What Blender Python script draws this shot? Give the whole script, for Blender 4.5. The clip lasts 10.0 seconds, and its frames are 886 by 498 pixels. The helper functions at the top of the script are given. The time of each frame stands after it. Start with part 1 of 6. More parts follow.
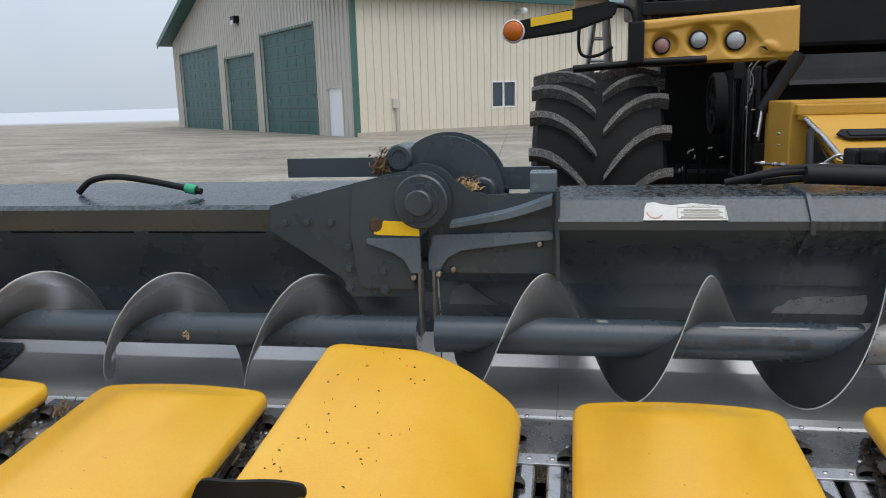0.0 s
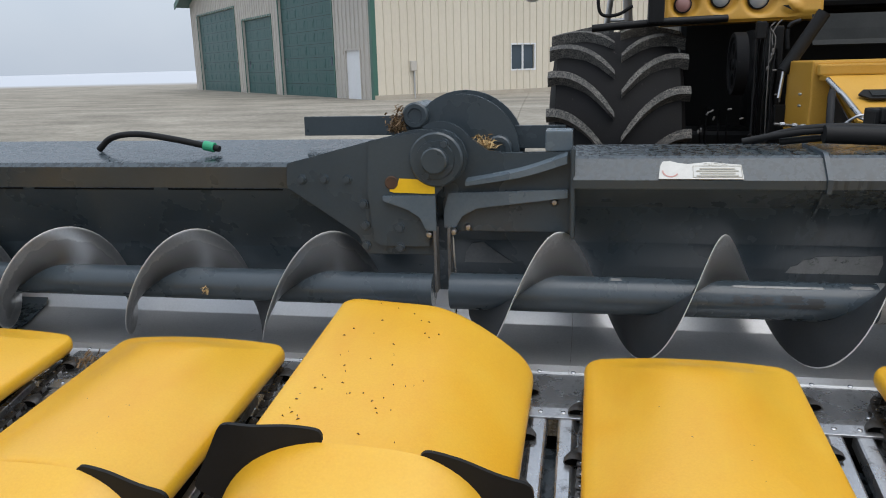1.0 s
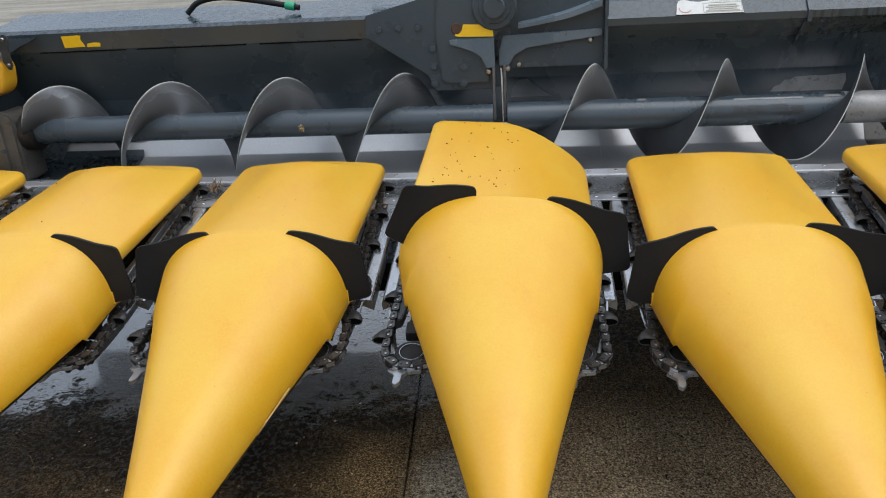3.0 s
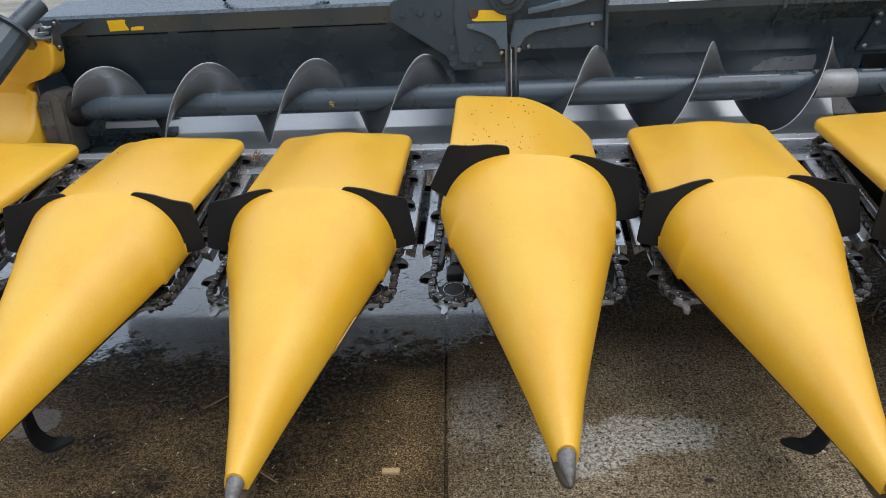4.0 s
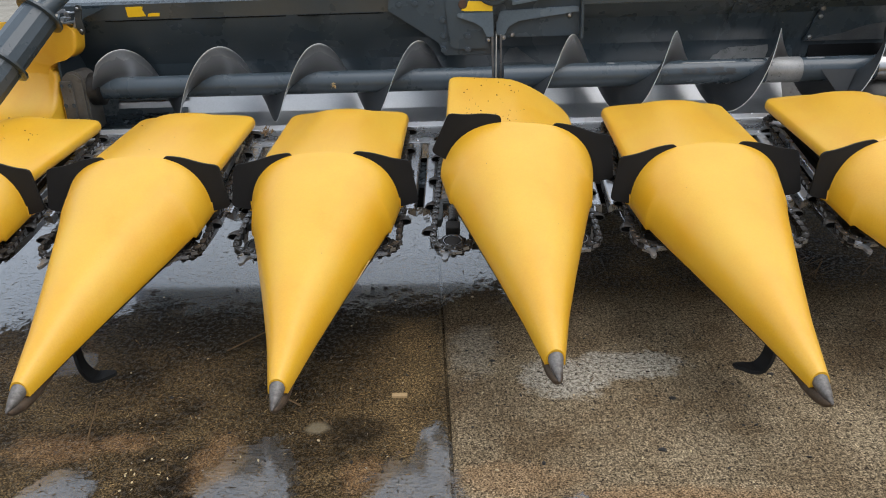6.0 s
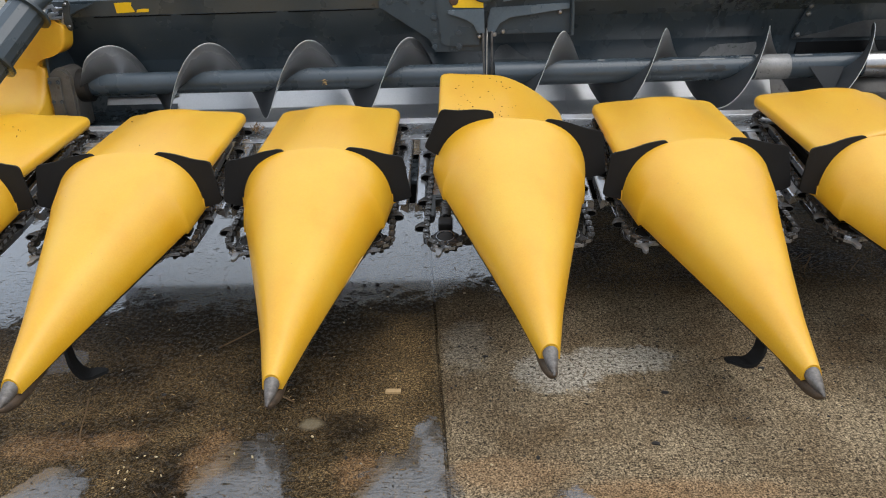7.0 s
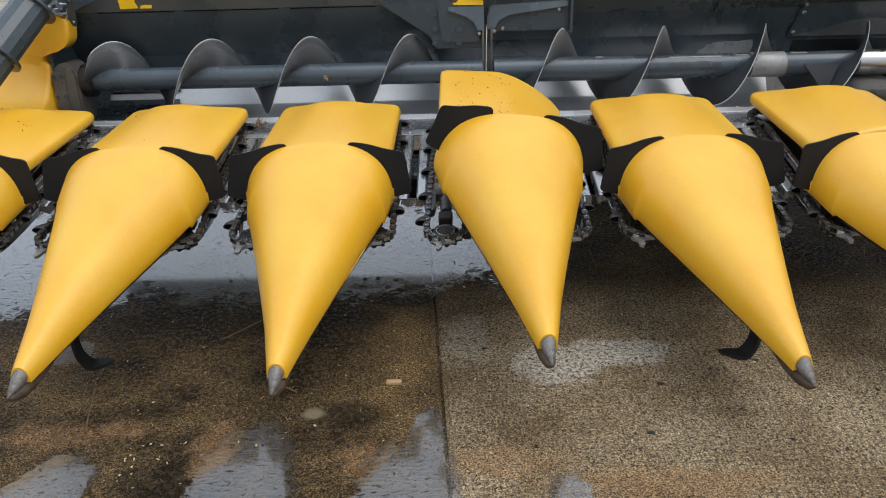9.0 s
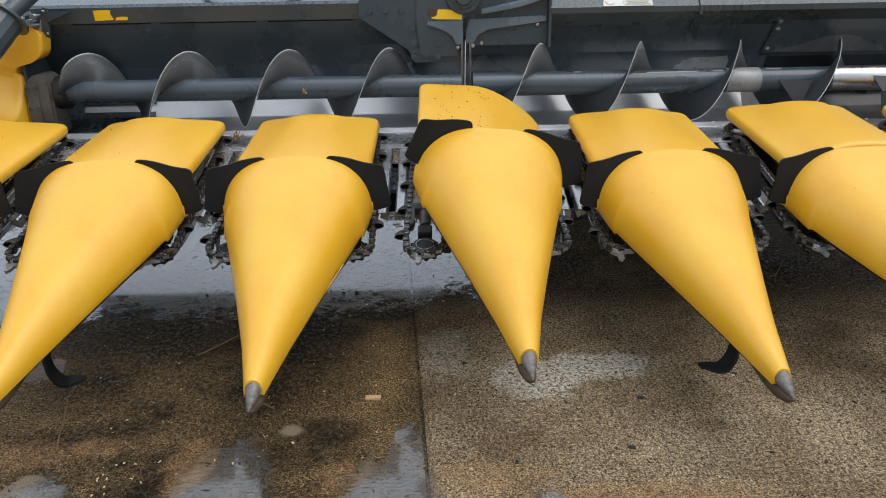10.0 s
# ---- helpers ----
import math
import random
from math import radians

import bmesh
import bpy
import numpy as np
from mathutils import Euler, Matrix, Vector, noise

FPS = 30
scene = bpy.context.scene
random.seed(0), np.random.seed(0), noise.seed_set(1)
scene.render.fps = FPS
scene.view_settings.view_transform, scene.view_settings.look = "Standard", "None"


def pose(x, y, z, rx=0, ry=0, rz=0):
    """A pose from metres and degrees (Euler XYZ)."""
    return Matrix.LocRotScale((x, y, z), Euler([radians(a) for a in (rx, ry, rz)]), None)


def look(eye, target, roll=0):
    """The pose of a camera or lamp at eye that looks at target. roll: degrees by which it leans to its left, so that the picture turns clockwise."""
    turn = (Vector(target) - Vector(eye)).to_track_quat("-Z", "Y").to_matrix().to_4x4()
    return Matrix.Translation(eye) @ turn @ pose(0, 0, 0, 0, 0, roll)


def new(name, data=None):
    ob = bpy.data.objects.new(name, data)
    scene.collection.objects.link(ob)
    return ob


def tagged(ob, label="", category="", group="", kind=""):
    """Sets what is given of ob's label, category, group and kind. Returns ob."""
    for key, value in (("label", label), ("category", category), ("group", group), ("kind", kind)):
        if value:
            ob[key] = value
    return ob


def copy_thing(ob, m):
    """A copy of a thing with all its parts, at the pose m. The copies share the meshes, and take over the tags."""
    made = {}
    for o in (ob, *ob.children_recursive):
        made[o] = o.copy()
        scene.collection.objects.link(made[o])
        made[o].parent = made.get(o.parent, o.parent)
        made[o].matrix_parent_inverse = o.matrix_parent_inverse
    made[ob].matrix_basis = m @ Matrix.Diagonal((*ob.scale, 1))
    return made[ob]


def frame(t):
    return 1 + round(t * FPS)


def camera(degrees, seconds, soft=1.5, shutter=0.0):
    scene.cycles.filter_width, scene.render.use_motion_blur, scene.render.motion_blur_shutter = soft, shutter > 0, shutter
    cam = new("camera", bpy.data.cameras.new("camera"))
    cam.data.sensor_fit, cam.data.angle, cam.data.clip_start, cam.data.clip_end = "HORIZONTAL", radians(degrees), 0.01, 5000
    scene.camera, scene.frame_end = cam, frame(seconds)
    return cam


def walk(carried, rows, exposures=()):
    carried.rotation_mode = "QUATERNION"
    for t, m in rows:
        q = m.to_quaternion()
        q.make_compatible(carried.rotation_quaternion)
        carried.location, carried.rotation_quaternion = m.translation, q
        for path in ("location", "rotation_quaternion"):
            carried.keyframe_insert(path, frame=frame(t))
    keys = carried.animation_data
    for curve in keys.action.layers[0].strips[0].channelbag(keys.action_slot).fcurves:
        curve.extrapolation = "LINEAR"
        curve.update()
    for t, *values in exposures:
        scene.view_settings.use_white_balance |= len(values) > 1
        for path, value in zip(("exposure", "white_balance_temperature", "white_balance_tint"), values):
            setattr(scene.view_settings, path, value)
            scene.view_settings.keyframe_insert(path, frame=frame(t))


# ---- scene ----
cam = camera(60.0, 10.0, soft=1.0)
PATH = [
    (0, (0.993, -2.111, 1.607), (0.658, -0.177, 1.226), -1.6),
    (0.5, (0.995, -2.119, 1.604), (0.641, -0.193, 1.194), -1.5),
    (1, (1.004, -2.136, 1.589), (0.626, -0.229, 1.119), -1.5),
    (1.5, (0.94, -2.224, 1.562), (0.573, -0.337, 1.009), -2.0),
    (2, (0.795, -2.413, 1.535), (0.476, -0.544, 0.897), -2.4),
    (2.5, (0.733, -2.648, 1.521), (0.454, -0.796, 0.818), -2.9),
    (4, (0.467, -3.267, 1.536), (0.307, -1.422, 0.781), -2.9),
    (4.5, (0.454, -3.459, 1.515), (0.31, -1.608, 0.771), -2.4),
    (5, (0.45, -3.611, 1.512), (0.322, -1.76, 0.767), -2.2),
    (5.5, (0.409, -3.672, 1.515), (0.303, -1.82, 0.768), -2.1),
    (7, (0.36, -3.684, 1.504), (0.31, -1.832, 0.75), -1.8),
    (7.5, (0.343, -3.705, 1.503), (0.294, -1.853, 0.75), -1.6),
    (8, (0.352, -3.735, 1.514), (0.29, -1.885, 0.758), -1.9),
    (8.5, (0.356, -3.742, 1.513), (0.296, -1.894, 0.752), -1.8),
    (9, (0.353, -3.735, 1.512), (0.308, -1.886, 0.75), -1.6),
    (9.5, (0.352, -3.734, 1.513), (0.334, -1.88, 0.764), -1.3),
    (10, (0.347, -3.72, 1.509), (0.36, -1.858, 0.778), -1.0),
]
walk(cam, [(t, look(e, g, r)) for t, e, g, r in PATH], exposures=[(0, 0.0, 6500, 10), (2.0, 0.0, 6500, 10), (2.5, 0.03, 6450, 10), (4.0, 0.15, 6150, 10), (4.5, 0.17, 6200, 10), (5.5, 0.18, 6400, 10), (7, 0.19, 6500, 10), (10, 0.19, 6500, 10)])

# ---- world and sun: bright overcast ----
world = bpy.data.worlds.new("overcast_sky")
scene.world = world
world.use_nodes = True
wn, wl = world.node_tree.nodes, world.node_tree.links
wn.clear()
sky = wn.new("ShaderNodeTexSky")
sky.sky_type = "NISHITA"
sky.sun_disc = False
sky.sun_elevation, sky.sun_rotation = radians(52), radians(130)
sky.air_density, sky.dust_density, sky.ozone_density = 1.0, 4.0, 1.0
cloud_co = wn.new("ShaderNodeTexCoord")
cloud_noise = wn.new("ShaderNodeTexNoise")
cloud_noise.inputs["Scale"].default_value = 2.2
cloud_noise.inputs["Detail"].default_value = 5
cloud_ramp = wn.new("ShaderNodeValToRGB")
cloud_ramp.color_ramp.elements[0].position, cloud_ramp.color_ramp.elements[1].position = 0.3, 0.75
cloud_ramp.color_ramp.elements[0].color = (4.5, 5.25, 6.3, 1)
cloud_ramp.color_ramp.elements[1].color = (6.0, 6.5, 7.2, 1)
cloud_mix = wn.new("ShaderNodeMix")
cloud_mix.data_type = "RGBA"
cloud_mix.inputs[0].default_value = 0.85
back = wn.new("ShaderNodeBackground")
back.inputs["Strength"].default_value = 0.112
wout = wn.new("ShaderNodeOutputWorld")
wl.new(cloud_co.outputs["Generated"], cloud_noise.inputs["Vector"])
wl.new(cloud_noise.outputs["Fac"], cloud_ramp.inputs[0])
wl.new(sky.outputs[0], cloud_mix.inputs[6])
wl.new(cloud_ramp.outputs[0], cloud_mix.inputs[7])
# an overcast sky is about three times as bright overhead as at the horizon
up_sep = wn.new("ShaderNodeSeparateXYZ")
up_clip = wn.new("ShaderNodeClamp")
up_gain = wn.new("ShaderNodeMath")
up_gain.operation = "MULTIPLY_ADD"
up_gain.inputs[1].default_value, up_gain.inputs[2].default_value = 0.95, 1.06
up_mul = wn.new("ShaderNodeVectorMath")
up_mul.operation = "SCALE"
wl.new(cloud_co.outputs["Generated"], up_sep.inputs[0])
wl.new(up_sep.outputs[2], up_clip.inputs[0])
wl.new(up_clip.outputs[0], up_gain.inputs[0])
wl.new(cloud_mix.outputs[2], up_mul.inputs[0])
wl.new(up_gain.outputs[0], up_mul.inputs["Scale"])
wl.new(up_mul.outputs[0], back.inputs["Color"])
wl.new(back.outputs[0], wout.inputs[0])

sun_data = bpy.data.lights.new("sun", "SUN")
sun_data.energy, sun_data.angle, sun_data.color = 1.2, radians(50), (1.0, 0.975, 0.94)
sun = new("sun", sun_data)
sun.matrix_world = look((2.6, -2.2, 8.5), (0, 0, 0))

# ---- materials ----
AUGER_Y, AUGER_Z = 0.31, 0.842


def node_mat(name):
    m = bpy.data.materials.new(name)
    m.use_nodes = True
    nt = m.node_tree
    return m, nt.nodes, nt.links, nt.nodes["Principled BSDF"]


def add_noise(n, l, co, scale, detail=4, rough=0.55, stretch=None):
    t = n.new("ShaderNodeTexNoise")
    t.inputs["Scale"].default_value = scale
    t.inputs["Detail"].default_value = detail
    t.inputs["Roughness"].default_value = rough
    if stretch:
        mp = n.new("ShaderNodeMapping")
        mp.inputs["Scale"].default_value = stretch
        l.new(co, mp.inputs["Vector"])
        co = mp.outputs[0]
    l.new(co, t.inputs["Vector"])
    return t.outputs["Fac"]


def ramp(n, l, fac, a, b, ca=(0, 0, 0, 1), cb=(1, 1, 1, 1)):
    r = n.new("ShaderNodeValToRGB")
    e = r.color_ramp.elements
    e[0].position, e[1].position = a, b
    e[0].color, e[1].color = ca, cb
    l.new(fac, r.inputs[0])
    return r.outputs[0]


def mix(n, l, fac, a, b, kind="MIX"):
    m = n.new("ShaderNodeMix")
    m.data_type = "RGBA"
    m.blend_type = kind
    for sock, v in ((m.inputs[0], fac), (m.inputs[6], a), (m.inputs[7], b)):
        if isinstance(v, (int, float)):
            sock.default_value = v
        elif isinstance(v, tuple):
            sock.default_value = v if len(v) == 4 else (*v, 1)
        else:
            l.new(v, sock)
    return m.outputs[2]


def arith(n, l, op, a, b):
    m = n.new("ShaderNodeMath")
    m.operation = op
    m.inputs[2].default_value = 0.5
    for sock, v in zip(m.inputs, (a, b)):
        if isinstance(v, (int, float)):
            sock.default_value = v
        else:
            l.new(v, sock)
    return m.outputs[0]


def bump(n, l, bsdf, height, strength, distance=0.01):
    b = n.new("ShaderNodeBump")
    b.inputs["Strength"].default_value, b.inputs["Distance"].default_value = strength, distance
    l.new(height, b.inputs["Height"])
    l.new(b.outputs[0], bsdf.inputs["Normal"])


def surface(name, base, second, rough=0.5, rough2=None, metal=0.0, big=3.0, fine=60.0, dirt=None, dirt_at=(0.62, 0.75),
            dirt_scale=25.0, relief=0.1, coat=0.0, stretch=None, random_tint=0.0, spec=0.5, dirt_detail=8, streak=0.0, wet=0.0, smear=None):
    """A painted, moulded or worn surface: two colours in broad patches, fine grain, specks of dirt, slight relief."""
    m, n, l, p = node_mat(name)
    co = n.new("ShaderNodeTexCoord").outputs["Object"]
    broad = add_noise(n, l, co, big, 5, 0.6, stretch)
    grain = add_noise(n, l, co, fine, 6, 0.6, stretch)
    col = mix(n, l, ramp(n, l, broad, 0.35, 0.68), base, second)
    col = mix(n, l, 0.25, col, mix(n, l, ramp(n, l, grain, 0.3, 0.7), tuple(c * 0.75 for c in base), second))
    if smear:
        col = mix(n, l, arith(n, l, "MULTIPLY", ramp(n, l, add_noise(n, l, co, 1.0, 6, 0.55, (7.0, 2.2, 4.0)), 0.50, 0.72), 0.45), col, smear)
    if dirt:
        spots = add_noise(n, l, co, dirt_scale, dirt_detail, 0.7)
        col = mix(n, l, ramp(n, l, spots, *dirt_at), col, dirt)
    rough_sock = None
    if streak:
        runs = ramp(n, l, add_noise(n, l, co, 1.0, 5, 0.6, (30, 30, 1.6)), 0.50, 0.66)
        across = n.new("ShaderNodeSeparateXYZ")
        l.new(co, across.inputs[0])
        near = ramp(n, l, arith(n, l, "ABSOLUTE", arith(n, l, "SUBTRACT", across.outputs[0], 1.9), 0), 0.16, 0.32, (1, 1, 1, 1), (0, 0, 0, 1))
        runs = arith(n, l, "MULTIPLY", arith(n, l, "MULTIPLY", runs, near), streak)
        col = mix(n, l, runs, col, tuple(c * 0.35 for c in base))
        rough_sock = runs
    if wet:
        # rain lying in patches on what faces up
        face = n.new("ShaderNodeSeparateXYZ")
        l.new(n.new("ShaderNodeNewGeometry").outputs["Normal"], face.inputs[0])
        lies = arith(n, l, "MULTIPLY", ramp(n, l, face.outputs[2], 0.5, 0.85), ramp(n, l, add_noise(n, l, co, 42.0, 5, 0.6), 0.50, 0.55))
        lies = arith(n, l, "MULTIPLY", lies, wet)
        col = mix(n, l, lies, col, tuple(c * 0.45 for c in base))
        rough_sock = arith(n, l, "MAXIMUM", rough_sock, lies) if rough_sock else lies
    if random_tint:
        inf = n.new("ShaderNodeObjectInfo")
        col = mix(n, l, arith(n, l, "MULTIPLY", inf.outputs["Random"], random_tint), col, tuple(c * 0.6 for c in base))
    l.new(col, p.inputs["Base Color"])
    r2 = rough if rough2 is None else rough2
    rr = ramp(n, l, broad, 0.3, 0.7, (rough,) * 3 + (1,), (r2,) * 3 + (1,))
    if rough_sock:
        rr = mix(n, l, rough_sock, rr, (0.12,) * 3)
    l.new(rr, p.inputs["Roughness"])
    p.inputs["Metallic"].default_value = metal
    p.inputs["Coat Weight"].default_value = coat
    p.inputs["Coat Roughness"].default_value = 0.38
    p.inputs["Specular IOR Level"].default_value = spec
    if relief:
        bump(n, l, p, grain, relief, 0.004)
    return m


def plain(name, base, rough=0.5, metal=0.0, trans=0.0):
    m, n, l, p = node_mat(name)
    p.inputs["Base Color"].default_value = (*base, 1)
    p.inputs["Roughness"].default_value, p.inputs["Metallic"].default_value = rough, metal
    p.inputs["Transmission Weight"].default_value = trans
    return m


YELLOW = surface("yellow_poly", (0.70, 0.345, 0.006), (0.72, 0.420, 0.028), 0.36, 0.48, spec=0.6, coat=0.28, smear=(0.62, 0.27, 0.004), big=3.4, fine=160, dirt=(0.10, 0.06, 0.02),
                 dirt_at=(0.765, 0.78), dirt_scale=55, relief=0.04, dirt_detail=2)
CHARCOAL = surface("charcoal_paint", (0.036, 0.049, 0.058), (0.051, 0.066, 0.076), 0.22, 0.36, big=2.5, fine=90, streak=0.7, wet=0.9, dirt=(0.16, 0.14, 0.12),
                   dirt_at=(0.77, 0.80), dirt_scale=55, relief=0.06)
SLATE = surface("slate_paint", (0.092, 0.120, 0.143), (0.130, 0.163, 0.188), 0.18, 0.40, big=4, fine=90, dirt=(0.2, 0.18, 0.15),
                dirt_at=(0.70, 0.8), dirt_scale=26, relief=0.06)


def worn_flight(name, inner, metal, outer):
    """Auger flighting: an inner part drawn darker towards the tube, a ragged band of bare rubbed steel towards the
    edge.
    """
    m, n, l, p = node_mat(name)
    co = n.new("ShaderNodeTexCoord").outputs["Object"]
    sub_ = n.new("ShaderNodeVectorMath")
    sub_.operation = "SUBTRACT"
    l.new(co, sub_.inputs[0])
    sub_.inputs[1].default_value = (0, AUGER_Y, AUGER_Z)
    flat = n.new("ShaderNodeVectorMath")
    flat.operation = "MULTIPLY"
    l.new(sub_.outputs[0], flat.inputs[0])
    flat.inputs[1].default_value = (0, 1, 1)
    ln = n.new("ShaderNodeVectorMath")
    ln.operation = "LENGTH"
    l.new(flat.outputs[0], ln.inputs[0])
    broad = add_noise(n, l, co, 7, 6, 0.65)
    grain = add_noise(n, l, co, 90, 6, 0.7)
    rad = arith(n, l, "ADD", arith(n, l, "MULTIPLY", ln.outputs["Value"], 1.0 / outer), arith(n, l, "MULTIPLY", arith(n, l, "SUBTRACT", broad, 0.5), 0.55))
    band = ramp(n, l, rad, 0.76, 0.79)
    rim = arith(n, l, "SUBTRACT", band, ramp(n, l, rad, 0.79, 0.85))
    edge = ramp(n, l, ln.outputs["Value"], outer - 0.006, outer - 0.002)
    # the inner colour falls to about a third at the tube
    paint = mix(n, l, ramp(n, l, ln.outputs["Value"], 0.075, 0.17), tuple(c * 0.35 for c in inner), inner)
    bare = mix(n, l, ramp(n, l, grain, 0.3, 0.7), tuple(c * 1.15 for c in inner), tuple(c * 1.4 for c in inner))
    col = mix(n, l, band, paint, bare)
    col = mix(n, l, arith(n, l, "MULTIPLY", rim, 0.6), col, (0.50, 0.49, 0.48))
    col = mix(n, l, edge, col, (0.72, 0.71, 0.69))
    l.new(col, p.inputs["Base Color"])
    l.new(arith(n, l, "SUBTRACT", arith(n, l, "ADD", arith(n, l, "MULTIPLY", band, 0.85 - metal), metal), arith(n, l, "MULTIPLY", edge, 0.8)), p.inputs["Metallic"])
    p.inputs["Roughness"].default_value = 0.30
    bump(n, l, p, broad, 0.04, 0.004)
    return m


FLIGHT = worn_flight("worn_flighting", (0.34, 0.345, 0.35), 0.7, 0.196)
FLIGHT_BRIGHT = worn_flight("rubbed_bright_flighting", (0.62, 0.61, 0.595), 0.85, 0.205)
TUBE = surface("auger_paint", (0.038, 0.052, 0.063), (0.058, 0.074, 0.087), 0.20, 0.36, big=4, fine=90, dirt=(0.2, 0.18, 0.15),
               dirt_at=(0.70, 0.8), dirt_scale=26, relief=0.06)
# near-black that stands in for deep shade in hollows, slots and seams
VOID = surface("shade_black", (0.002, 0.002, 0.002), (0.004, 0.004, 0.004), 0.95, spec=0.05, big=10, fine=90, relief=0)
FLIGHT_DARK = surface("painted_flighting", (0.020, 0.023, 0.026), (0.038, 0.040, 0.042), 0.4, 0.55, big=6, fine=110, relief=0.08)
STEEL = surface("scuffed_steel", (0.36, 0.365, 0.375), (0.56, 0.565, 0.575), 0.20, 0.36, metal=0.85, big=7, fine=150, dirt=(0.10, 0.09, 0.08),
                dirt_at=(0.56, 0.75), dirt_scale=22, relief=0.08)
POLISH = surface("crop_polished_steel", (0.54, 0.545, 0.55), (0.66, 0.665, 0.67), 0.38, 0.46, metal=0.75, big=1.5, fine=120, dirt=(0.3, 0.29, 0.28),
                 dirt_at=(0.64, 0.76), dirt_scale=20, relief=0.03)
BRIGHT = surface("polished_steel", (0.36, 0.35, 0.34), (0.52, 0.50, 0.48), 0.24, 0.38, metal=1.0, big=6, fine=140, relief=0.05)
CHAIN = surface("oily_chain_steel", (0.045, 0.041, 0.037), (0.17, 0.160, 0.150), 0.26, 0.42, metal=0.8, big=20, fine=200, relief=0.1)
IRON = surface("dark_cast_iron", (0.012, 0.011, 0.010), (0.045, 0.040, 0.035), 0.40, 0.62, metal=0.4, spec=0.4, big=14, fine=160, dirt=(0.10, 0.07, 0.04),
               dirt_at=(0.66, 0.78), dirt_scale=40, relief=0.2)
TIP = surface("cast_tip_steel", (0.05, 0.038, 0.028), (0.27, 0.25, 0.23), 0.45, 0.6, metal=0.4, big=18, fine=140, relief=0.15)
SHOE = surface("rusty_cast_shoe", (0.035, 0.024, 0.016), (0.13, 0.085, 0.050), 0.5, 0.7, metal=0.2, big=20, fine=140, relief=0.2)
RUBBER = surface("black_rubber", (0.007, 0.007, 0.0075), (0.013, 0.013, 0.013), 0.5, 0.65, spec=0.25, big=8, fine=160, dirt=(0.1, 0.1, 0.1),
                 dirt_at=(0.78, 0.86), dirt_scale=60, relief=0.08)
TYRE = surface("tyre_rubber", (0.006, 0.006, 0.007), (0.011, 0.0105, 0.010), 0.6, 0.75, spec=0.14, big=5, fine=70, dirt=(0.10, 0.09, 0.08),
               dirt_at=(0.64, 0.74), dirt_scale=30, relief=0.2)
LUG_MUD = surface("muddy_tyre_lug", (0.05, 0.047, 0.043), (0.22, 0.205, 0.18), 0.8, 0.9, big=22, fine=160, dirt=(0.03, 0.03, 0.03),
                  dirt_at=(0.47, 0.55), dirt_scale=120, relief=0.5)
COMBINE_YELLOW = surface("combine_yellow", (0.52, 0.27, 0.025), (0.58, 0.32, 0.05), 0.4, 0.5, big=3, fine=120, dirt=(0.2, 0.12, 0.04),
                         dirt_at=(0.72, 0.8), dirt_scale=20, relief=0.04)
BLACKED = surface("machine_black", (0.004, 0.004, 0.0045), (0.008, 0.008, 0.008), 0.38, 0.55, spec=0.25, big=6, fine=90, dirt=(0.07, 0.065, 0.06),
                  dirt_at=(0.66, 0.78), dirt_scale=18, relief=0.1)
GREYSHEET = surface("dull_grey_sheet", (0.010, 0.012, 0.012), (0.026, 0.029, 0.029), 0.40, 0.55, spec=0.18, big=4, fine=80, relief=0.08)
DECAL_YELLOW = surface("yellow_decal", (0.85, 0.52, 0.01), (0.88, 0.55, 0.02), 0.4, fine=60, relief=0)
DECAL_WHITE = surface("white_decal", (0.55, 0.54, 0.50), (0.64, 0.63, 0.59), 0.5, big=20, fine=90, dirt=(0.4, 0.38, 0.36),
                      dirt_at=(0.66, 0.8), relief=0)
PRINT = plain("grey_print", (0.36, 0.34, 0.28), 0.6)
PRINT_PALE = plain("faded_print", (0.47, 0.455, 0.40), 0.6)
PRINT_RED = plain("faded_red_print", (0.5, 0.25, 0.22), 0.6)
RUST = surface("rusty_hole", (0.04, 0.025, 0.018), (0.12, 0.06, 0.03), 0.8, big=20, fine=100, relief=0.3)
DULL = surface("dull_bare_steel", (0.12, 0.115, 0.11), (0.19, 0.18, 0.17), 0.4, 0.55, metal=0.4, big=10, fine=120, dirt=(0.05, 0.04, 0.03),
               dirt_at=(0.56, 0.7), dirt_scale=30, relief=0.1)
LUGSTEEL = surface("dark_worn_lug", (0.030, 0.028, 0.026), (0.12, 0.115, 0.11), 0.30, 0.5, metal=0.6, big=30, fine=160, relief=0.1)
CASE = surface("grimy_drive_case", (0.078, 0.074, 0.067), (0.145, 0.136, 0.122), 0.35, 0.5, metal=0.3, big=9, fine=120, dirt=(0.05, 0.035, 0.02), dirt_at=(0.58, 0.70), dirt_scale=24, relief=0.1)
RUBBED = surface("crop_rubbed_paint", (0.060, 0.066, 0.070), (0.16, 0.165, 0.168), 0.28, 0.42, metal=0.3, big=5, fine=110, relief=0.03)
STRAW = surface("straw", (0.36, 0.22, 0.08), (0.50, 0.36, 0.17), 0.8, big=30, fine=200, relief=0.2)
STRAW_DARK = surface("wet_straw", (0.10, 0.055, 0.02), (0.20, 0.12, 0.05), 0.7, big=30, fine=200, relief=0.2)
KERNEL = surface("corn_kernel", (0.55, 0.40, 0.18), (0.62, 0.52, 0.36), 0.6, big=40, fine=200, relief=0.1)
CHAFF = surface("chaff", (0.20, 0.17, 0.13), (0.30, 0.26, 0.2), 0.8, big=30, fine=200, relief=0)
ORANGE = plain("amber_lens", (0.75, 0.17, 0.01), 0.15, trans=0.3)
LENS_RED = plain("red_white_lens", (0.34, 0.18, 0.16), 0.12)
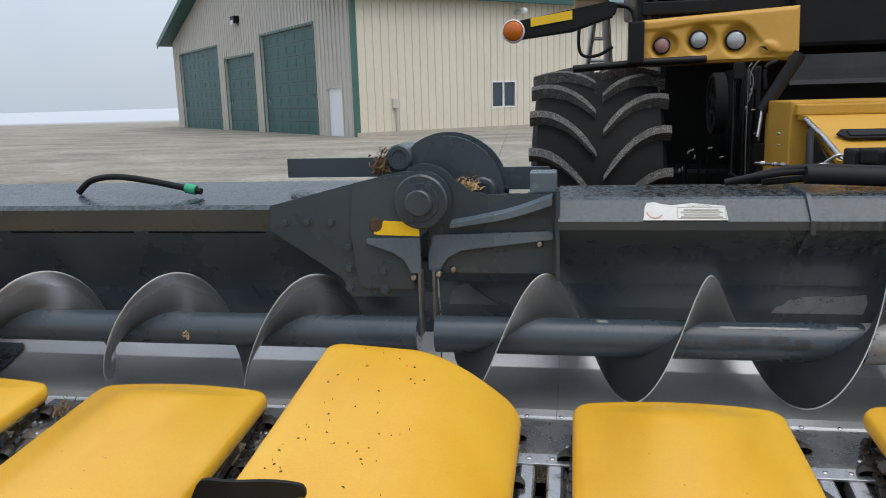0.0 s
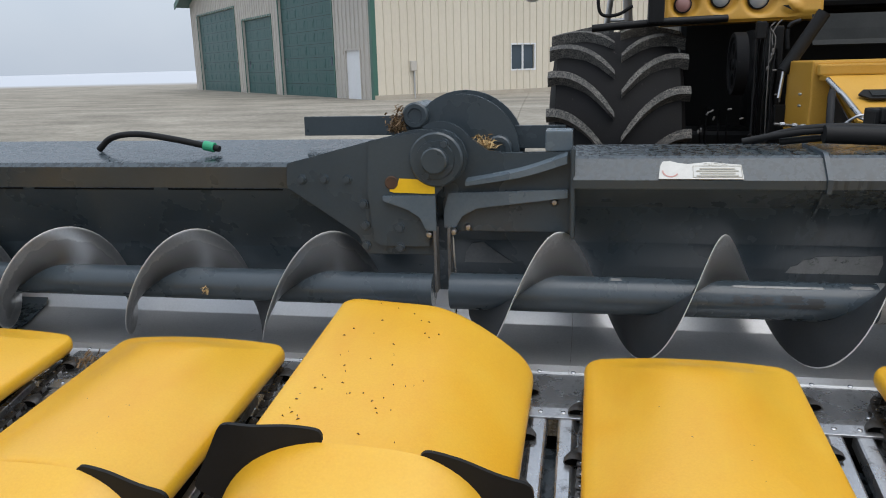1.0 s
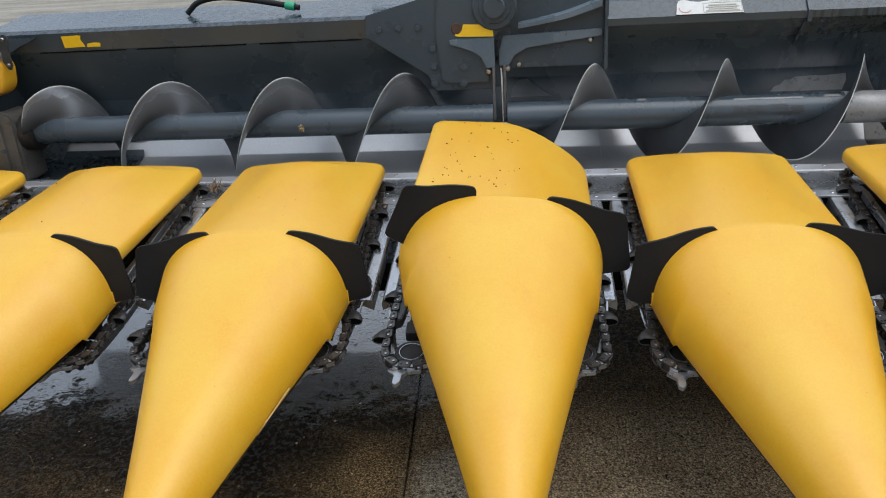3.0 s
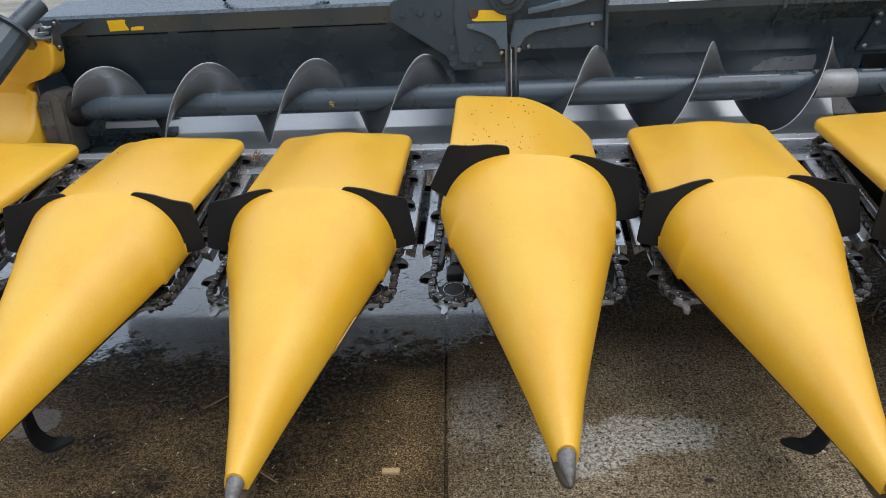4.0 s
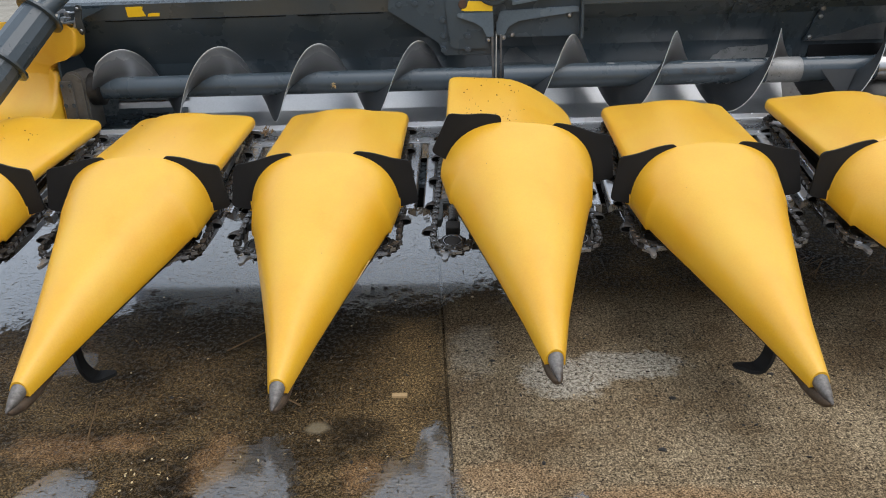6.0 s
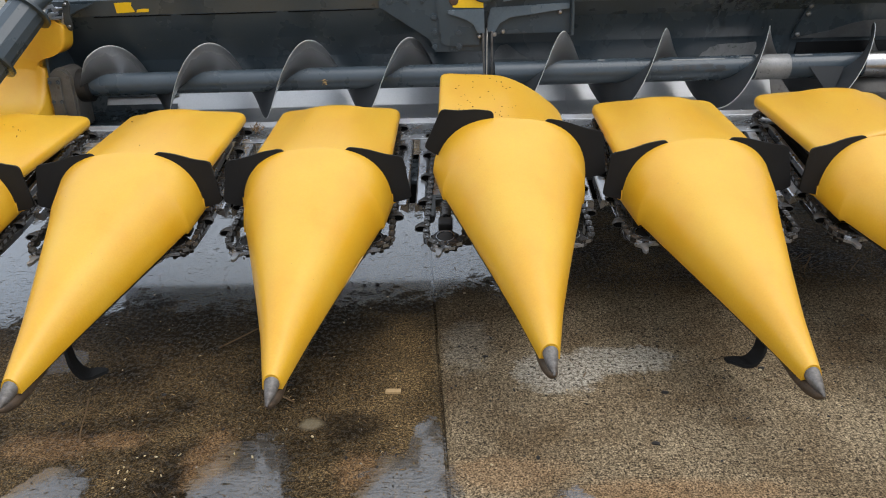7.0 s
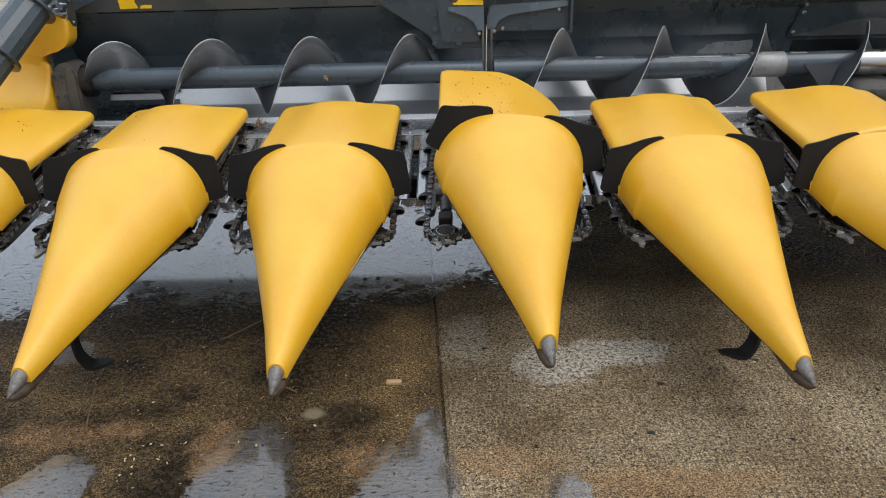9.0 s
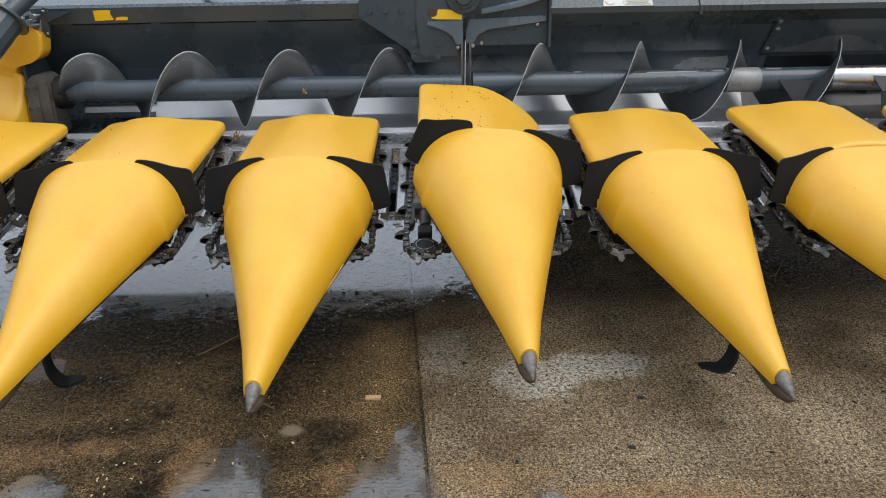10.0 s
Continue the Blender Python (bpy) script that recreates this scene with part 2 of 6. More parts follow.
LENS = plain("clear_lamp_lens", (0.42, 0.43, 0.44), 0.10, 0.35)
CHROME = plain("lamp_reflector", (0.85, 0.85, 0.85), 0.12, 1.0)
RED_CAP = plain("red_coupler_cap", (0.25, 0.012, 0.02), 0.4)
GREEN_TAPE = plain("green_tape", (0.03, 0.32, 0.16), 0.5)
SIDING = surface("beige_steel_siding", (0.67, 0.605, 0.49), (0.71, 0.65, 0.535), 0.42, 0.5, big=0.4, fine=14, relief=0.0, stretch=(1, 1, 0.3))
# the gable's siding: a step darker and greyer than the side wall's
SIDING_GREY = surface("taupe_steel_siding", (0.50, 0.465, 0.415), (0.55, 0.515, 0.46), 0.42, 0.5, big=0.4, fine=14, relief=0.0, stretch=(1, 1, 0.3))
GREEN = surface("green_enamel", (0.020, 0.084, 0.080), (0.028, 0.102, 0.094), 0.4, 0.5, big=0.8, fine=20, relief=0)
GREEN_TRIM = surface("green_trim", (0.045, 0.130, 0.098), (0.056, 0.150, 0.115), 0.4, 0.5, big=0.8, fine=20, relief=0)
WHITE = surface("white_paint", (0.76, 0.77, 0.78), (0.8, 0.81, 0.82), 0.4, big=1, fine=20, relief=0)
FOOTING = surface("footing_concrete", (0.40, 0.35, 0.28), (0.50, 0.45, 0.37), 0.85, big=1.2, fine=16, relief=0.2)
GLASS = plain("window_glass", (0.05, 0.07, 0.09), 0.05)
WOOD = surface("wood_chip", (0.42, 0.27, 0.12), (0.52, 0.36, 0.18), 0.8, big=30, fine=120, relief=0.2)
LADDER = plain("aluminium", (0.6, 0.6, 0.6), 0.35, 1.0)
CAST = surface("grey_painted_casting", (0.030, 0.033, 0.032), (0.060, 0.064, 0.062), 0.38, 0.55, big=12, fine=140, dirt=(0.12, 0.09, 0.06),
               dirt_at=(0.62, 0.74), dirt_scale=34, relief=0.12)
BARE = surface("bare_worn_sheet", (0.20, 0.20, 0.195), (0.34, 0.335, 0.325), 0.40, 0.55, metal=0.35, big=12, fine=130, dirt=(0.06, 0.06, 0.06),
               dirt_at=(0.58, 0.66), dirt_scale=28, relief=0.05)


def blobs(n, l, co, spots):
    """1 in the middle of each (x, y, rx, ry) ellipse, 0 on its rim, less outside."""
    best = None
    for cx, cy, rx, ry in spots:
        off = n.new("ShaderNodeVectorMath")
        off.operation = "SUBTRACT"
        l.new(co, off.inputs[0])
        off.inputs[1].default_value = (cx, cy, 0)
        sc = n.new("ShaderNodeVectorMath")
        sc.operation = "MULTIPLY"
        l.new(off.outputs[0], sc.inputs[0])
        sc.inputs[1].default_value = (1 / rx, 1 / ry, 0)
        ln = n.new("ShaderNodeVectorMath")
        ln.operation = "LENGTH"
        l.new(sc.outputs[0], ln.inputs[0])
        here = arith(n, l, "SUBTRACT", 1.0, ln.outputs["Value"])
        best = here if best is None else arith(n, l, "MAXIMUM", best, here)
    return arith(n, l, "MAXIMUM", best, -1.0)


def concrete():
    """Broom-finished yard concrete: a drier buff slab and a rain-dark one, shade below the machine put into the colour,
    pits and grit, streaks of painted yellow reflection, a water film that lies in puddles.
    """
    m, n, l, p = node_mat("wet_yard_concrete")
    geo = n.new("ShaderNodeTexCoord").outputs["Object"]
    sep = n.new("ShaderNodeSeparateXYZ")
    l.new(geo, sep.inputs[0])
    x, y = sep.outputs[0], sep.outputs[1]

    def times(a, b):
        return arith(n, l, "MULTIPLY", a, b)

    def plus(a, b):
        return arith(n, l, "ADD", a, b)

    def grey(a):
        return (a, a, a, 1)

    def about(f, k):
        return times(arith(n, l, "SUBTRACT", f, 0.5), k)
    broad = add_noise(n, l, geo, 0.9, 6, 0.62)
    tone = add_noise(n, l, geo, 2.3, 6, 0.68)
    mid = add_noise(n, l, geo, 6.0, 8, 0.72)
    blot = add_noise(n, l, geo, 15, 7, 0.75)
    grit = add_noise(n, l, geo, 70, 4, 0.75)
    sand = add_noise(n, l, geo, 150, 3, 0.8)
    pit = add_noise(n, l, geo, 58, 3, 0.65, (1.0, 0.75, 1))
    prick = add_noise(n, l, geo, 105, 2, 0.6, (1.0, 0.8, 1))
    hole = add_noise(n, l, geo, 19, 3, 0.6)
    broom = add_noise(n, l, geo, 9, 5, 0.7, (11, 1.1, 1))
    sandy = ramp(n, l, sand, 0.40, 0.62, grey(0.24), grey(1.75))
    gritty = ramp(n, l, grit, 0.36, 0.60, grey(0.36), grey(1.32))
    pits = times(ramp(n, l, pit, 0.365, 0.40, grey(0.85), grey(0)), ramp(n, l, plus(tone, about(mid, 0.8)), 0.34, 0.54))
    pits = arith(n, l, "MAXIMUM", pits, ramp(n, l, prick, 0.34, 0.38, grey(0.8), grey(0)))
    holes = ramp(n, l, hole, 0.285, 0.31, grey(1), grey(0))
    # the drier slab
    dry = mix(n, l, ramp(n, l, plus(tone, about(mid, 0.35)), 0.36, 0.64), (0.165, 0.115, 0.064), (0.315, 0.243, 0.152))
    dry = mix(n, l, 1.0, dry, sandy, "MULTIPLY")
    dry = mix(n, l, 1.0, dry, gritty, "MULTIPLY")
    dry = mix(n, l, 1.0, dry, ramp(n, l, broom, 0.36, 0.62, grey(0.78), grey(1.12)), "MULTIPLY")
    # a pale scoured patch, and a fainter one by the joint
    scour = blobs(n, l, geo, ((0.70, -1.215, 0.20, 0.17), (0.93, -1.14, 0.27, 0.12)))
    scour = ramp(n, l, plus(plus(scour, about(blot, 1.3)), about(mid, 0.7)), 0.06, 0.30)
    scour = times(scour, ramp(n, l, grit, 0.38, 0.52, grey(0.35), grey(1)))
    faint = ramp(n, l, plus(blobs(n, l, geo, ((0.37, -1.0, 0.13, 0.28),)), about(blot, 2.0)), 0.15, 0.5)
    pale = mix(n, l, 1.0, mix(n, l, ramp(n, l, sand, 0.3, 0.6), (0.22, 0.195, 0.155), (0.56, 0.51, 0.425)), gritty, "MULTIPLY")
    dry = mix(n, l, times(faint, 0.30), dry, pale)
    dry = mix(n, l, times(scour, 0.80), dry, pale)
    dry = mix(n, l, pits, dry, (0.020, 0.016, 0.012))
    dry = mix(n, l, holes, dry, (0.016, 0.012, 0.009))
    # the rain-dark slab on one side of the joint, and the strip below the machine, whose colour holds wet and shade
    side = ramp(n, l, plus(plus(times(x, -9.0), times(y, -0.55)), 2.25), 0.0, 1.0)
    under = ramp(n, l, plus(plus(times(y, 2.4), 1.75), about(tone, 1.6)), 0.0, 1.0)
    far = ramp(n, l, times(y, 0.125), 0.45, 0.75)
    damp_shade = times(ramp(n, l, plus(plus(side, under), about(mid, 0.5)), 0.25, 0.75), arith(n, l, "SUBTRACT", 1.0, far))
    drier = blobs(n, l, geo, ((0.15, -1.15, 0.20, 0.60),))
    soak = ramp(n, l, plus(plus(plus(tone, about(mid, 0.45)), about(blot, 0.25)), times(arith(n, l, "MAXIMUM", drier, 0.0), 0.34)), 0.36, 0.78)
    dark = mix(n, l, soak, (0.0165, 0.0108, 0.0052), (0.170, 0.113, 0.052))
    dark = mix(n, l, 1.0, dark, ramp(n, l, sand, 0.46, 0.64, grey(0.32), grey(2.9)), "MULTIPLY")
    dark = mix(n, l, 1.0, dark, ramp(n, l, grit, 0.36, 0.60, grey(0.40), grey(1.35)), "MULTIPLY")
    dark = mix(n, l, times(pits, 0.7), dark, (0.008, 0.007, 0.006))
    # three patches drawn darker, one a band in front of the pool
    dark_patches = ramp(n, l, plus(blobs(n, l, geo, ((-0.03, -1.53, 0.17, 0.10), (0.10, -0.66, 0.22, 0.08), (-0.55, -0.80, 0.8, 0.22))), about(mid, 1.4)), 0.05, 0.45)
    dark = mix(n, l, times(dark_patches, 0.62), dark, (0.011, 0.008, 0.005))
    stone = ramp(n, l, plus(blobs(n, l, geo, ((-0.16, -1.525, 0.055, 0.045),)), about(blot, 0.8)), 0.1, 0.5)
    dark = mix(n, l, times(stone, 0.6), dark, (0.30, 0.24, 0.15))
    col = mix(n, l, damp_shade, dry, dark)
    # streaks of the snouts' yellow mirrored in the wet slab, put into its colour
    yellow_reflection = blobs(n, l, geo, ((-1.0, -1.63, 0.22, 0.12), (-0.80, -1.60, 0.16, 0.07), (-0.45, -1.70, 0.11, 0.22), (0.03, -1.78, 0.10, 0.13), (0.48, -1.80, 0.26, 0.12), (0.95, -1.90, 0.5, 0.10)))
    yellow_reflection = times(ramp(n, l, plus(plus(yellow_reflection, about(mid, 1.2)), about(blot, 0.9)), 0.12, 0.55), ramp(n, l, grit, 0.34, 0.50, grey(0.45), grey(1)))
    dirt = mix(n, l, 1.0, mix(n, l, ramp(n, l, blot, 0.35, 0.65), (0.150, 0.078, 0.034), (0.36, 0.215, 0.105)), sandy, "MULTIPLY")
    col = mix(n, l, times(yellow_reflection, 0.52), col, dirt)
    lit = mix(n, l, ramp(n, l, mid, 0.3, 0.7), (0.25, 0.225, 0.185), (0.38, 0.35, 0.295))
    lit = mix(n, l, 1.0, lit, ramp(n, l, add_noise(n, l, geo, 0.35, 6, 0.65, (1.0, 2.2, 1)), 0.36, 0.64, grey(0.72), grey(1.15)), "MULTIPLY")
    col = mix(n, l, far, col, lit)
    # paling with distance is put into the colour: blue-grey past 60 m
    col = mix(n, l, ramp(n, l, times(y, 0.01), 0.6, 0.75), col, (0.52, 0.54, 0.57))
    # standing water: the sheet behind the points and the puddles in front, broken by what stands proud of it
    pool = blobs(n, l, geo, ((-0.50, 0.05, 1.2, 0.72), (-1.95, -0.10, 1.1, 0.72), (0.20, 0.02, 0.28, 0.60), (0.46, 0.06, 0.16, 0.34), (-1.22, -1.08, 0.10, 0.10)))
    near = blobs(n, l, geo, ((-0.32, -1.96, 0.17, 0.40), (-0.44, -2.16, 0.30, 0.24), (-0.90, -1.90, 0.13, 0.18), (0.235, -1.68, 0.065, 0.18), (0.19, -1.95, 0.17, 0.30), (0.66, -1.98, 0.07, 0.13), (-0.6, -2.6, 0.9, 0.4)))
    stand = plus(arith(n, l, "MAXIMUM", times(pool, 1.5), times(near, 1.7)), plus(plus(about(mid, 1.3), about(blot, 1.7)), about(grit, 0.9)))
    proud = ramp(n, l, add_noise(n, l, geo, 52, 4, 0.68, (0.5, 1.3, 1)), 0.375, 0.41)
    proud = times(proud, ramp(n, l, add_noise(n, l, geo, 120, 3, 0.6, (0.6, 1.2, 1)), 0.36, 0.40))
    film = times(ramp(n, l, stand, 0.10, 0.15), proud)
    # broken dashes of water along the rim
    dash = times(ramp(n, l, add_noise(n, l, geo, 58, 4, 0.65, (0.45, 1.5, 1)), 0.53, 0.56), ramp(n, l, stand, -0.38, 0.0))
    film = arith(n, l, "MAXIMUM", film, dash)
    # thin wet gloss between them
    thin = times(times(damp_shade, arith(n, l, "SUBTRACT", 1.0, soak)), ramp(n, l, pit, 0.50, 0.56))
    glint = times(ramp(n, l, add_noise(n, l, geo, 62, 3, 0.6, (0.7, 1.4, 1)), 0.60, 0.62), times(damp_shade, ramp(n, l, plus(tone, under), 0.55, 0.95)))
    film = arith(n, l, "MAXIMUM", film, glint)
    col = mix(n, l, film, col, mix(n, l, 0.55, col, (0.02, 0.018, 0.015)))
    l.new(col, p.inputs["Base Color"])
    rough = mix(n, l, damp_shade, (0.85,) * 3, mix(n, l, thin, (0.58,) * 3, (0.30,) * 3))
    rough = mix(n, l, film, rough, (0.14,) * 3)
    l.new(rough, p.inputs["Roughness"])
    l.new(ramp(n, l, arith(n, l, "MAXIMUM", film, times(thin, 0.16)), 0.0, 1.0, grey(0.04), grey(1)), p.inputs["Specular IOR Level"])
    l.new(film, p.inputs["Coat Weight"])
    p.inputs["Coat Roughness"].default_value = 0.08
    p.inputs["Coat IOR"].default_value = 1.75
    h = plus(plus(times(sand, 0.3), times(grit, 0.45)), plus(times(broom, 0.35), times(arith(n, l, "SUBTRACT", 1.0, pits), 0.5)))
    ripple = add_noise(n, l, geo, 48, 3, 0.6, (0.7, 1.6, 1))
    h = mix(n, l, times(film, 0.90), h, plus(times(ripple, 0.62), 0.5))
    bump(n, l, p, h, 1.0, 0.008)
    return m


CONCRETE = concrete()

# ---- mesh helpers ----


def mesh_of(name, verts, faces, material, smooth=False, angle=40):
    me = bpy.data.meshes.new(name)
    me.from_pydata([tuple(v) for v in verts], [], faces)
    me.validate()
    bm = bmesh.new()
    bm.from_mesh(me)
    bmesh.ops.recalc_face_normals(bm, faces=bm.faces)
    return finish(name, bm, material, smooth, angle, me)


def finish(name, bm, material, smooth=False, angle=40, me=None):
    me = me or bpy.data.meshes.new(name)
    if smooth:
        for f in bm.faces:
            f.smooth = True
        for e in bm.edges:
            if len(e.link_faces) == 2 and e.calc_face_angle(0) > radians(angle):
                e.smooth = False
    bm.to_mesh(me)
    bm.free()
    me.materials.append(material)
    return me


def thing(name, label, category, group="", kind="", at=(0, 0, 0)):
    ob = new(name)
    ob.location = at
    ob.empty_display_size = 0.05
    return tagged(ob, label, category, group, kind)


def part(name, me, parent=None, label="", m=None):
    """Links a mesh as one object under a thing or a part. m: its pose in the parent's space."""
    ob = new(name, me)
    ob.parent = parent
    if m is not None:
        ob.matrix_basis = m
    return tagged(ob, label) if label else ob


def box_bm(size, at=(0, 0, 0), bevel=0.0, m=None, segments=2):
    bm = bmesh.new()
    bmesh.ops.create_cube(bm, size=1)
    bmesh.ops.scale(bm, vec=size, verts=bm.verts)
    if bevel:
        bmesh.ops.bevel(bm, geom=bm.edges[:], offset=bevel, segments=segments, affect="EDGES", profile=0.6)
    bmesh.ops.translate(bm, vec=at, verts=bm.verts)
    if m is not None:
        bmesh.ops.transform(bm, matrix=m, verts=bm.verts)
    return bm


def box(name, size, at, material, bevel=0.003, m=None, segments=2):
    return finish(name, box_bm(size, at, bevel, m, segments), material, smooth=segments > 2)


def prism(name, outline, depth, material, plane="xz", at=0.0, bevel=0.0):
    """A plate cut to an outline: in the xz plane it is depth thick towards -y from y = at; in xy, upwards; in yz, along x."""
    def put(a, b, d):
        return {"xz": (a, at - d, b), "xy": (a, b, at + d), "yz": (at + d, a, b)}[plane]
    n = len(outline)
    verts = [put(a, b, 0) for a, b in outline] + [put(a, b, depth) for a, b in outline]
    faces = [tuple(range(n)), tuple(range(2 * n - 1, n - 1, -1))]
    faces += [(i, (i + 1) % n, n + (i + 1) % n, n + i) for i in range(n)]
    bm = bmesh.new()
    vs = [bm.verts.new(v) for v in verts]
    for f in faces:
        bm.faces.new([vs[i] for i in f])
    bmesh.ops.recalc_face_normals(bm, faces=bm.faces)
    if bevel:
        bmesh.ops.bevel(bm, geom=[e for e in bm.edges if e.calc_face_angle(0) > 0.3], offset=bevel, segments=2, affect="EDGES")
    return finish(name, bm, material)


def turned(name, profile, material, axis="z", m=None, steps=32, smooth=True, angle=35):
    """A body of revolution from (radius, along) pairs."""
    verts, faces = [], []
    k = len(profile)
    for i in range(steps):
        a = 2 * math.pi * i / steps
        c, s = math.cos(a), math.sin(a)
        for r, h in profile:
            verts.append({"z": (r * c, r * s, h), "y": (r * c, h, r * s), "x": (h, r * c, r * s)}[axis])
    for i in range(steps):
        j = (i + 1) % steps
        for q in range(k - 1):
            faces.append((i * k + q, j * k + q, j * k + q + 1, i * k + q + 1))
    if profile[0][0] > 0:
        faces.append(tuple(i * k for i in range(steps)))
    if profile[-1][0] > 0:
        faces.append(tuple(i * k + k - 1 for i in range(steps)))
    if m is not None:
        verts = [m @ Vector(v) for v in verts]
    me = bpy.data.meshes.new(name)
    bm = bmesh.new()
    vs = [bm.verts.new(v) for v in verts]
    for f in faces:
        try:
            bm.faces.new([vs[i] for i in f])
        except ValueError:
            pass
    bmesh.ops.remove_doubles(bm, verts=bm.verts, dist=1e-5)
    bmesh.ops.recalc_face_normals(bm, faces=bm.faces)
    return finish(name, bm, material, smooth, angle, me)


def pipe(name, points, radius, material, sides=12, closed=False, smooth=True):
    """A round bar or hose along points."""
    pts = [Vector(p) for p in points]
    verts, faces = [], []
    n = len(pts)
    up = Vector((0, 0, 1))
    for i, p in enumerate(pts):
        d = (pts[min(i + 1, n - 1)] - pts[max(i - 1, 0)]).normalized()
        a = d.cross(up if abs(d.z) < 0.95 else Vector((1, 0, 0))).normalized()
        b = d.cross(a).normalized()
        r = radius[i] if isinstance(radius, (list, tuple)) else radius
        for s in range(sides):
            t = 2 * math.pi * s / sides
            verts.append(p + a * r * math.cos(t) + b * r * math.sin(t))
    for i in range(n - 1):
        for s in range(sides):
            q = (s + 1) % sides
            faces.append((i * sides + s, i * sides + q, (i + 1) * sides + q, (i + 1) * sides + s))
    faces.append(tuple(range(sides)))
    faces.append(tuple((n - 1) * sides + s for s in range(sides)))
    return mesh_of(name, verts, faces, material, smooth, 50)


def curve_points(points, steps=8):
    """A smooth line through points (Catmull-Rom)."""
    p = [Vector(q) for q in points]
    p = [p[0] * 2 - p[1]] + p + [p[-1] * 2 - p[-2]]
    out = []
    for i in range(1, len(p) - 2):
        for s in range(steps):
            t = s / steps
            out.append(0.5 * ((2 * p[i]) + (p[i + 1] - p[i - 1]) * t + (2 * p[i - 1] - 5 * p[i] + 4 * p[i + 1] - p[i + 2]) * t * t
                              + (3 * p[i] - p[i - 1] - 3 * p[i + 1] + p[i + 2]) * t ** 3))
    out.append(p[-2])
    return out


def loft(name, rings, material, cap=True, closed=True, smooth=True, angle=40):
    k = len(rings[0])
    verts = [v for r in rings for v in r]
    faces = []
    for i in range(len(rings) - 1):
        for s in range(k if closed else k - 1):
            q = (s + 1) % k
            faces.append((i * k + s, i * k + q, (i + 1) * k + q, (i + 1) * k + s))
    if cap:
        faces.append(tuple(range(k)))
        faces.append(tuple((len(rings) - 1) * k + s for s in range(k)))
    return mesh_of(name, verts, faces, material, smooth, angle)


def sheet(name, profile, x0, x1, thick, material, smooth=False, cuts=1):
    """A folded sheet: a (y, z) line drawn along x, with a thickness towards its far side."""
    k = len(profile)
    norm = []
    for i in range(k):
        a, b = Vector(profile[max(i - 1, 0)]), Vector(profile[min(i + 1, k - 1)])
        d = (b - a).normalized()
        norm.append(Vector((-d.y, d.x)))
    loop = [Vector(p) for p in profile] + [Vector(profile[i]) + norm[i] * thick for i in range(k - 1, -1, -1)]
    rings = [[(x0 + (x1 - x0) * c / cuts, p.x, p.y) for p in loop] for c in range(cuts + 1)]
    return loft(name, rings, material, smooth=smooth, angle=30)


def bolt_mesh(r=0.012, h=0.009):
    """A hexagon head with its washer, pointing to -y."""
    bm = bmesh.new()
    for rr, hh, n in ((r * 1.45, h * 0.3, 20), (r, h * 1.3, 6)):
        ret = bmesh.ops.create_cone(bm, cap_ends=True, segments=n, radius1=rr, radius2=rr * 0.94, depth=hh)
        bmesh.ops.transform(bm, matrix=pose(0, -hh / 2, 0, 90), verts=ret["verts"])
    return finish("bolt", bm, TUBE)


BOLT = bolt_mesh()
RIVET = turned("rivet", [(0.0075, 0.0), (0.007, 0.002), (0.004, 0.0035), (0, 0.004)], STEEL, steps=12)

# ---- ground ----


def make_ground():
    """One sheet to the horizon, level under the machine and rising a little to the shed, with an open joint between two slabs."""
    turn = math.atan2(0.095, 1.59)
    us = [-600, -120, -30, -8, -2, -0.006, -0.003, 0.003, 0.006, 2, 8, 30, 120, 600]
    vs = [-300, -60, -12, -4, -2, -1, 0, 1, 2, 4, 6, 9, 12, 16, 20, 24, 30, 60, 120, 300, 900, 3000]
    verts, faces = [], []
    for v in vs:
        s = min(max((v - 5) / 18, 0), 1)
        z = 0.35 * s * s * (3 - 2 * s)
        for u in us:
            verts.append((0.194 + u * math.cos(turn) - v * math.sin(turn), u * math.sin(turn) + v * math.cos(turn),
                          z - (0.018 if abs(u) < 0.004 else 0)))
    k = len(us)
    for j in range(len(vs) - 1):
        for i in range(k - 1):
            faces.append((j * k + i, j * k + i + 1, (j + 1) * k + i + 1, (j + 1) * k + i))
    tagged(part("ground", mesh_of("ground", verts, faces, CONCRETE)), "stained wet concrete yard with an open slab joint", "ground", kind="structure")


make_ground()

# ---- shed ----
SHED_AT = Matrix.Translation((-6.84, 25.37, 0.33)) @ Matrix.Rotation(math.atan2(-0.742, 0.67), 4, "Z")
# local x: along the gable away from the corner is -x; local y: along the side wall


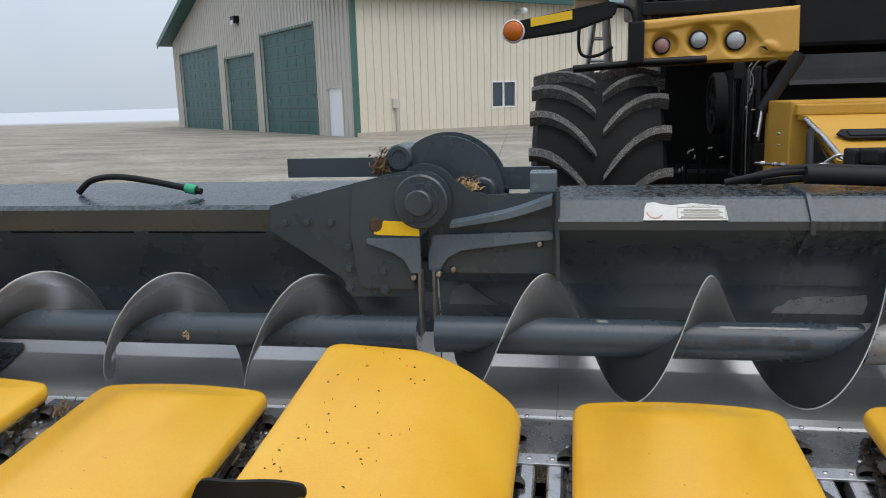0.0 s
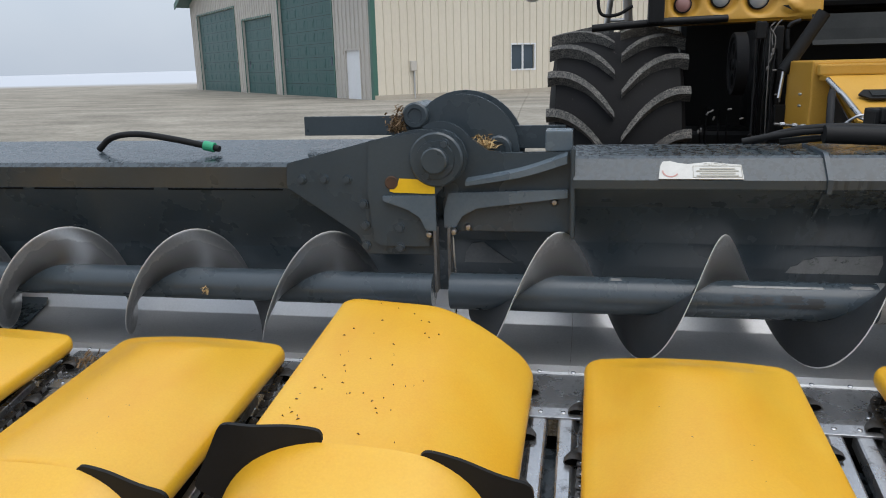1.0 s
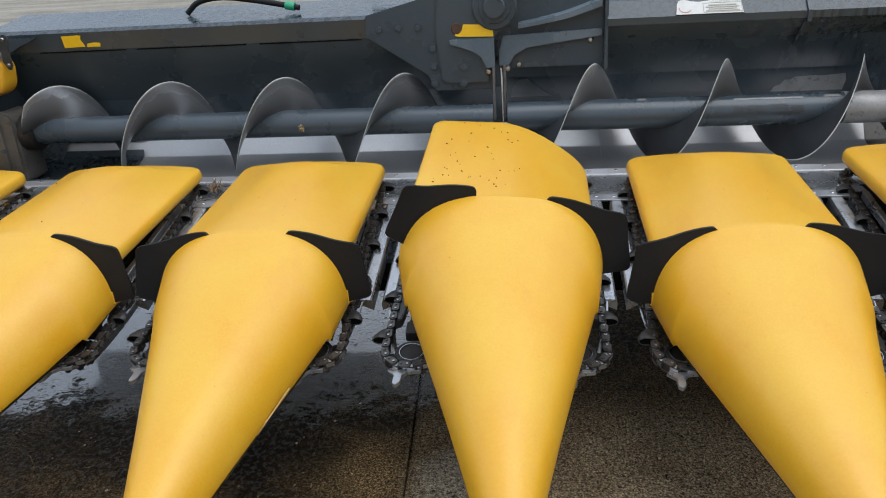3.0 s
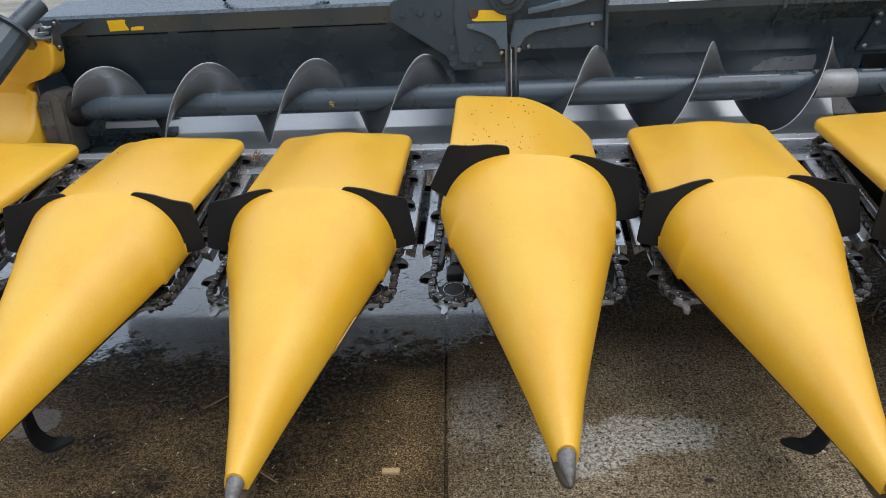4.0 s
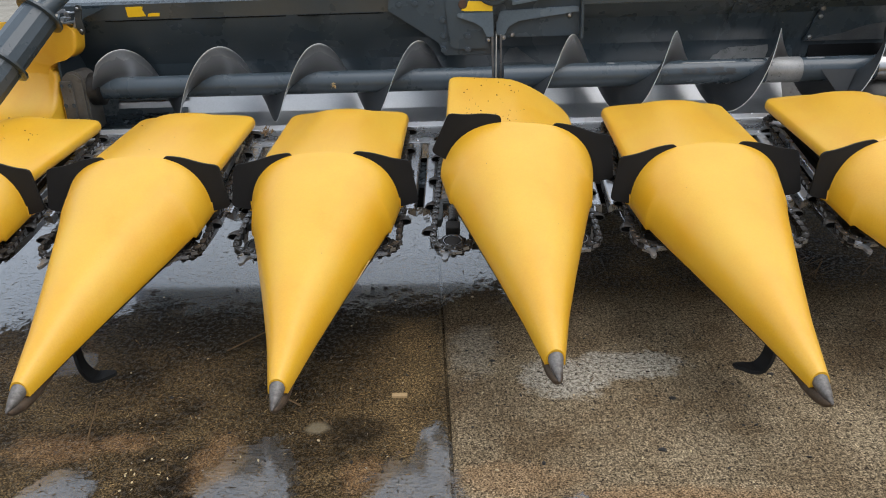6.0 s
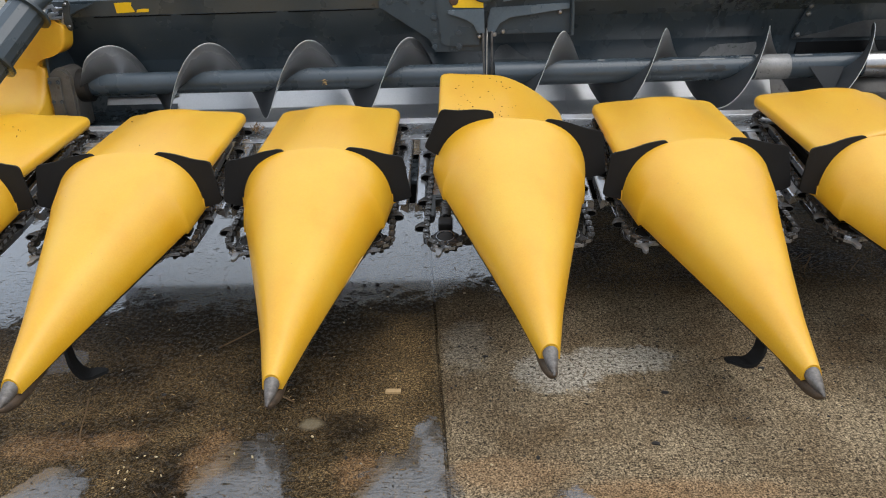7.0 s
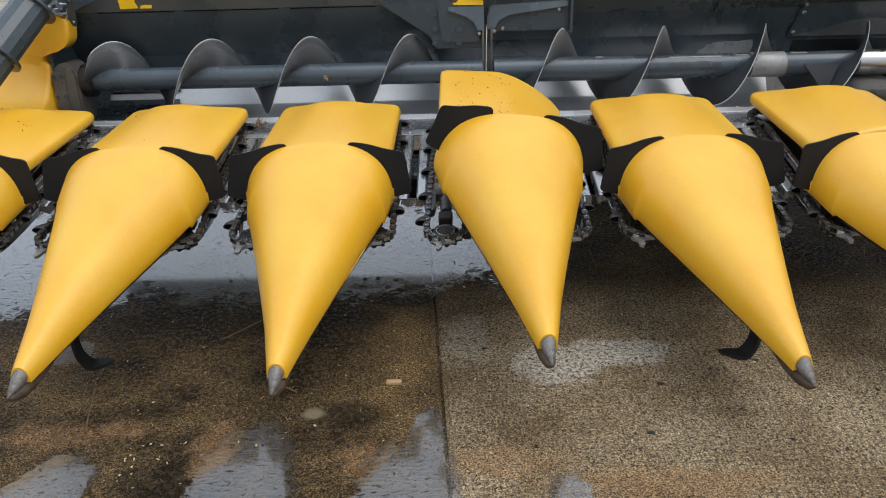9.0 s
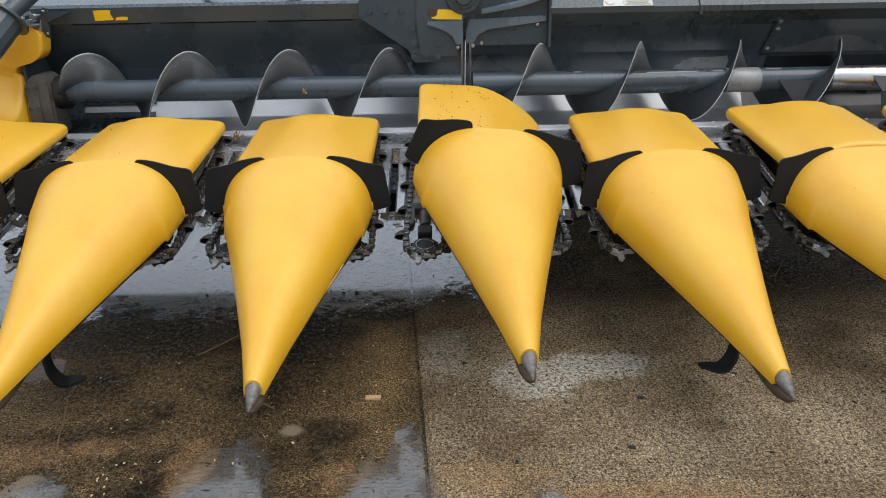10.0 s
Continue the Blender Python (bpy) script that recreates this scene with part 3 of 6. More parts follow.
def ribbed_wall(name, length, height, material, holes=(), rib=0.23, top=None):
    """A steel-clad wall in the local xz plane facing -y, with raised ribs, and openings cut through."""
    t = 0.16
    xs = sorted({0.0, length, *[h[0] for h in holes], *[h[1] for h in holes]})
    bm = bmesh.new()

    def block(x0, x1, y0, y1, z0, za, zb):
        v = [bm.verts.new(c) for c in ((x0, y0, z0), (x1, y0, z0), (x1, y1, z0), (x0, y1, z0), (x0, y0, za), (x1, y0, zb), (x1, y1, zb), (x0, y1, za))]
        for f in ((0, 1, 2, 3), (4, 7, 6, 5), (0, 4, 5, 1), (1, 5, 6, 2), (2, 6, 7, 3), (3, 7, 4, 0)):
            bm.faces.new([v[i] for i in f])
    tops = top or (lambda x: height)
    for a, b in zip(xs, xs[1:]):
        hole = next((h for h in holes if h[0] <= a + 1e-6 and h[1] >= b - 1e-6), None)
        steps = max(1, int((b - a) / 1.0)) if top else 1
        for q in range(steps):
            xa, xb = a + (b - a) * q / steps, a + (b - a) * (q + 1) / steps
            if hole:
                if hole[2] > 0:
                    block(xa, xb, 0, t, 0, hole[2], hole[2])
                block(xa, xb, 0, t, hole[3], tops(xa), tops(xb))
            else:
                block(xa, xb, 0, t, 0, tops(xa), tops(xb))
    wall = finish(name, bm, material)
    bm = bmesh.new()
    x = rib / 2
    while x < length:
        z0s = [(0.0, tops(x))]
        for h in holes:
            if h[0] - 0.02 < x < h[1] + 0.02:
                z0s = ([(0.0, h[2])] if h[2] > 0 else []) + [(h[3], tops(x))]
        for z0, z1 in z0s:
            v = [bm.verts.new(c) for c in ((x - 0.03, -0.001, z0), (x - 0.014, -0.04, z0), (x + 0.014, -0.04, z0), (x + 0.03, -0.001, z0),
                                           (x - 0.03, -0.001, z1), (x - 0.014, -0.04, z1), (x + 0.014, -0.04, z1), (x + 0.03, -0.001, z1))]
            for f in ((0, 1, 5, 4), (1, 2, 6, 5), (2, 3, 7, 6), (4, 5, 6, 7), (0, 3, 2, 1)):
                bm.faces.new([v[i] for i in f])
        x += rib
    return wall, finish("siding_rib", bm, material)


def raised_panel(cw, rh):
    """A stepped, raised field of a door section, facing -y."""
    rings = []
    for k, y in ((0.36, 0.006), (0.345, -0.010), (0.29, -0.004), (0.24, -0.004), (0.22, -0.012)):
        w, t = cw * k, rh * (k - 0.02)
        rings.append([(-w, y, -t), (w, y, -t), (w, y, t), (-w, y, t)])
    return loft("raised_panel", rings, GREEN, smooth=False)


def shed():
    root = thing("shed", "beige steel-clad machine shed with green overhead doors", "building")
    root.matrix_basis = SHED_AT
    G, S, EAVE = 25.7, 30.0, 5.2
    apex = EAVE + G / 2 * 0.31

    def gable_top(x):
        return EAVE + (G / 2 - abs(x - G / 2)) * 0.31
    # doors on the gable, as distances from the corner
    doors = [(3.5, 9.55, 4.37), (10.7, 15.1, 3.65), (16.4, 24.1, 4.42)]
    white = (1.05, 2.35, 1.83)
    holes = [(G - b, G - a, 0.0, h) for a, b, h in (*doors, white)]
    # the gable: its local x runs towards the corner
    gm = pose(-G, 0, 0)
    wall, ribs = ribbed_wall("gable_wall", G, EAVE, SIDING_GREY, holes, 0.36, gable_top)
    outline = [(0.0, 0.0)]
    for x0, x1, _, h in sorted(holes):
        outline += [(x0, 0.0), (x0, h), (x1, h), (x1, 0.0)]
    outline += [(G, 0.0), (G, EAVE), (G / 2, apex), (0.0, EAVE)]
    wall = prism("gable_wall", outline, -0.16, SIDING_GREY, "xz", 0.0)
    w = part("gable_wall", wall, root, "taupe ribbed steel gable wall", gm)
    tagged(part("siding_rib", ribs, w), kind="stuff")
    win = (6.15, 7.30, 0.97, 1.92)
    sm = pose(0, 0, 0, 0, 0, 90)
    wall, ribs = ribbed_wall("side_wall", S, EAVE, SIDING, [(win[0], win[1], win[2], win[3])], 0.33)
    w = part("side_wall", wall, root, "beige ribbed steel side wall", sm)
    tagged(part("siding_rib", ribs, w), kind="stuff")
    # footing, corner trim, eaves
    part("footing", box("footing", (0.06, S, 0.36), (0.035, S / 2, 0.0), FOOTING, 0.01), root, "stained concrete footing")
    part("corner_trim", prism("corner_trim", [(-0.16, -0.03), (0.035, -0.03), (0.035, 0.16), (0.0, 0.16), (0.0, 0.0), (-0.16, 0.0)], EAVE, GREEN_TRIM, "xy", 0.0), root,
         "green steel corner trim")
    # roof slabs with overhang
    for sgn in (0, 1):
        x_e = 0.45 if sgn == 0 else -G - 0.45
        z_e = EAVE - 0.45 * 0.31
        prof = [(x_e, z_e), (-G / 2, apex), (-G / 2, apex + 0.16), (x_e, z_e + 0.16)]
        verts = [(x, y, z + 0.02) for y in (-0.8, S + 0.5) for x, z in prof]
        part("roof", mesh_of("roof", verts, [(0, 1, 2, 3), (7, 6, 5, 4), (0, 4, 5, 1), (1, 5, 6, 2), (2, 6, 7, 3), (3, 7, 4, 0)], GREEN), root,
             "dark green steel roof")
        fv = [(x, y, z + 0.02) for y in (-0.86, -0.805) for x, z in [(x_e, z_e - 0.12), (-G / 2, apex - 0.12), (-G / 2, apex + 0.2), (x_e, z_e + 0.2)]]
        part("fascia", mesh_of("fascia", fv, [(0, 1, 2, 3), (7, 6, 5, 4), (0, 4, 5, 1), (1, 5, 6, 2), (2, 6, 7, 3), (3, 7, 4, 0)], GREEN_TRIM), root,
             "green fascia board")
    part("gutter", box("gutter", (0.12, S + 1, 0.14), (0.5, S / 2, EAVE - 0.13), GREEN, 0.02), root, "green eave gutter")
    # overhead doors: sections, each with raised panels
    for a, b, h in doors:
        d = part("overhead_door", box("overhead_door", (b - a, 0.04, h), (-(a + b) / 2, 0.135, h / 2), GREEN, 0.004), root, "green panelled overhead door")
        rows = round(h / 0.56)
        cols = max(2, round((b - a) / 1.0))
        panel = raised_panel((b - a) / cols, h / rows)
        for r in range(rows):
            z0 = h * r / rows
            cw, rh = (b - a) / cols, h / rows
            for c in range(cols):
                part("raised_panel", panel, d, "", pose(-b + cw * (c + 0.5), 0.112, z0 + rh / 2))
            if r:
                part("section_joint", box("section_joint", (b - a, 0.006, 0.014), (-(a + b) / 2, 0.113, z0), BLACKED, 0), d)
        for x in (-b + 0.45, -a - 0.45):
            part("door_glazing", box("door_glazing", (0.13, 0.02, 0.34), (x, 0.10, 1.45), GLASS, 0.004), d, "small dark door light")
        part("door_trim", prism("door_trim", [(-b - 0.09, 0), (-b, 0), (-b, h), (-a, h), (-a, 0), (-a + 0.09, 0), (-a + 0.09, h + 0.09), (-b - 0.09, h + 0.09)], 0.03,
                                GREEN_TRIM, "xz", -0.001), d, "green door trim")
    a, b, h = white
    d = part("entry_door", box("entry_door", (b - a, 0.045, h), (-(a + b) / 2, 0.06, h / 2), WHITE, 0.004), root, "plain white steel entry door")
    part("door_frame", prism("door_frame", [(-b - 0.06, 0), (-b, 0), (-b, h), (-a, h), (-a, 0), (-a + 0.06, 0), (-a + 0.06, h + 0.06), (-b - 0.06, h + 0.06)], 0.035,
                             SIDING_GREY, "xz", -0.001), d)
    part("door_knob", turned("door_knob", [(0.0, -0.06), (0.03, -0.05), (0.03, -0.03), (0.012, -0.02), (0.012, 0.03)], LADDER, "y", pose(-b + 0.08, 0.03, 0.98), 14), d)
    # window on the side wall
    x0, x1, z0, z1 = win
    wroot = part("window_frame", prism("window_frame", [(x0 - 0.06, z0 - 0.06), (x1 + 0.06, z0 - 0.06), (x1 + 0.06, z1 + 0.06), (x0 - 0.06, z1 + 0.06), (x0 - 0.06, z0),
                 (x0, z0), (x0, z1), (x1, z1), (x1, z0), (x0 - 0.06, z0)][:9] + [(x0 - 0.06, z0)], 0.05, WHITE, "xz", 0.02), root, "white sliding window frame", sm)
    part("mullion", box("mullion", (0.06, 0.06, z1 - z0), ((x0 + x1) / 2, 0.02, (z0 + z1) / 2), WHITE, 0.004), wroot)
    for k in (0, 1):
        xa = x0 + (x1 - x0) / 2 * k
        part("pane", box("pane", ((x1 - x0) / 2 - 0.06, 0.01, z1 - z0), (xa + (x1 - x0) / 4, 0.06, (z0 + z1) / 2), GLASS, 0), wroot, "dark reflecting glass")
    # wall lamps, meter box with conduit
    lamp = part("wall_lamp", box("wall_lamp", (0.6, 0.3, 0.34), (-12.6, -0.14, 5.4), BLACKED, 0.03), root, "black wall-pack lamp")
    part("lamp_lens", box("lamp_lens", (0.34, 0.2, 0.22), (-12.6, -0.22, 5.27), WHITE, 0.03), lamp)
    lamp = part("security_lamp", turned("security_lamp", [(0.10, 0.0), (0.10, -0.25), (0.06, -0.3)], LADDER, "y", pose(7.4, 0, 4.68), 16), root, "white twin security lamp", sm)
    part("lamp_globe", turned("lamp_globe", [(0, -0.55), (0.09, -0.5), (0.13, -0.4), (0.1, -0.28), (0, -0.27)], WHITE, "y", pose(7.5, 0, 4.72), 16), lamp)
    mbox = part("meter_box", box("meter_box", (0.24, 0.14, 0.36), (1.6, -0.09, 1.2), SIDING_GREY, 0.02), root, "small grey meter box", sm)
    part("conduit", pipe("conduit", [(1.66, -0.05, 0.0), (1.66, -0.05, 1.1)], 0.035, LADDER, 8), mbox)
    return root


shed()

# ---- combine harvester behind the header ----


def tyre_lug_mesh(R, W, side):
    """One curved tread bar, from near the centre line out to the shoulder, for a tyre whose axle lies along x."""
    rings = []
    n = 9
    for i in range(n + 1):
        s = i / n
        x = side * (0.02 + (W / 2 - 0.0) * s)
        ang = 0.36 * (1 - (1 - s) ** 1.9)
        crown = R - 0.055 * s ** 2.2
        half = (0.022 + 0.005 * s) * (0.6 if i == 0 else 1)
        ring = []
        for da, dr in ((-half * 1.25, -0.03), (-half, 0.042), (half, 0.042), (half * 1.25, -0.03)):
            a = ang + da / R
            ring.append((x, -(crown + dr) * math.cos(a), (crown + dr) * math.sin(a)))
        rings.append(ring)
    return loft("tread_bar", rings, LUG_MUD, smooth=False)


def combine():
    root = thing("combine_harvester", "yellow and black combine harvester parked behind the header", "combine harvester")
    R, W, cx, cy, cz = 0.86, 0.78, 1.14, 3.2, 0.90
    rim = turned("wheel", [(0.0, -0.1), (0.16, -0.1), (0.2, -0.05), (0.4, -0.05), (0.46, -0.3), (0.5, -0.32), (0.5, 0.32), (0.46, 0.3), (0.0, 0.28)], COMBINE_YELLOW, "x")
    wheel = part("wheel", rim, root, "drive wheel with a yellow rim", Matrix.Translation((cx, cy, cz)))
    prof = [(0.48, -0.30)] + [(R - 0.30, -W / 2 - 0.02), (R - 0.14, -W / 2), (R - 0.06, -W / 2 + 0.03), (R - 0.025, -W / 4), (R, 0.0), (R - 0.025, W / 4), (R - 0.06, W / 2 - 0.03),
                               (R - 0.14, W / 2), (R - 0.30, W / 2 + 0.02), (0.48, 0.30)]
    part("tyre", turned("tyre", prof, TYRE, "x", None, 72), wheel, "worn black farm tyre")
    lugs = {s: tyre_lug_mesh(R, W, s) for s in (-1, 1)}
    count = 20
    for s in (-1, 1):
        for k in range(count):
            a = 360 * (k + (0.5 if s > 0 else 0)) / count + 11
            part("tread_bar", lugs[s], wheel, "", pose(0, 0, 0, a, 0, 0))
    # lamp panel: a yellow shell with dished lamp recesses
    py = 2.75
    lamps = ((1.507, 1.89, 0.046), (1.717, 1.915, 0.050), (1.925, 1.905, 0.054))

    def smooth(a, b, v):
        t = min(max((v - a) / (b - a), 0.0), 1.0)
        return t * t * (3 - 2 * t)

    def panel_front(x, z):
        """Depth of the moulded face: dished round each lamp, with a raised brow that sweeps down into the grip."""
        y = py + (z - 1.9) * 0.10
        for lx, lz, r in lamps:
            d = math.hypot((x - lx - 0.012) / 1.05, z - lz + 0.004) / r
            y += 0.034 * (1 - smooth(1.05, 1.95, d))
        brow = 2.012 - 0.030 * smooth(1.75, 1.45, x) - 0.19 * smooth(1.93, 2.16, x)
        y -= 0.014 * smooth(brow - 0.018, brow + 0.010, z)
        grip = math.hypot((x - 2.105) / 0.055, (z - 1.855) / 0.040)
        return y - 0.016 * (1 - smooth(0.5, 1.2, grip))
    nx, nz = 96, 34
    xs = [1.395 + 0.88 * i / nx for i in range(nx + 1)]
    rows = []
    for j in range(nz + 1):
        t = j / nz
        row = []
        for x in xs:
            z = 1.775 + 0.01 * (x - 1.4) + t * (0.265 + 0.045 * (x - 1.4))
            edge = min(t, 1 - t, (x - xs[0]) * 3.3, (xs[-1] - x) * 3.3)
            row.append((x, panel_front(x, z) + 0.020 * (1 - smooth(0.0, 0.07, edge)), z))
        rows.append(row)
    verts = [v for row in rows for v in row]
    w = nx + 1
    faces = [(j * w + i, j * w + i + 1, (j + 1) * w + i + 1, (j + 1) * w + i) for j in range(nz) for i in range(nx)]
    rim = [i for i in range(w)] + [j * w + nx for j in range(1, nz + 1)] + [nz * w + i for i in range(nx - 1, -1, -1)] + [j * w for j in range(nz - 1, 0, -1)]
    base = len(verts)
    verts += [(verts[i][0], py + 0.30, verts[i][2]) for i in rim]
    faces += [(rim[k], rim[(k + 1) % len(rim)], base + (k + 1) % len(rim), base + k) for k in range(len(rim))]
    faces.append(tuple(range(base, len(verts))))
    lp = part("lamp_panel", mesh_of("lamp_panel", verts, faces, COMBINE_YELLOW, True, 45), root, "yellow moulded lamp panel")
    for x, z, r, mat, lab in ((1.507, 1.89, 0.046, LENS_RED, "red and clear lamp lens"), (1.717, 1.915, 0.050, LENS, "clear work lamp"), (1.925, 1.905, 0.054, LENS, "clear work lamp")):
        m = pose(x, py + 0.026, z)
        part("lamp_bezel", turned("lamp_bezel", [(r * 1.12, -0.004), (r * 1.08, -0.02), (r * 0.95, -0.022), (r * 0.92, -0.01)], BLACKED, "y", m, 32), lp)
        part("lamp_reflector", turned("lamp_reflector", [(r * 0.95, -0.012), (r * 0.7, 0.0), (r * 0.25, 0.01), (0.0, 0.012)], CHROME, "y", m, 24), lp)
        part("lamp_lens", turned("lamp_lens", [(r * 0.95, -0.014), (r * 0.7, -0.022), (0.0, -0.028)], mat, "y", m, 24), lp, lab)
    part("scoop_slot", prism("scoop_slot", [(2.055, 1.862), (2.085, 1.862), (2.135, 1.838), (2.115, 1.828)], 0.012, BLACKED, "xz", py - 0.012), lp)
    # indicator arm
    arm = part("indicator_arm", prism("indicator_arm", [(0.66, 1.94), (0.98, 1.975), (1.22, 2.05), (1.24, 2.12), (1.20, 2.14), (0.66, 2.05)], 0.05, BLACKED, "xz", 2.62, 0.012), root,
                "black arm with an amber indicator")
    part("indicator_lamp", turned("indicator_lamp", [(0.066, 0.02), (0.066, -0.05), (0.06, -0.058), (0.058, -0.05)], WHITE, "y", pose(0.64, 2.58, 1.99), 28), arm)
    part("amber_lens", turned("amber_lens", [(0.058, -0.05), (0.05, -0.068), (0.03, -0.078), (0, -0.082)], ORANGE, "y", pose(0.64, 2.58, 1.99), 28), arm, "amber indicator lens")
    part("reflector_strip", prism("reflector_strip", [(0.74, 2.012), (0.98, 2.045), (0.98, 2.095), (0.74, 2.062)], 0.006, DECAL_YELLOW, "xz", 2.566), arm, "yellow reflector strip")
    part("arm_tube", pipe("arm_tube", curve_points([(1.2, 2.6, 2.12), (1.30, 2.6, 2.10), (1.335, 2.6, 2.02), (1.335, 2.6, 1.78)], 5), 0.014, BLACKED), arm)
    part("arm_bracket", box("arm_bracket", (0.09, 0.08, 0.24), (1.345, 2.62, 1.90), BLACKED, 0.01), arm)
    # step rail, ladder
    part("step_rail", pipe("step_rail", [(0.985, 2.62, 1.765), (1.40, 2.62, 1.79), (1.75, 2.7, 1.80)], 0.022, BLACKED), root, "black step rail")
    part("grab_rail", pipe("grab_rail", curve_points([(1.03, 3.2, 2.12), (1.02, 3.2, 1.95), (1.05, 3.2, 1.87), (1.15, 3.2, 1.87), (1.24, 3.2, 1.92)], 5), 0.011, BLACKED), root)
    lad = part("ladder", pipe("ladder", [(1.05, 3.6, 1.6), (1.13, 3.5, 2.15)], 0.02, LADDER, 8), root, "aluminium access ladder")
    part("ladder_stile", pipe("ladder_stile", [(1.25, 3.6, 1.6), (1.19, 3.5, 2.3)], 0.03, LADDER, 8), lad)
    for z in (1.70, 1.85, 2.0):
        part("rung", pipe("rung", [(1.06 + (z - 1.6) * 0.15, 3.57, z), (1.24 - (z - 1.6) * 0.09, 3.57, z)], 0.013, LADDER, 8), lad)
    part("platform_edge", box("platform_edge", (0.22, 0.6, 0.20), (1.10, 3.5, 2.32), COMBINE_YELLOW, 0.02), root, "yellow platform edge")
    # cab underside, body, axle and drive behind
    part("cab_base", box("cab_base", (3.2, 1.6, 0.5), (3.0, 4.0, 2.45), BLACKED, 0.04), root, "black cab floor and front")
    part("cab_sill", box("cab_sill", (2.4, 0.3, 0.34), (3.45, 2.95, 2.02), BLACKED, 0.03), root)
    part("cab_post", pipe("cab_post", [(1.40, 2.95, 1.8), (1.40, 2.95, 3.2)], 0.035, BLACKED), root)
    part("cab_post", pipe("cab_post", [(1.48, 2.95, 1.8), (1.48, 2.95, 3.2)], 0.02, BLACKED), root)
    part("heat_shield", sheet("heat_shield", [(2.585, 1.632), (2.60, 1.66), (2.615, 1.72), (2.64, 1.80)], 2.19, 4.2, 0.01, GREYSHEET), root, "dull grey underfloor sheet")
    part("body", box("body", (3.0, 3.2, 1.7), (3.1, 5.4, 1.65), BLACKED, 0.05), root, "dark machine body in shade")
    part("axle", box("axle", (3.2, 0.4, 0.35), (2.9, 3.3, 0.95), BLACKED, 0.03), root)
    part("side_frame", box("side_frame", (0.05, 0.9, 1.0), (2.03, 3.1, 1.25), BLACKED, 0.01), root)
    disc = [(0.0, -0.012), (0.03, -0.012), (0.034, -0.002), (0.145, -0.002), (0.152, -0.014), (0.172, -0.014), (0.176, -0.006), (0.176, 0.05), (0.0, 0.05)]
    # the tyre's near-black puts the shade there into the pulley's colour
    pulley = part("pulley", turned("pulley", disc, TYRE, "x", pose(1.79, 2.62, 1.543), 40), root, "dark drive pulley with oval holes")
    # black discs stand for the shade in the pulley's holes
    for k in range(5):
        a = radians(72 * k + 20)
        part("pulley_hole", turned("pulley_hole", [(0.034, 0.003), (0.034, -0.001), (0.0, -0.001)], VOID, "x", pose(1.788, 2.62 + 0.092 * math.sin(a), 1.543 + 0.092 * math.cos(a)), 16), pulley)
    rng = random.Random(5)
    # near-upright hydraulic lines beside the feeder house; VOID puts its shade into their colour
    for x, z0, z1, r, mat in ((1.872, 1.10, 1.77, 0.007, RUBBER), (1.890, 1.08, 1.76, 0.005, VOID), (1.905, 1.10, 1.70, 0.008, VOID), (1.925, 1.12, 1.76, 0.004, RUBBER), (1.945, 1.10, 1.74, 0.0035, DULL), (1.962, 1.15, 1.60, 0.005, RUBBER),
                              (1.985, 1.30, 1.62, 0.006, VOID), (1.60, 1.05, 1.25, 0.004, VOID), (1.632, 1.08, 1.32, 0.006, VOID), (1.70, 1.05, 1.30, 0.005, VOID), (1.742, 1.06, 1.26, 0.0035, VOID)):
        pts = [(x + rng.uniform(-0.006, 0.006), 2.44 + rng.uniform(0, 0.03), z0 + (z1 - z0) * q / 4) for q in range(5)]
        part("hydraulic_line", pipe("hydraulic_line", curve_points(pts, 4), r, mat, 8), root)
    bends = (((1.955, 1.76), (1.935, 1.73), (1.962, 1.68), (1.958, 1.60), (1.940, 1.55)), ((1.99, 1.77), (1.97, 1.75), (1.945, 1.70), (1.950, 1.64)), ((2.085, 1.765), (2.035, 1.745), (2.022, 1.70), (2.030, 1.62)),
             ((1.86, 1.16), (1.875, 1.145), (1.92, 1.12), (1.96, 1.085)))
    for k, line in enumerate(bends):
        part("hydraulic_line", pipe("hydraulic_line", curve_points([(x, 2.43, z) for x, z in line], 5), (0.004, 0.004, 0.012, 0.012)[k], (DULL, DULL, BLACKED, RUBBER)[k], 8), root)
    part("valve_block", box("valve_block", (0.05, 0.05, 0.09), (1.885, 2.43, 1.72), BLACKED, 0.006), root, "black valve block")
    part("valve_block", box("valve_block", (0.07, 0.05, 0.10), (2.015, 2.43, 1.27), BLACKED, 0.006), root, "black valve block")
    for x, z, tilt in ((1.928, 1.505, 0), (1.955, 1.507, 90), (2.003, 1.483, 90), (1.945, 1.575, 0), (1.950, 1.60, 0), (1.975, 1.375, 80), (1.998, 1.371, 0), (2.004, 1.335, 0), (1.735, 1.299, 80), (1.625, 1.268, 30), (1.64, 1.285, 60),
                       (1.585, 1.165, 0), (1.60, 1.175, 0), (1.66, 1.24, 20), (1.80, 1.245, 70)):
        part("hose_fitting", turned("hose_fitting", [(0.0035, 0), (0.0055, 0.003), (0.0055, 0.020), (0.0035, 0.024)], DULL, "z", pose(x, 2.415, z, 0, tilt, 0), 8), root)
    part("coupler_line", pipe("coupler_line", [(1.875, 1.90, 1.259), (1.93, 1.90, 1.254), (2.05, 1.90, 1.242)], 0.007, DULL, 10), root, "steel line with couplers")
    for x in (1.90, 1.955, 1.995):
        part("hose_fitting", turned("hose_fitting", [(0.008, 0.0), (0.012, 0.003), (0.012, 0.022), (0.008, 0.026)], STEEL, "x", pose(x, 1.90, 1.259 - (x - 1.875) * 0.097), 10), root)
    part("platform_floor", box("platform_floor", (1.1, 1.3, 0.08), (1.95, 3.55, 2.12), BLACKED, 0.01), root, "black platform floor above the drive")
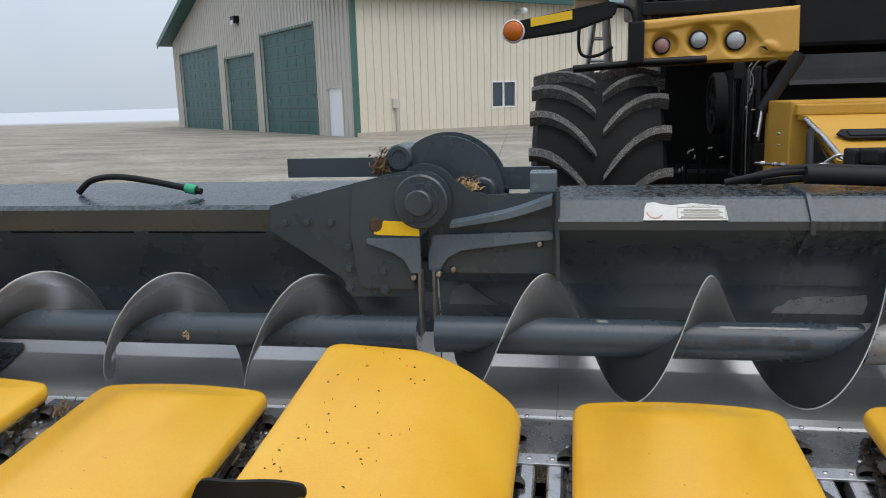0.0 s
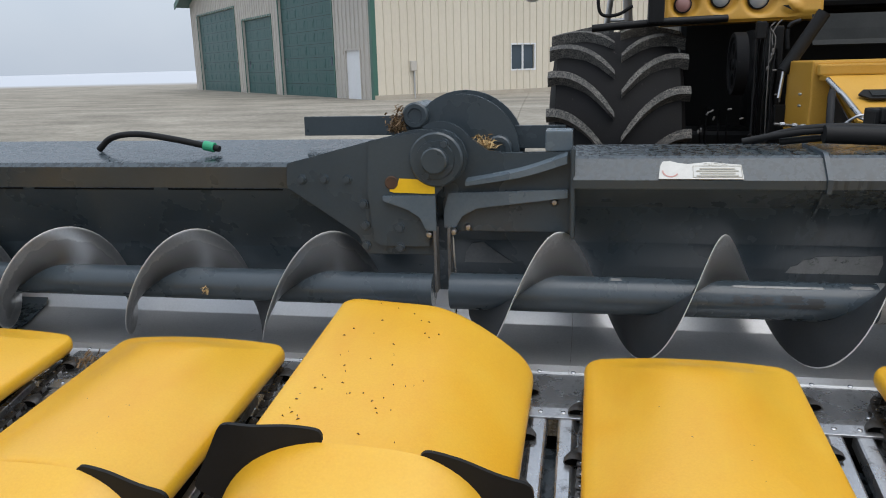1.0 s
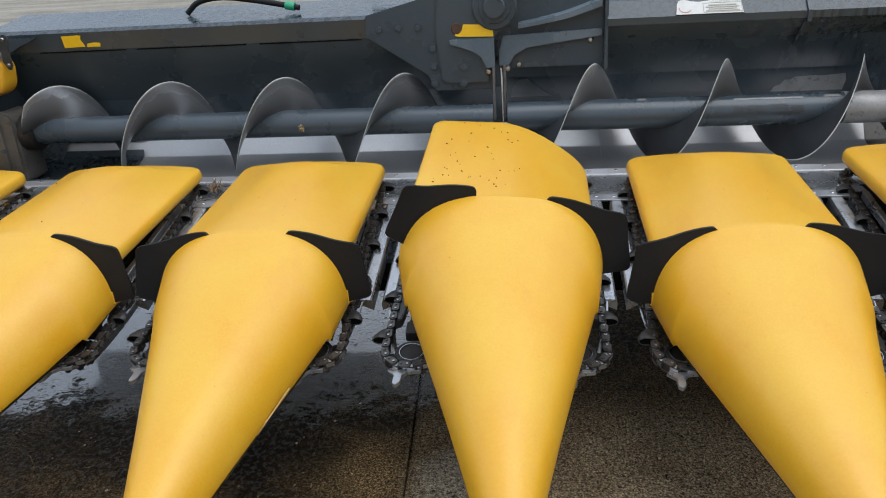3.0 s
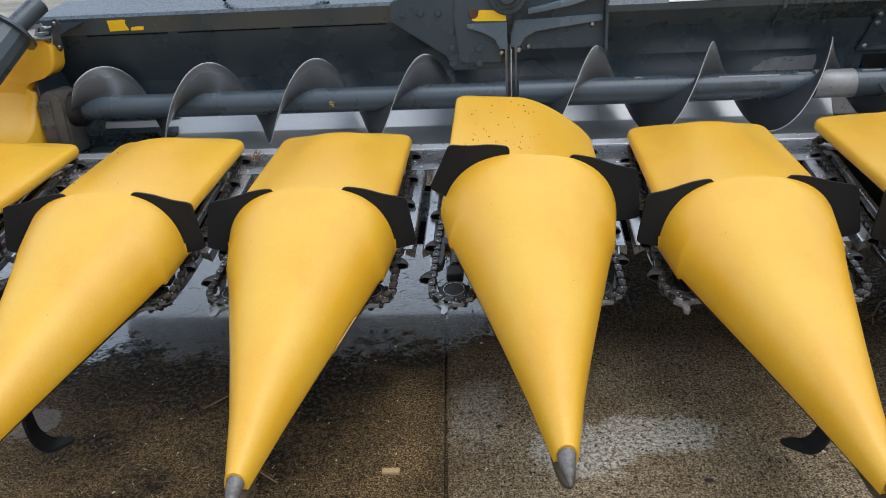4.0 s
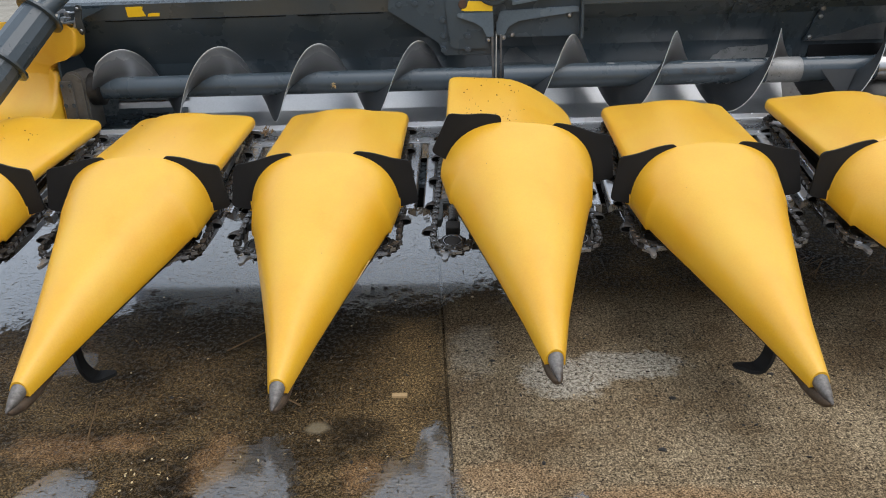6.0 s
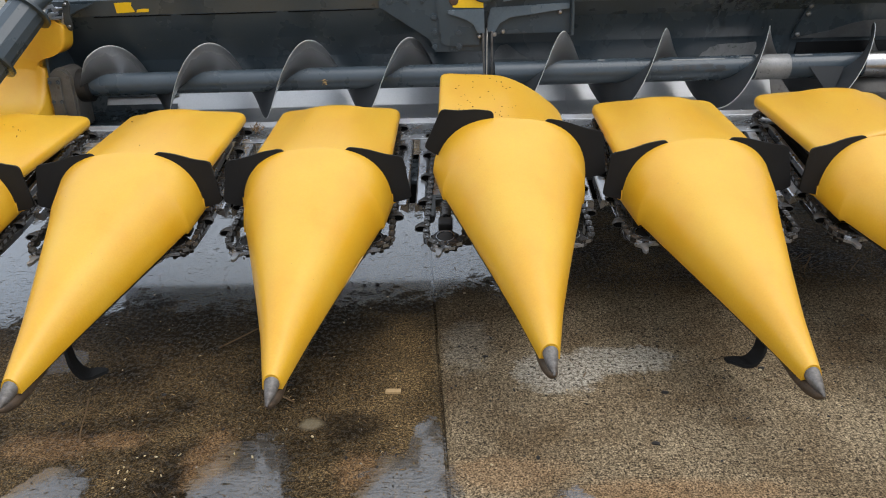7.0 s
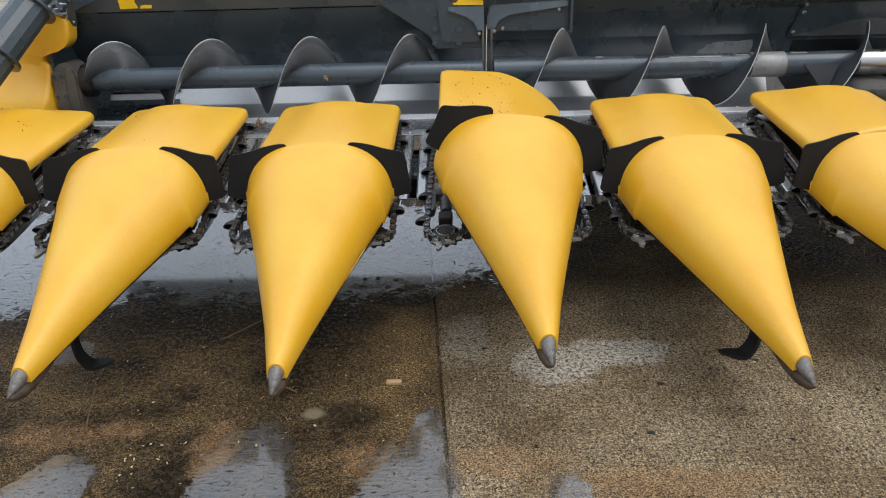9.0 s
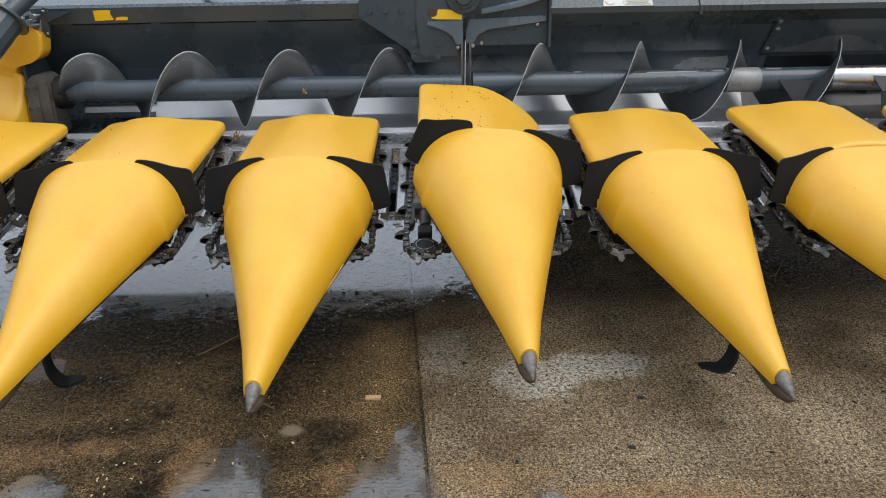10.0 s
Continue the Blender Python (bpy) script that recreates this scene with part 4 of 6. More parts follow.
    part("cab", box("cab", (2.6, 1.9, 1.7), (3.5, 3.95, 3.05), GLASS, 0.08), root, "dark glazed cab")
    # feeder house
    fh = part("feeder_house", box("feeder_house", (2.0, 0.5, 0.66), (3.035, 2.18, 1.225), COMBINE_YELLOW, 0.010), root, "yellow feeder house")
    part("top_lip", box("top_lip", (1.95, 0.05, 0.052), (3.03, 1.905, 1.513), COMBINE_YELLOW, 0.008), fh)
    lid = [(2.06, 1.885, 1.487), (2.10, 1.87, 1.482), (2.115, 1.45, 1.305), (2.15, 1.435, 1.298), (4.0, 1.435, 1.298), (4.0, 1.885, 1.487)]
    verts = lid + [(x, y + 0.010, z - 0.022) for x, y, z in lid]
    faces = [tuple(range(6)), tuple(range(11, 5, -1))] + [(i, (i + 1) % 6, 6 + (i + 1) % 6, 6 + i) for i in range(6)]
    cover = part("cover_plate", mesh_of("cover_plate", verts, faces, COMBINE_YELLOW), fh, "yellow sloping cover plate")
    part("cover_front", box("cover_front", (1.85, 0.012, 0.20), (3.07, 1.44, 1.195), COMBINE_YELLOW, 0.003), fh)
    slot_at = Matrix.Translation((0, 1.65, 1.398)) @ pose(0, 0, 0, 23)
    part("sight_slot", prism("sight_slot", [(2.165, 0.0), (2.195, 0.045), (2.80, 0.045), (2.80, -0.045), (2.205, -0.045)], 0.008, BLACKED, "xy", 0.004), cover, "dark slot in the cover", slot_at)
    part("slot_glass", prism("slot_glass", [(2.215, -0.026), (2.215, 0.028), (2.80, 0.028), (2.80, -0.026)], 0.004, GREYSHEET, "xy", 0.013), cover, "", slot_at)
    # a black plate stands for the shade in the hose recess
    part("hose_recess", prism("hose_recess", [(1.80, 1.15), (1.45, 1.15), (1.45, 1.29), (1.80, 1.44)], 0.006, BLACKED, "yz", 2.085), fh)
    part("latch_bar", pipe("latch_bar", [(2.075, 1.80, 1.47), (2.10, 1.62, 1.40), (2.135, 1.46, 1.312)], 0.012, STEEL, 8), fh, "worn steel latch bar")
    for k, (x0, z0, x1, z1) in enumerate(((1.99, 1.27, 2.06, 1.295), (2.06, 1.295, 2.14, 1.25), (2.05, 1.30, 2.12, 1.335), (2.0, 1.25, 2.10, 1.24), (2.09, 1.33, 2.16, 1.26))):
        part("steel_line", pipe("steel_line", curve_points([(x0, 1.40, z0), ((x0 + x1) / 2, 1.38, (z0 + z1) / 2 + 0.012), (x1, 1.39, z1)], 4), 0.006, DULL if k % 2 else STEEL, 8), fh, "steel hydraulic line")
    for x, z in ((1.985, 1.40), (1.985, 1.345)):
        part("grease_nipple", turned("grease_nipple", [(0.007, 0.0), (0.007, -0.02), (0.004, -0.03), (0, -0.032)], LADDER, "y", pose(x, 1.925, z), 8), fh)
    part("lift_strut", pipe("lift_strut", [(2.01, 2.4, 1.50), (2.19, 2.4, 1.80)], 0.035, RUBBER, 10), root)
    part("strut_rod", pipe("strut_rod", [(1.99, 2.38, 1.36), (2.01, 2.4, 1.50)], 0.010, LADDER, 8), root)
    part("guard_tube", pipe("guard_tube", curve_points([(2.0, 1.42, 1.20), (2.005, 1.46, 1.30), (2.03, 1.56, 1.40), (2.06, 1.66, 1.42)], 5), 0.016, RUBBER), root)
    return root


combine()

# ---- corn header ----
ROW = 0.759
HOODS = [2.808, 2.045, 1.280, 0.53, -0.211, -0.957, -1.72]
# where each snout's arch stands, and how far its point swings aside
NOSES = [(2.775, 4.0), (2.015, 4.0), (1.270, 4.0), (0.554, 0.0), (-0.201, 0.4), (-0.943, -0.7), (-1.690, -0.7)]
ROWS = [1.670, 2.429, 0.158, -0.594, -1.351]
HINGE = 0.53


def rounded_plan(w, y0, y1, r_back, r_front, d, n=6):
    """Points round a rectangle with rounded corners, inset by d. The back is at y1."""
    pts = []
    for sx, yy, r, a0 in ((1, y1, r_back, 0), (-1, y1, r_back, 90), (-1, y0, r_front, 180), (1, y0, r_front, 270)):
        rr = max(r - d, 0.004)
        cxx = sx * (w - d - rr)
        cyy = yy - d - rr if yy == y1 else yy + d + rr
        for i in range(n + 1):
            a = radians(a0 + 90 * i / n)
            pts.append((cxx + rr * math.cos(a), cyy + rr * math.sin(a)))
    # the straight back and front edges bend with the crown, so they take points of their own
    k = n + 1
    out = []
    for q in range(4):
        side = pts[q * k:(q + 1) * k]
        out += side
        if q in (0, 2):
            a, b = side[-1], pts[((q + 1) * k) % len(pts)]
            out += [(a[0] + (b[0] - a[0]) * t / 14, a[1] + (b[1] - a[1]) * t / 14) for t in range(1, 14)]
    return out


def cover_crown(s):
    """How far the middle of a cover stands over its edges: next to nothing at the back, full from a quarter of its length on."""
    t = min(max(s / 0.27, 0.0), 1.0)
    return 0.016 + 0.064 * t * t * (3 - 2 * t) + 0.014 * s


def hood_mesh(w=0.287, y1=0.012, y0=-0.80, z_back=0.740, z_front=0.662, skirt=0.048, bend=None):
    """A moulded cover: crowned top, rolled edges, short skirt."""
    def top(x, y):
        s = (y - y1) / (y0 - y1)
        u = abs(x) / w
        if bend:
            return z_back + (z_front - z_back) * s + bend(x / w)
        return z_back + (z_front - z_back) * s + cover_crown(s) * (1 - u ** 2.1)
    rings = []
    for d, dz in ((0.010, -skirt), (0.003, -skirt * 0.8), (0.0, -0.030), (0.0, -0.018), (0.002, -0.010), (0.006, -0.004), (0.012, -0.001), (0.030, 0.0),
                  (0.05, 0.0), (0.075, 0.0), (0.10, 0.0), (0.13, 0.0), (0.16, 0.0), (0.19, 0.0), (0.22, 0.0), (0.25, 0.0), (0.27, 0.0)):
        rings.append([(x, y, top(x, y) + dz) for x, y in rounded_plan(w, y0, y1, 0.052, 0.045, min(d, w - 0.012))])
    return loft("hood_cover", rings, YELLOW, smooth=True, angle=50)


def snout_line(y):
    """Half width and height of the shell's lower edge, and the height of its ridge, at a place along it."""
    rows = ((-0.815, 0.297, 0.540), (-0.97, 0.266, 0.488), (-1.10, 0.224, 0.456), (-1.40, 0.133, 0.393), (-1.60, 0.076, 0.352), (-1.80, 0.029, 0.317))
    for (ya, wa, za), (yb, wb, zb) in zip(rows, rows[1:]):
        if y >= yb - 1e-6:
            break
    t = (y - ya) / (yb - ya)
    s = (-0.815 - y) / 0.985
    return wa + (wb - wa) * t, za + (zb - za) * t, 0.762 + (0.362 - 0.762) * s + 0.014 * math.sin(math.pi * s)


def snout_mesh():
    """The pointed moulded shell: a full arch behind, drawn out to a blunt nose in front, with a stepped lower edge."""
    rings = []
    k = 32
    ys = [-0.811, -0.815, -0.83, -0.86, -0.90, -0.955, -0.968] + [-0.972 - 0.828 * (i / 22) for i in range(23)]
    for i, y in enumerate(ys):
        w, low, top = snout_line(y)
        s = (-0.815 - y) / 0.985
        if i == 0:
            w, top = w - 0.005, top - 0.005
        if i > 6:
            w, low = w - 0.006 * (1 - s), low + 0.010 * (1 - s)
        p = 0.66 + 0.30 * s
        ring = []
        for j in range(k + 1):
            a = math.pi * j / k
            c, sn = math.cos(a), math.sin(a)
            ring.append((w * math.copysign(abs(c) ** p, c), y, low + (top - low) * abs(sn) ** 0.92))
        ring += [(-w * 0.985, y, low - 0.006), (-w * 0.94, y, low - 0.004), (w * 0.94, y, low - 0.004), (w * 0.985, y, low - 0.006)]
        rings.append(ring)
    return loft("snout_shell", rings, YELLOW, smooth=True, angle=50)


def liner_mesh():
    """The dark strip that closes the shell below and shows as a line along its edge."""
    rings = []
    for i in range(13):
        y = -1.0 - 0.77 * i / 12
        w, low, _ = snout_line(y)
        rings.append([(-w * 0.965, y, low - 0.002), (w * 0.965, y, low - 0.002), (w * 0.955, y, low - 0.009), (-w * 0.955, y, low - 0.009)])
    return loft("snout_liner", rings, IRON, smooth=False)


def tip_mesh():
    rings = []
    for s, r in ((0, 0.0245), (0.04, 0.0235), (0.3, 0.020), (0.65, 0.013), (0.9, 0.0065), (1, 0.003)):
        y = -1.792 - 0.084 * s
        z = 0.335 - 0.028 * s
        rings.append([(r * math.cos(a), y, z + r * math.sin(a) * (1.0 if math.sin(a) > 0 else 1.15)) for a in [2 * math.pi * q / 20 for q in range(20)]])
    return loft("steel_point", rings, TIP, angle=60)


def keel_mesh():
    """The rusty cast shoe below the nose, which shows past the moulding's edge."""
    rings = []
    for y, z, w, h in ((-1.40, 0.382, 0.030, 0.012), (-1.55, 0.340, 0.032, 0.020), (-1.68, 0.308, 0.032, 0.024), (-1.76, 0.294, 0.029, 0.025), (-1.81, 0.290, 0.024, 0.022), (-1.85, 0.294, 0.016, 0.016),
                       (-1.872, 0.302, 0.006, 0.007)):
        rings.append([(w * math.cos(a), y, z + h * math.sin(a)) for a in [2 * math.pi * q / 14 for q in range(14)]])
    return loft("runner", rings, SHOE, angle=60)


def flap_mesh(side):
    """A black rubber shield that stands across the row beside the arch; side -1 or 1."""
    top = curve_points([(0.116, 0, 0.742), (0.122, 0, 0.757), (0.140, 0, 0.764), (0.20, 0, 0.757), (0.27, 0, 0.739), (0.325, 0, 0.731)], 4)
    tail = curve_points([(0.337, 0, 0.726), (0.344, 0, 0.712), (0.354, 0, 0.65), (0.366, 0, 0.582), (0.363, 0, 0.566), (0.345, 0, 0.557), (0.29, 0, 0.543)], 3)
    line = [(p.x, p.z) for p in top + tail] + [(0.255, 0.56), (0.235, 0.62), (0.19, 0.69), (0.12, 0.72)]
    th = 0.010
    rings = []
    for d in (0.0, th):
        rings.append([(side * x, -0.842 + d + 0.03 * (0.37 - x) / 0.27, z) for x, z in line])
    return loft("rubber_shield", rings, RUBBER, smooth=False)


TABS = {s: loft("side_tab", [[(s * x, y, z) for x, y in ((0.240, -0.838), (0.292, -0.836), (0.304, -0.828), (0.306, -0.79), (0.240, -0.78))] for z in (0.540, 0.574, 0.580)], YELLOW, smooth=False) for s in (-1, 1)}
HOOD = hood_mesh()
# the hinge-row cover stands high towards the wing and rolls over towards the centre section
HINGE_HOOD = hood_mesh(z_back=0.729, z_front=0.655, bend=lambda u: 0.104 - 0.018 * (u + 1) - 0.165 * max(0.0, (u + 0.1) / 1.1) ** 1.7)
SNOUT, POINT, KEEL, LINER = snout_mesh(), tip_mesh(), keel_mesh(), liner_mesh()
FLAPS = {s: flap_mesh(s) for s in (-1, 1)}


def divider(x, nose_at, m=None, stand=0, label="yellow moulded row divider cover with rubber shields"):
    """One row divider: the cover over the row units and the pointed snout hinged in front of it."""
    base = Matrix.Translation((x, 0, 0))
    nose = thing("row_divider", label, "row divider", "row dividers along the header")
    nose.matrix_basis = base
    turn = Matrix.Translation((nose_at[0] - x, -0.815, 0)) @ pose(0, 0, 0, 0, 0, nose_at[1]) @ Matrix.Translation((0, 0.815, 0))
    hood_pose, nose_pose = m if m else (pose(0, 0, 0.020 if x > 1.9 else 0), turn)
    part("hood_cover", HINGE_HOOD if m else HOOD, nose, "yellow moulded cover over the row drives", hood_pose)
    shell = part("snout_shell", SNOUT, nose, "yellow pointed snout shell", nose_pose)
    part("steel_point", POINT, shell, "worn cast steel point")
    part("runner", KEEL, shell, "rusty steel runner")
    part("snout_liner", LINER, shell, "dark strip below the shell")
    for s in (-1, 1):
        if not m:
            part("side_tab", TABS[s], shell)
        tilt = Matrix.Translation((-0.060, -0.84, 0.780)) @ pose(0, 0, 0, 0, 12, 0) @ Matrix.Diagonal((0.90, 1, 0.95, 1)) @ Matrix.Translation((0.10, 0.84, -0.765)) if m and s < 0 else None
        part("rubber_shield", FLAPS[s], shell, "black rubber row shield", tilt)
    if stand:
        pts = curve_points([(-0.085 * stand, -1.30, 0.43), (-0.088 * stand, -1.33, 0.30), (-0.085 * stand, -1.335, 0.17), (-0.072 * stand, -1.33, 0.115), (-0.045 * stand, -1.32, 0.085), (0.022 * stand, -1.305, 0.090)], 5)
        rings = []
        for i, p in enumerate(pts):
            d = (pts[min(i + 1, len(pts) - 1)] - pts[max(i - 1, 0)]).normalized()
            a = Vector((0.15, -1, 0)).normalized()
            b = d.cross(a).normalized()
            wd = 0.020 + 0.018 * i / len(pts) if i < len(pts) - 4 else 0.034 - 0.008 * (i - len(pts) + 4)
            rings.append([p + a * wd + b * 0.006, p - a * wd + b * 0.006, p - a * wd - b * 0.006, p + a * wd - b * 0.006])
        part("stand_strap", loft("stand_strap", rings, RUBBER, smooth=False), shell, "black bent steel stand")
    return nose


for k, x in enumerate(HOODS):
    if k == 3:
        hood_m = pose(0.03, 0, 0.075) @ Matrix.Translation((0, 0, 0.74)) @ pose(0, 0, 0, 2, 0, 0) @ Matrix.Translation((0, 0, -0.74))
        nose_m = pose(NOSES[k][0] - x, 0, 0.100) @ Matrix.Translation((0, -0.815, 0.60)) @ pose(0, 0, 0, 1.2, 4.5, 4.1) @ Matrix.Translation((0, 0.815, -0.60))
        divider(x, NOSES[k], (hood_m, nose_m), 0, "raised yellow hinge-row snout with rubber shields")
    else:
        divider(x, NOSES[k], None, {2: -1, 5: 1}.get(k, 0))

# ---- row units in the gaps ----


def lug_mesh():
    """A gathering lug: a pressed tunnel open to the front, tapering back to the chain."""
    def oval(cx, y, rx, rz, cz=0.0):
        return [(cx + rx * math.cos(q), y, cz + rz * math.sin(q)) for q in [2 * math.pi * k / 16 for k in range(16)]]
    rings = [oval(0.026, -0.014, 0.021, 0.0100), oval(0.026, -0.0215, 0.0235, 0.0120), oval(0.026, -0.022, 0.0265, 0.0145), oval(0.025, -0.004, 0.0265, 0.0140, -0.001), oval(0.018, 0.022, 0.021, 0.010, -0.004),
             oval(0.008, 0.042, 0.012, 0.006, -0.007)]
    return loft("gathering_lug", rings, LUGSTEEL, smooth=True, angle=40)


def link_mesh():
    """One pitch of the chain: rounded outer plates above and below, the inner link and its bright roller between them."""
    bm = bmesh.new()
    for z in (-0.010, 0.010):
        geo = bmesh.ops.create_cone(bm, cap_ends=True, segments=10, radius1=0.0095, radius2=0.0085, depth=0.004)
        for v in geo["verts"]:
            v.co.x += math.copysign(0.0095, v.co.x)
            v.co.z += z
    for x in (-0.009, 0.009):
        geo = bmesh.ops.create_cone(bm, cap_ends=True, segments=6, radius1=0.004, radius2=0.003, depth=0.028)
        bmesh.ops.translate(bm, vec=(x, 0, 0), verts=geo["verts"])
    geo = bmesh.ops.create_cube(bm, size=1)
    bmesh.ops.scale(bm, vec=(0.024, 0.013, 0.012), verts=geo["verts"])
    bmesh.ops.translate(bm, vec=(0.0205, 0, 0), verts=geo["verts"])
    dark = len(bm.faces)
    geo = bmesh.ops.create_cube(bm, size=1)
    bmesh.ops.scale(bm, vec=(0.009, 0.010, 0.016), verts=geo["verts"])
    bmesh.ops.translate(bm, vec=(0.0205, 0, 0), verts=geo["verts"])
    me = finish("link", bm, CHAIN)
    me.materials.append(STEEL)
    for f in me.polygons:
        f.material_index = 1 if f.index >= dark else 0
    return me


LUG, LINK = lug_mesh(), link_mesh()
# black insert that stands for the shade inside a lug
LUG_SHADE = loft("lug_hollow", [[(0.026 + rx * math.cos(q), y, rz * math.sin(q)) for q in [2 * math.pi * k / 16 for k in range(16)]] for y, rx, rz in ((-0.0205, 0.0225, 0.0112), (-0.012, 0.020, 0.009))], VOID, smooth=False)


def loop_points(w, y0, y1, step):
    """Places and headings round a long loop w wide between the wheel centres y0 (front) and y1 (back)."""
    r = w / 2
    straight = y1 - y0
    total = 2 * straight + 2 * math.pi * r
    count = int(total / step)
    out = []
    for i in range(count):
        s = total * i / count
        if s < straight:
            out.append((-r, y1 - s, -90))
        elif s < straight + math.pi * r:
            a = (s - straight) / r
            out.append((-r * math.cos(a), y0 - r * math.sin(a), -90 + math.degrees(a)))
        elif s < 2 * straight + math.pi * r:
            out.append((r, y0 + (s - straight - math.pi * r), 90))
        else:
            a = (s - 2 * straight - math.pi * r) / r
            out.append((r * math.cos(a), y1 + r * math.sin(a), 90 + math.degrees(a)))
    return out


def sprocket_mesh(r):
    teeth = 11
    ring = []
    for i in range(teeth * 4):
        a = 2 * math.pi * i / (teeth * 4)
        rr = r + (0.006 if i % 4 in (1, 2) else -0.008)
        ring.append((rr * math.cos(a), rr * math.sin(a)))
    verts = [(x, y, -0.006) for x, y in ring] + [(x, y, 0.006) for x, y in ring]
    n = len(ring)
    faces = [tuple(range(n)), tuple(range(2 * n - 1, n - 1, -1))] + [(i, (i + 1) % n, n + (i + 1) % n, n + i) for i in range(n)]
    return mesh_of("sprocket", verts, faces, IRON)


SPROCKET = sprocket_mesh(0.062)
HUB_TOP = turned("hub_disc", [(0.0325, 0.024), (0.0335, 0.0285), (0.0355, 0.0285), (0.0365, 0.024)], STEEL, steps=28)
GUARD_RAIL = box("guard_rail", (0.022, 0.52, 0.030), (0, -0.33, 0.016), STEEL, 0.005, None, 3)
HUB = turned("hub_cap", [(0.050, -0.01), (0.050, 0.020), (0.046, 0.026), (0.038, 0.027), (0.036, 0.021), (0.032, 0.021), (0.030, 0.026), (0.0, 0.027)], IRON, steps=28)
DECK_PLATE = {}
for s in (-1, 1):
    prof = [(0.014, -0.004), (0.017, 0.008), (0.022, 0.011), (0.052, 0.012), (0.058, 0.008), (0.062, -0.006), (0.068, -0.012), (0.125, -0.020), (0.125, -0.026), (0.064, -0.022), (0.052, -0.010), (0.014, -0.03)]
    DECK_PLATE[s] = loft("deck_plate", [[(s * x, y, z) for x, z in prof] for y in (-0.66, -0.06)], STEEL, smooth=False)
BACK_PLATE = box("back_plate", (0.30, 0.23, 0.006), (0, 0.075, 0.004), STEEL, 0.001)
CROSS_STRIP = box("cross_strip", (0.20, 0.045, 0.008), (0, -0.055, 0.013), STEEL, 0.002)
# black sheet below the slot, standing in for the shade there
SLOT_SHADE = box("slot_floor", (0.40, 0.44, 0.01), (0, -0.24, -0.10), VOID, 0.001)
FRAME_RAIL = {s: box("row_frame", (0.03, 0.86, 0.05), (s * 0.225, -0.42, -0.045), IRON, 0.004) for s in (-1, 1)}
GEARBOX = box("row_gearbox", (0.36, 0.22, 0.11), (0, -0.20, -0.13), CHARCOAL, 0.02)
TENSION = prism("tension_block", [(-0.066, -0.775), (-0.072, -0.74), (-0.060, -0.60), (0.060, -0.60), (0.072, -0.74), (0.066, -0.775), (0.046, -0.765), (0.040, -0.72), (0.042, -0.645), (-0.042, -0.645), (-0.040, -0.72), (-0.046, -0.765)],
                0.034, CAST, "xy", -0.014, 0.003)
TENSION_TOP = prism("cast_mark", [(-0.040, -0.628), (-0.034, -0.614), (0.034, -0.614), (0.040, -0.628)], 0.003, CAST, "xy", 0.019, 0.001)
SPRING = pipe("tension_spring", [(0.019 * math.cos(a), -0.66 - 0.0021 * a, 0.004 + 0.019 * math.sin(a)) for a in [q * 0.5 for q in range(100)]], 0.0042, DULL, 6)
SHANK = pipe("tension_shank", [(0, -0.645, 0.004), (0, -0.82, 0.0)], 0.012, IRON, 10)
YOKE = box("yoke", (0.056, 0.055, 0.035), (0, -0.795, -0.002), IRON, 0.006)
FINGER = prism("front_finger", [(-0.030, 0.004), (0.030, 0.010), (0.062, 0.010), (0.056, -0.006), (0.022, -0.012), (0.008, -0.030), (0.006, -0.060), (-0.004, -0.074), (-0.014, -0.066), (-0.014, -0.030), (-0.036, -0.008)], 0.012, STEEL, "xy", -0.004, 0.001)
GUIDE = {}
for s in (-1, 1):
    bend = curve_points([(s * 0.040, -0.58, 0.0), (s * 0.044, -0.68, -0.003), (s * 0.056, -0.78, -0.010), (s * 0.080, -0.87, -0.022), (s * 0.100, -0.90, -0.030)], 4)
    GUIDE[s] = loft("guide_strip", [[(q.x, q.y, q.z + 0.012 - 0.010 * i / 16), (q.x + s * 0.005, q.y, q.z + 0.012 - 0.010 * i / 16), (q.x + s * 0.016, q.y, q.z - 0.024), (q.x + s * 0.011, q.y, q.z - 0.024)] for i, q in enumerate(bend)], STEEL, smooth=False)


